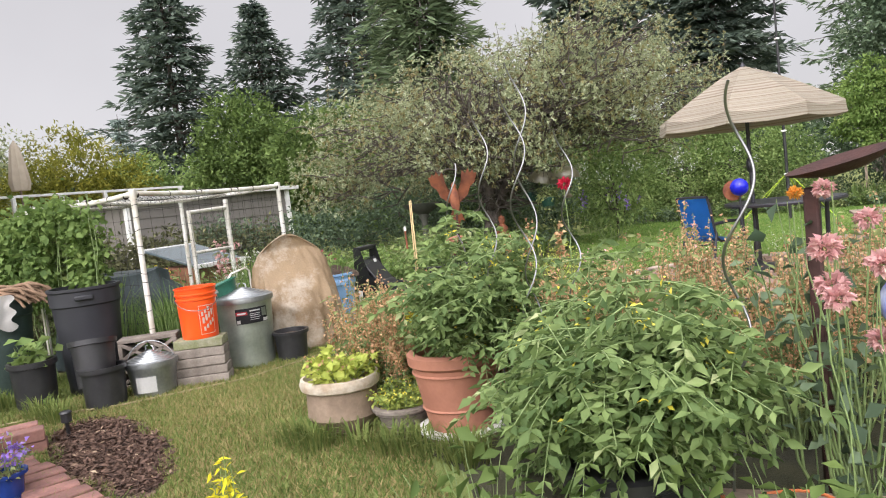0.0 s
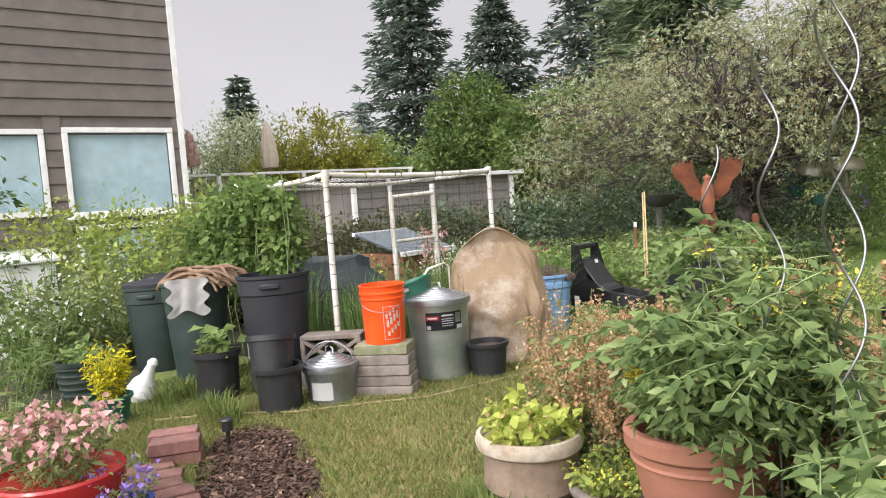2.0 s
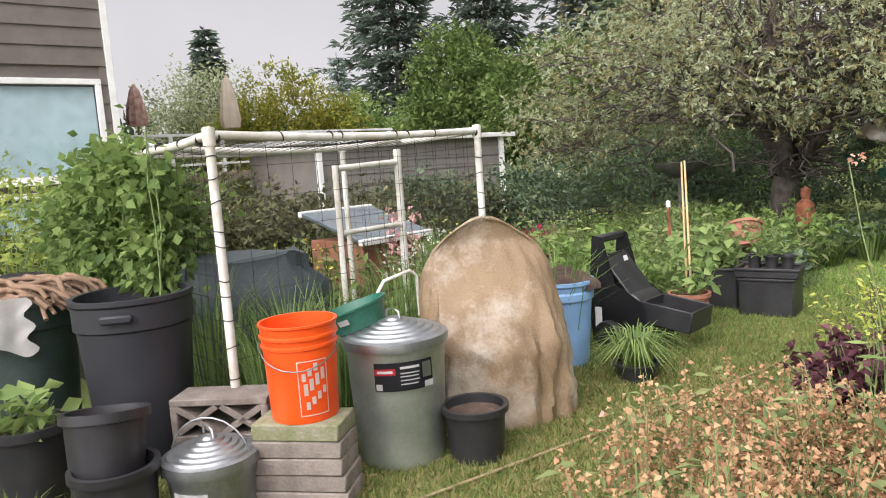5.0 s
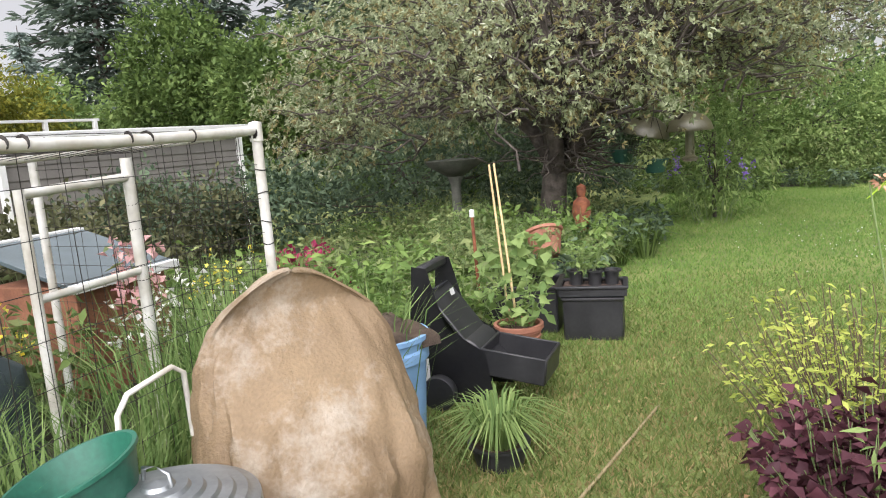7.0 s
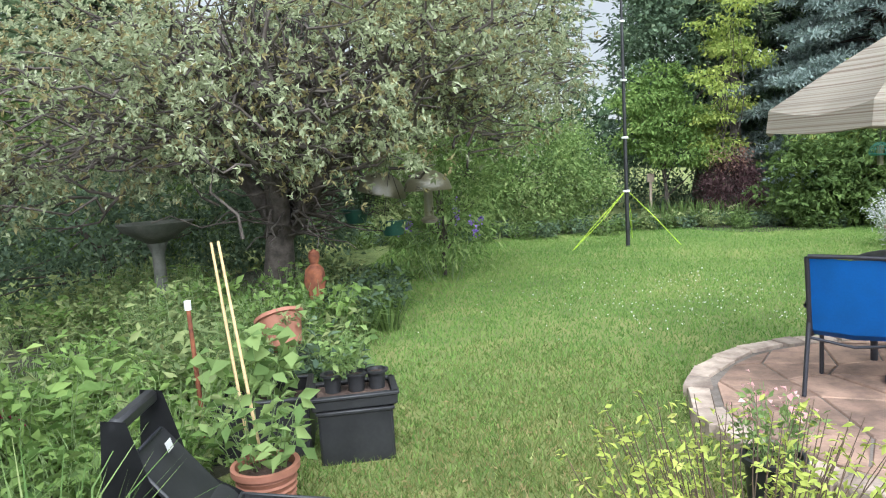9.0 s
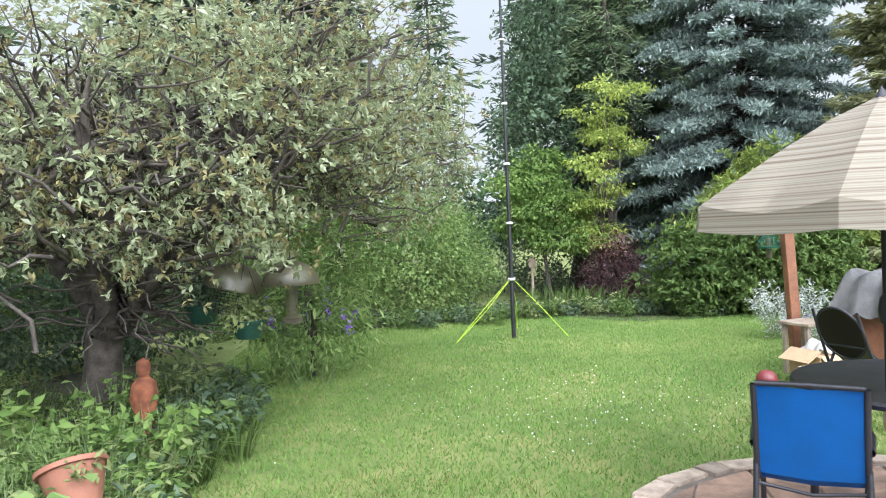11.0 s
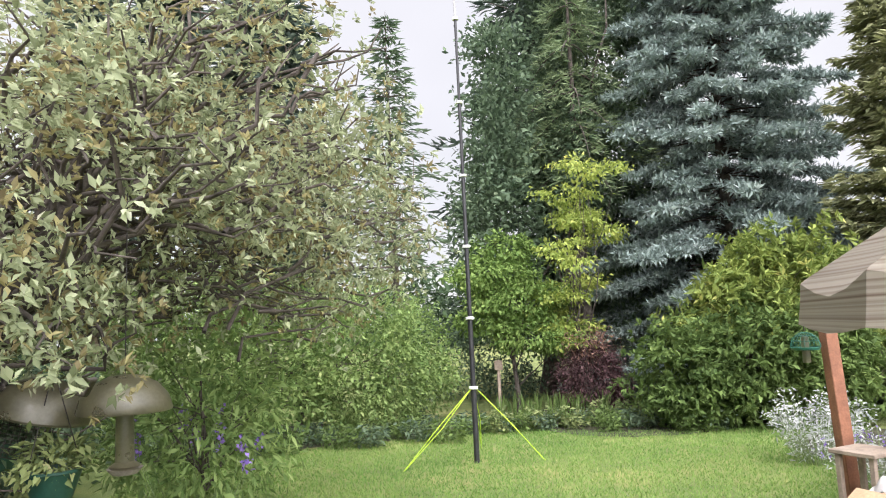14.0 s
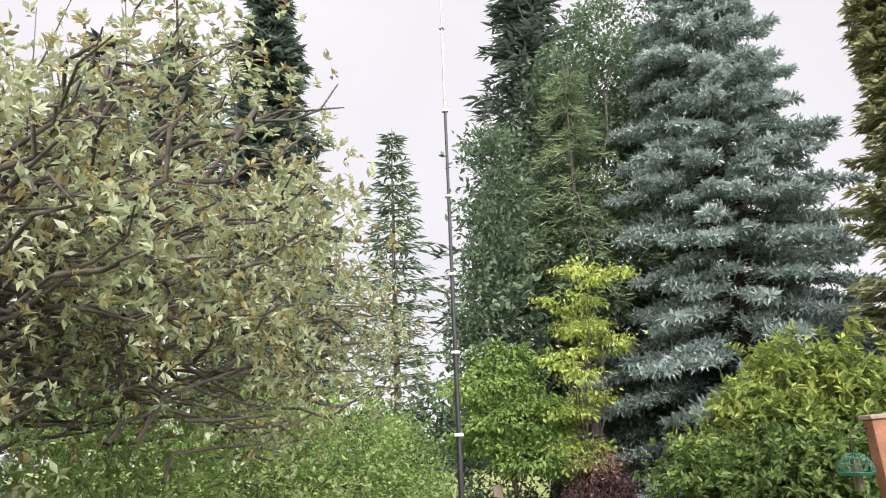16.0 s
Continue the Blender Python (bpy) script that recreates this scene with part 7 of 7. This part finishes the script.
def tomato(x, y, z0, height, radius, stems, label):
    t = thing("tomato_plant", label, "tomato plant", Matrix.Translation((x, y, z0)))
    lines, P, D, FP = [], [], [], []
    for i in range(stems):
        a = rng.uniform(0, 2 * math.pi)
        R = radius * math.sqrt(rng.random())
        h = height * rng.uniform(0.45, 1.05) * (1 - 0.45 * (R / radius) ** 2)
        line = limb((0.05 * math.cos(a), 0.05 * math.sin(a), 0.0), (R * math.cos(a), R * math.sin(a), h), 9, 0.15)
        lines.append(line)
        for k in range(2, 9):
            for s in range(2):
                way = unit(rng.normal(size=3) * np.array([1, 1, 0.3]))
                n = 7
                q = np.linspace(0.03, 0.2, n)[:, None]
                fr = line[k] + way * q + np.array([0, 0, -0.8]) * q ** 2 * 1.4
                lines.append(np.vstack([line[k], fr]))
                side = unit(np.cross(way, [0, 0, 1.0]))
                for m in range(n):
                    for sg in (-1, 1):
                        P.append(fr[m])
                        D.append(way * 0.5 + side * sg + np.array([0, 0, -0.3]))
                P.append(fr[-1])
                D.append(way)
            if rng.random() < 0.22:
                FP.append(line[k] + rng.normal(size=(5, 3)) * 0.018 + np.array([0.03, -0.02, 0.0]))
    np_part("stem_mass", tubes(lines, [0.008 if len(l_) == 9 else 0.003 for l_ in lines], 0.0015, 4), M_STEM, t)
    np_part("foliage", leaves(np.array(P), 0.05, 0.46, np.array(D), 0.5, 0.3, 0.2), M_TOMATO, t)
    if FP:
        np_part("blossom", leaves(np.concatenate(FP), 0.022, 0.5, None, 1.0, 0.3), M_YELLOWP, t, "small yellow flowers")
    return t


tomato(-1.80, 2.8, 0.4, 0.70, 0.36, 30, "bushy tomato plant in a terracotta pot")
tomato(-0.80, 2.14, 0.32, 0.58, 0.42, 46, "sprawling tomato plant with yellow flowers in a black pot")
tomato(-1.2, 2.62, 0.0, 0.95, 0.34, 26, "tomato plant growing between the two pots")


def spiral(x, y, z0, z1, r=0.035, turns=4.5, label="aluminium spiral plant stake", thick=0.0036, phase=0.0, lean=(0, 0)):
    t = thing("spiral_stake", label, "plant stake", Matrix.Translation((x, y, 0)), "spiral stakes")
    s = np.linspace(0, 1, 90)
    env = np.clip((s - 0.15) * 5, 0, 1)
    line = np.stack([r * env * np.cos(2 * np.pi * turns * s + phase) + lean[0] * s, r * env * np.sin(2 * np.pi * turns * s + phase) + lean[1] * s, z0 + (z1 - z0) * s], 1)
    np_part("rod", tubes([line], thick, thick, 8), M_ALU, t, "", True)
    return t


spiral(-1.62, 2.72, 0.2, 1.56, 0.03, 3.6, phase=0.4)
spiral(-1.42, 2.72, 0.2, 1.70, 0.036, 3.2, phase=2.0)
spiral(-1.36, 2.55, 0.2, 1.58, 0.04, 3.0, phase=4.0)
spiral(-1.22, 2.7, 0.2, 1.38, 0.03, 3.4, phase=1.0)
spiral(-0.52, 2.12, 0.2, 1.40, 0.04, 2.6, phase=0.2, thick=0.0045, lean=(0.1, 0.05))
spiral(-1.95, 2.95, 0.2, 1.32, 0.035, 2.6, phase=3.4)

bird = thing("rusty_bird_stake", "rusty metal bird with spread wings on a stake", "garden ornament", pose(-2.4, 3.66, 1.16, 0, 0, -59))
for s in (-1, 1):
    bm = bmesh.new()
    pts = [(0.015, -0.05), (0.05, -0.03), (0.085, 0.0), (0.105, 0.05), (0.135, 0.075), (0.15, 0.13), (0.135, 0.125), (0.125, 0.15), (0.11, 0.13), (0.098, 0.16), (0.08, 0.13), (0.06, 0.155), (0.05, 0.09), (0.03, 0.04), (0.01, 0.02)]
    f = bm.faces.new([bm.verts.new((0.012 * (x * 8), s * x, z)) for x, z in pts])
    bmesh.ops.solidify(bm, geom=[f], thickness=0.004)
    part("wing", bm, M_RUST, bird, "", False)
part("body", lathe([(0.0, -0.1), (0.02, -0.09), (0.032, -0.03), (0.026, 0.02), (0.014, 0.05), (0.018, 0.065), (0.0, 0.085)], 14), M_RUST, bird)
bm = bmesh.new()
f = bm.faces.new([bm.verts.new((0.0, y, z)) for y, z in [(-0.015, -0.06), (0.015, -0.06), (0.05, -0.16), (0.025, -0.15), (0.01, -0.19), (-0.01, -0.165), (-0.03, -0.185), (-0.045, -0.15)]])
bmesh.ops.solidify(bm, geom=[f], thickness=0.004)
part("tail", bm, M_RUST, bird, "", False)
np_part("rod", tubes([[(0, 0, -0.1), (0, 0, -1.16)]], 0.006, 0.006, 6), M_RUSTDARK, bird)

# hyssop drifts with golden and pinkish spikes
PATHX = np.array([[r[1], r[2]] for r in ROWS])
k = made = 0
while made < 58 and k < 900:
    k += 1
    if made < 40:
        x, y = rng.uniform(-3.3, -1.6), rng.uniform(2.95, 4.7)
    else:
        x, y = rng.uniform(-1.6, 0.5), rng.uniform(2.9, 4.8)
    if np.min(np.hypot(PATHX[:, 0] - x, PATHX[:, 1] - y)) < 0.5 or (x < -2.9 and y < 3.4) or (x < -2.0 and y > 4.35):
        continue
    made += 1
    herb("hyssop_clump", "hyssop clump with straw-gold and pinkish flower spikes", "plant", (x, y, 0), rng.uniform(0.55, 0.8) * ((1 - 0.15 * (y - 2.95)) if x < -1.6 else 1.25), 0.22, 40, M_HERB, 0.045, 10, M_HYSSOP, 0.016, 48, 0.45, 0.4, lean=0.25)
for x, y, z in ((-1.75, 3.15, 1.32), (-1.5, 3.2, 1.4), (-1.58, 3.05, 1.25)):
    t = herb("foxtail_spike", "tall dry pinkish flower spike", "plant", (x, y, 0), z, 0.02, 1, M_HERB, 0.08, 8, M_HYSSOP, 0.02, 90, 0.22, lean=0.03)

# rose, dahlias, dish and glass globe
pil = thing("rusty_dish_post", "dark rusty post carrying a tilted shallow dish", "garden ornament", Matrix.Translation((-0.32, 2.62, 0)))
part("post", box(0.045, 0.045, 1.06, None, 0.008), M_RUSTDARK, pil)
part("dish", lathe([(0.0, 0.0), (0.08, 0.006), (0.16, 0.035), (0.17, 0.045), (0.16, 0.045), (0.08, 0.018), (0.0, 0.012)], 36, Matrix.Translation((0.1, 0.02, 1.1)) @ pose(0, 0, 0, 6, -12, 0)), M_RUSTDARK, pil)
herb("rose_bush", "climbing rose with pale pink blooms", "plant", (-0.2, 2.5, 0), 1.1, 0.25, 26, M_DEEP, 0.06, 12, aspect=0.65)


def bloom(name, label, x, y, z, r, material, petals=150, stem_to=None):
    t = thing(name, label, "flower", Matrix.Translation((x, y, z)))
    dd = unit(rng.normal(size=(petals, 3)))
    dd[:, 2] = dd[:, 2] * 0.8 + 0.1
    np_part("petals", leaves(dd * r * 0.45, r * 0.55, 0.6, dd, 0.2, 0.5), material, t)
    np_part("stem", tubes([limb((0, 0, 0), (rng.normal() * 0.05, rng.normal() * 0.05 + 0.05, -z), 6, 0.08)], 0.0022, 0.003, 5), M_STEM, t)
    return t


for x, y, z, r, m, lab in ((-0.26, 2.42, 1.06, 0.035, M_PINK, "double pink rose bloom on stem"), (-0.15, 2.4, 0.96, 0.038, M_PINK, "pale pink rose bloom on stem"), (-0.23, 2.07, 0.92, 0.045, M_PINK, "dusky pink spiky dahlia bloom"), (-0.1, 2.1, 0.87, 0.045, M_PINK, "dusky pink spiky dahlia bloom"), (-0.22, 2.08, 0.82, 0.045, M_PINK, "dusky pink spiky dahlia bloom"), (-0.2, 2.0, 0.8, 0.04, M_PINK, "dusky pink spiky dahlia bloom"), (-0.12, 2.15, 0.66, 0.04, M_PINK, "fading pink spiky dahlia bloom"), (-0.35, 2.5, 1.05, 0.025, M_ORANGEP, "small orange rose bloom fading"), (-1.32, 2.9, 1.16, 0.032, M_RED, "red rose bloom above tomatoes"), (-2.02, 2.6, 0.62, 0.03, M_YELLOWP, "pale yellow daisy-like bloom")):
    bloom("flower", lab, x, y, z, r, m)
bloom("flower", "peach-coloured lily bloom on a tall stem", -3.09, 4.74, 1.18, 0.032, M_PEACH, 24)
herb("lily_plant", "tall thin lily with sparse pale green leaves", "plant", (-3.06, 4.8, 0), 0.9, 0.05, 3, M_LIGHTG, 0.07, 12, aspect=0.2, lean=0.05)
globe = thing("gazing_globe", "blue and white swirled glass globe on a dark stand", "garden ornament", Matrix.Translation((-0.05, 2.16, 0)))
part("globe", lathe([(0.075 * math.sin(math.pi * k / 16), 0.76 - 0.075 * math.cos(math.pi * k / 16)) for k in range(17)], 32), M_BLUEGLASS, globe)
for s in (-1, 1):
    np_part("leg", tubes([[(0.03 * s, 0, 0.7), (0.05 * s, 0, 0.4), (0.045 * s, 0, 0.0)]], 0.007, 0.007, 6), M_CHAIRFRAME, globe)
lol = thing("glass_stake", "cobalt blue glass ball on a thin stake", "garden ornament", Matrix.Translation((-1.05, 5.1, 0)))
part("ball", lathe([(0.06 * math.sin(math.pi * k / 12), 1.0 - 0.06 * math.cos(math.pi * k / 12)) for k in range(13)], 24), M_COBALT, lol)
part("back_disc", lathe([(0.0, -0.004), (0.07, -0.004), (0.07, 0.004), (0.0, 0.004)], 24, Matrix.Translation((-0.05, 0.05, 0.98)) @ pose(0, 0, 0, 90, 0, 30)), M_RUST, lol)
np_part("rod", tubes([[(0, 0, 0.95), (0, 0, 0.0)]], 0.007, 0.007, 6), M_CHAIRFRAME, lol)

# ---- beside the path on the way in ----
for k in range(2):
    for j in range(2):
        b = part("brick", box(0.24, 0.115, 0.065, None, 0.005), M_BRICK, None)
        b.matrix_world = pose(-4.38 + 0.03 * k, 1.84 + 0.0 * j + 0.01 * rng.normal(), 0.0665 * (j if k == 0 else min(j, 1)) + (0 if k == 0 else 0), 0, 0, 62 + 3 * j) @ Matrix.Translation((0, -0.13 * k, 0))
        tagged(b, "worn red brick stacked at the bed's edge", "brick", "stack of bricks")
for k in range(11):
    b = part("brick", box(0.235, 0.112, 0.065, None, 0.005), M_BRICK, None)
    f = k / 10
    b.matrix_world = pose(-4.2 + 1.35 * f, 1.66 - 0.2 * f + 0.01 * rng.normal(), -0.03, 0, 0, 75 + 4 * rng.normal())
    tagged(b, "worn red brick laid flat as edging", "brick", "brick edging")
red = thing("plant_pot", "glossy red glazed bowl planted with pink flowers", "plant pot", pose(-3.74, 1.22, 0))
part("shell", lathe([(0.0, 0.0), (0.13, 0.0), (0.2, 0.09), (0.235, 0.2), (0.24, 0.26), (0.232, 0.27), (0.222, 0.25), (0.0, 0.23)], 48), M_REDGLAZE, red)
herb("pink_alstroemeria", "pale pink flowers over grey-green leaves in a red bowl", "plant", (-3.74, 1.22, 0.2), 0.32, 0.24, 60, M_HERB, 0.06, 9, M_PINK, 0.035, 6, 0.16, 0.25)
nursery_pot(-3.55, 1.42, 0.06, 0.08, 0.14, plain("blue_glaze", (0.02, 0.05, 0.25), 0.2), "small blue glazed pot with violet flowers")
herb("violet_lobelia", "small violet and white flowers in a blue pot", "plant", (-3.55, 1.42, 0.1), 0.2, 0.13, 26, M_HERB, 0.03, 7, M_VIOLET, 0.024, 5, 0.3)
herb("orange_marigold", "orange marigolds beside the red bowl", "plant", (-3.3, 0.85, 0.1), 0.24, 0.16, 26, M_HERB, 0.04, 8, M_ORANGEP, 0.04, 6, 0.15)
nursery_pot(-3.3, 0.85, 0.09, 0.11, 0.16, M_BLACKPL, "black pot of orange marigolds")
herb("golden_cone_plant", "bright golden upright dwarf conifer", "plant", (-1.78, 1.3, 0), 0.46, 0.045, 30, M_GOLDNEEDLE, 0.035, 26, aspect=0.3, lean=0.0)
herb("golden_dwarf_conifer", "golden dwarf conifer in a grey-blue pot", "plant", (-5.3, 1.72, 0.14), 0.36, 0.12, 60, M_GOLDNEEDLE, 0.045, 18, aspect=0.3, lean=0.05)
nursery_pot(-5.3, 1.72, 0.1, 0.13, 0.18, M_GREENPAN, "grey-green pot with a golden conifer")
nursery_pot(-6.25, 1.75, 0.15, 0.18, 0.28, M_GREENBIN, "dark green ribbed pot with pale leafy plants", ribs=5)
herb("pale_sedum", "pale green rosettes in a ribbed pot", "plant", (-6.25, 1.75, 0.24), 0.14, 0.16, 26, M_LIGHTG, 0.06, 6, aspect=0.7)
goose = thing("goose_ornament", "white goose ornament leaning in the grass", "garden ornament", pose(-5.75, 1.98, 0, 0, 0, 40))
part("goose", lathe([(0.0, 0.0), (0.07, 0.02), (0.1, 0.08), (0.08, 0.15), (0.045, 0.2), (0.03, 0.28), (0.035, 0.31), (0.02, 0.335), (0.0, 0.34)], 18, pose(0, 0, 0, 0, 30, 0)), M_TRIM, goose)
lampst = thing("path_light", "small dark solar path light on a spike", "path light", Matrix.Translation((-4.28, 2.08, 0)))
part("head", lathe([(0.0, 0.09), (0.03, 0.09), (0.03, 0.14), (0.036, 0.145), (0.03, 0.155), (0.0, 0.16)], 16), M_BLACKPL, lampst)
part("spike", lathe([(0.002, -0.02), (0.012, 0.0), (0.012, 0.1)], 8), M_BLACKPL, lampst)
for x, y, h, r, m, fl, n in ((-7.3, 1.95, 1.0, 0.5, M_HERB, M_WHITEP, 60), (-7.7, 2.4, 1.25, 0.5, M_YELG, None, 50), (-6.9, 1.6, 0.75, 0.4, M_GREEN, M_WHITEP, 40), (-8.3, 1.8, 1.2, 0.5, M_GREEN, None, 40), (-8.0, 2.8, 1.3, 0.45, M_GREEN, None, 40)):
    herb("leafy_shrub", "tall loose shrub with pale flowers beside the bins" if fl else "leafy shrub beside the bins", "shrub", (x, y, 0), h, r, n, m, 0.075, 18, fl, 0.035, 2, 0.2, 0.5)
for x, y, h, r in ((-4.9, 0.85, 0.6, 0.35), (-4.5, 0.6, 0.5, 0.3)):
    herb("brown_heather", "dry brown heather clump in a bed", "shrub", (x, y, 0), h, r, 80, M_HEATHER, 0.03, 26, aspect=0.3, stem=M_TWIG)
for x, y, h, r, m in ((-4.35, 1.05, 0.55, 0.25, M_HERB), (-4.0, 0.75, 0.55, 0.22, M_HERB), (-5.9, 1.2, 0.7, 0.35, M_GREEN)):
    herb("leafy_perennial", "narrow-leaved green perennial by the path", "plant", (x, y, 0), h, r, 40, m, 0.09, 12, aspect=0.18)
broadleaf("leafy_bush", "tall bush with reddening leaves in front of the house", (-9.6, 1.0, 0), [(0, 0, 1.3, 0.7, 0.7, 1.2), (0.2, -0.8, 1.4, 0.7, 0.7, 1.3)], M_GREEN, 0.1, 300, 22, 0.14, 0.05, "bush", tips=10)
broadleaf("leafy_bush", "yellowing leafy bush in front of the house", (-9.3, 2.9, 0), [(0, 0, 0.75, 0.5, 0.6, 0.75), (0.2, 0.7, 0.7, 0.5, 0.5, 0.65), (0.1, -0.8, 0.75, 0.5, 0.5, 0.75)], M_YELG, 0.07, 380, 22, 0.11, 0.04, "bush", tips=14)
bx = thing("storage_box", "white wooden storage box with a sloping lid", "box", pose(-8.9, 1.4, 0, 0, 0, 0))
part("body", box(0.6, 1.2, 0.9, None, 0.01), M_TRIM, bx)
part("lid", box(0.7, 1.3, 0.04, Matrix.Translation((0, 0, 0.95)) @ pose(0, 0, 0, 0, 8, 0), 0.01), M_STICKER, bx)
hose = thing("garden_hose", "tan garden hose lying along the bins", "hose")
np_part("tube", tubes([[(-5.1, 1.92, 0.015), (-4.85, 2.3, 0.015), (-4.55, 2.58, 0.015), (-4.35, 2.95, 0.015), (-4.15, 3.3, 0.015), (-4.1, 3.9, 0.015), (-4.05, 4.5, 0.015), (-4.0, 5.2, 0.015), (-3.95, 6.0, 0.015)]], 0.007, 0.007, 8), M_HOSE, hose, "", True)

# ---- plants at the edge of the lawn ----
tuft("spider_plant", "arching pale green and yellow strap-leaved plant in a pot", "plant", (-4.42, 5.22, 0.07), 230, 0.29, 1.15, M_LIGHTG, 0.009, 0.07, 0.62)
nursery_pot(-4.42, 5.22, 0.1, 0.12, 0.1, label="low black pot of strap-leaved plant")
herb("heuchera", "dark plum heuchera with broad ruffled leaves", "plant", (-3.12, 5.05, 0.08), 0.42, 0.32, 130, M_PLUM, 0.052, 9, aspect=0.75, lean=0.3, low=0.45)
nursery_pot(-3.12, 5.05, 0.13, 0.16, 0.2, label="dark pot of plum heuchera")
herb("spirea_bush", "spirea bush with bright yellow-green leaves on brown twigs", "shrub", (-3.08, 5.72, 0), 0.68, 0.5, 120, M_CHART, 0.036, 15, aspect=0.4, stem=M_TWIG, lean=0.45, low=0.45)
nursery_pot(-2.72, 6.55, 0.1, 0.12, 0.2, label="black pot with a small pink-flowered plant")
herb("pink_phlox", "small plant with pale pink flowers in a black pot", "plant", (-2.72, 6.55, 0.15), 0.34, 0.16, 30, M_LIGHTG, 0.045, 9, M_PINK, 0.03, 2, 0.12)
for k in range(26):
    a = rng.uniform(0, 2 * math.pi)
    x, y = [(-2.6, 2.45), (-2.15, 2.5), (-1.7, 2.5), (-4.9, 2.2), (-5.6, 2.2)][k % 5]
    tuft("grass_tuft", "uncut grass tuft round the pots", "grass", (x + rng.normal() * 0.14, y + rng.normal() * 0.06, 0), 60, 0.16, 0.7, M_BLADE, 0.006, 0.1)
for k, (x, y) in enumerate([(-1.1, 1.7), (0.3, 2.4), (0.6, 3.1), (0.2, 3.2), (-0.3, 1.95)]):
    herb("leafy_perennial", "low green leafy perennial in the bed", "plant", (x, y, 0), 0.4, 0.3, 34, [M_GREEN, M_LIGHTG][k % 2], 0.075, 9, aspect=0.5)

# ---- clover and bare patches in the lawn ----
n = 280
cx, cy = rng.normal(-2.2, 0.9, n), rng.normal(10.6, 0.9, n)
ok = ~in_beds(cx, cy, 1.05)
cp = np.stack([cx[ok], cy[ok], rng.uniform(0.03, 0.055, ok.sum())], 1)
tagged(np_part("clover", leaves(cp, 0.016, 0.8, None, 1.0, 0.4), M_WHITEP, None), "scattered white clover flowers in the lawn", "clover", kind="stuff")
n = 1500
cx, cy = rng.uniform(-4.9, -1.9, n), rng.uniform(1.4, 8.0, n)
ok = ~in_beds(cx, cy, 1.0)
cp = np.stack([cx[ok], cy[ok], np.full(ok.sum(), 0.012)], 1)
tagged(np_part("leaf_litter", leaves(cp, 0.035, 0.35, rng.normal(size=(ok.sum(), 3)) * np.array([1, 1, 0.1]), 0.1, 0.3), M_DRY, None), "dry leaves and straw scattered on the grass", "leaf litter", kind="stuff")
n = 5200
a, r = rng.uniform(0, 2 * np.pi, n), np.sqrt(rng.random(n))
u, v = 0.84 * r * np.cos(a), 0.27 * r * np.sin(a)
cp = np.stack([-3.72 + u * math.cos(0.35) + v * math.sin(0.35), 2.0 - u * math.sin(0.35) + v * math.cos(0.35), rng.uniform(0.006, 0.02, n)], 1)
M_CHIP = leaf_mat("bark_chips", (0.04, 0.025, 0.02), (0.16, 0.10, 0.075), (0.40, 0.30, 0.21), 0.0, 0.7, 8.0)
tagged(np_part("bark_chips", leaves(cp, 0.032, 0.4, rng.normal(size=(n, 3)) * np.array([1, 1, 0.25]), 0.1, 0.3), M_CHIP, None), "loose dark bark chips of the mulch patch", "bark chips", kind="stuff")

# ---- odds and ends ----
cord = thing("extension_cord", "orange extension cord coiled on the ground", "cord", Matrix.Translation((-0.42, 2.2, 0.0)))
np_part("cable", tubes([[(0.16 * math.cos(a) * (1 + 0.1 * math.sin(3 * a)), 0.1 * math.sin(a), 0.14 + 0.02 * math.sin(2 * a)) for a in np.linspace(0, 4 * math.pi, 60)] + [(-0.3, 0.1, 0.02), (-0.6, 0.25, 0.012)]], 0.005, 0.005, 6), M_CORD, cord, "", True)
log = thing("timber_edging", "weathered brown timber edging at the bed", "timber", pose(-0.35, 2.28, 0, 0, 0, 12))
part("beam", box(0.7, 0.14, 0.13, None, 0.01), M_GREYWOOD, log)
for k in range(9):
    tuft("iris_clump", "upright blue-green strap leaves at the lawn's end", "plant", (-1.3 + 0.2 * k, 17.5 + 0.15 * math.sin(3 * k), 0), 26, 0.5, 0.35, M_GREEN, 0.022, 0.08, 0.2)
for k in range(14):
    herb("ground_cover", "low green ground cover at the foot of the hedge", "plant", (-6.6 + 0.36 * k, 15.9 + 0.35 * math.sin(2 * k) + 0.05 * k, 0), 0.36, 0.3, 30, [M_GREEN, M_DEEP][k % 2], 0.09, 8, aspect=0.4)
for k in range(8):
    herb("ground_cover", "low green ground cover under the shrubs", "plant", (0.0 + 0.45 * k, 16.2 - 0.12 * k + 0.2 * math.sin(2 * k), 0), 0.3, 0.26, 26, [M_GREEN, M_DEEP][k % 2], 0.08, 8, aspect=0.4)
for k in range(18):
    herb("ground_cover", "low green ground cover in the bed under the maples", "plant", (-1.9 + 0.19 * k, 16.75 + 0.4 * math.sin(3.1 * k), 0), 0.26 + 0.06 * (k % 3), 0.26, 26, [M_DEEP, M_GREEN, M_HERB][k % 3], 0.075, 9, aspect=0.45)
gate = thing("garden_sign", "small weathered grey sign on a post in the hedge gap", "sign", pose(-1.12, 18.5, 0))
part("post", box(0.05, 0.05, 0.95, None, 0.004), M_GREYWOOD, gate)
part("board", box(0.14, 0.02, 0.16, Matrix.Translation((0, -0.035, 0.78)), 0.004), M_GREYWOOD, gate)
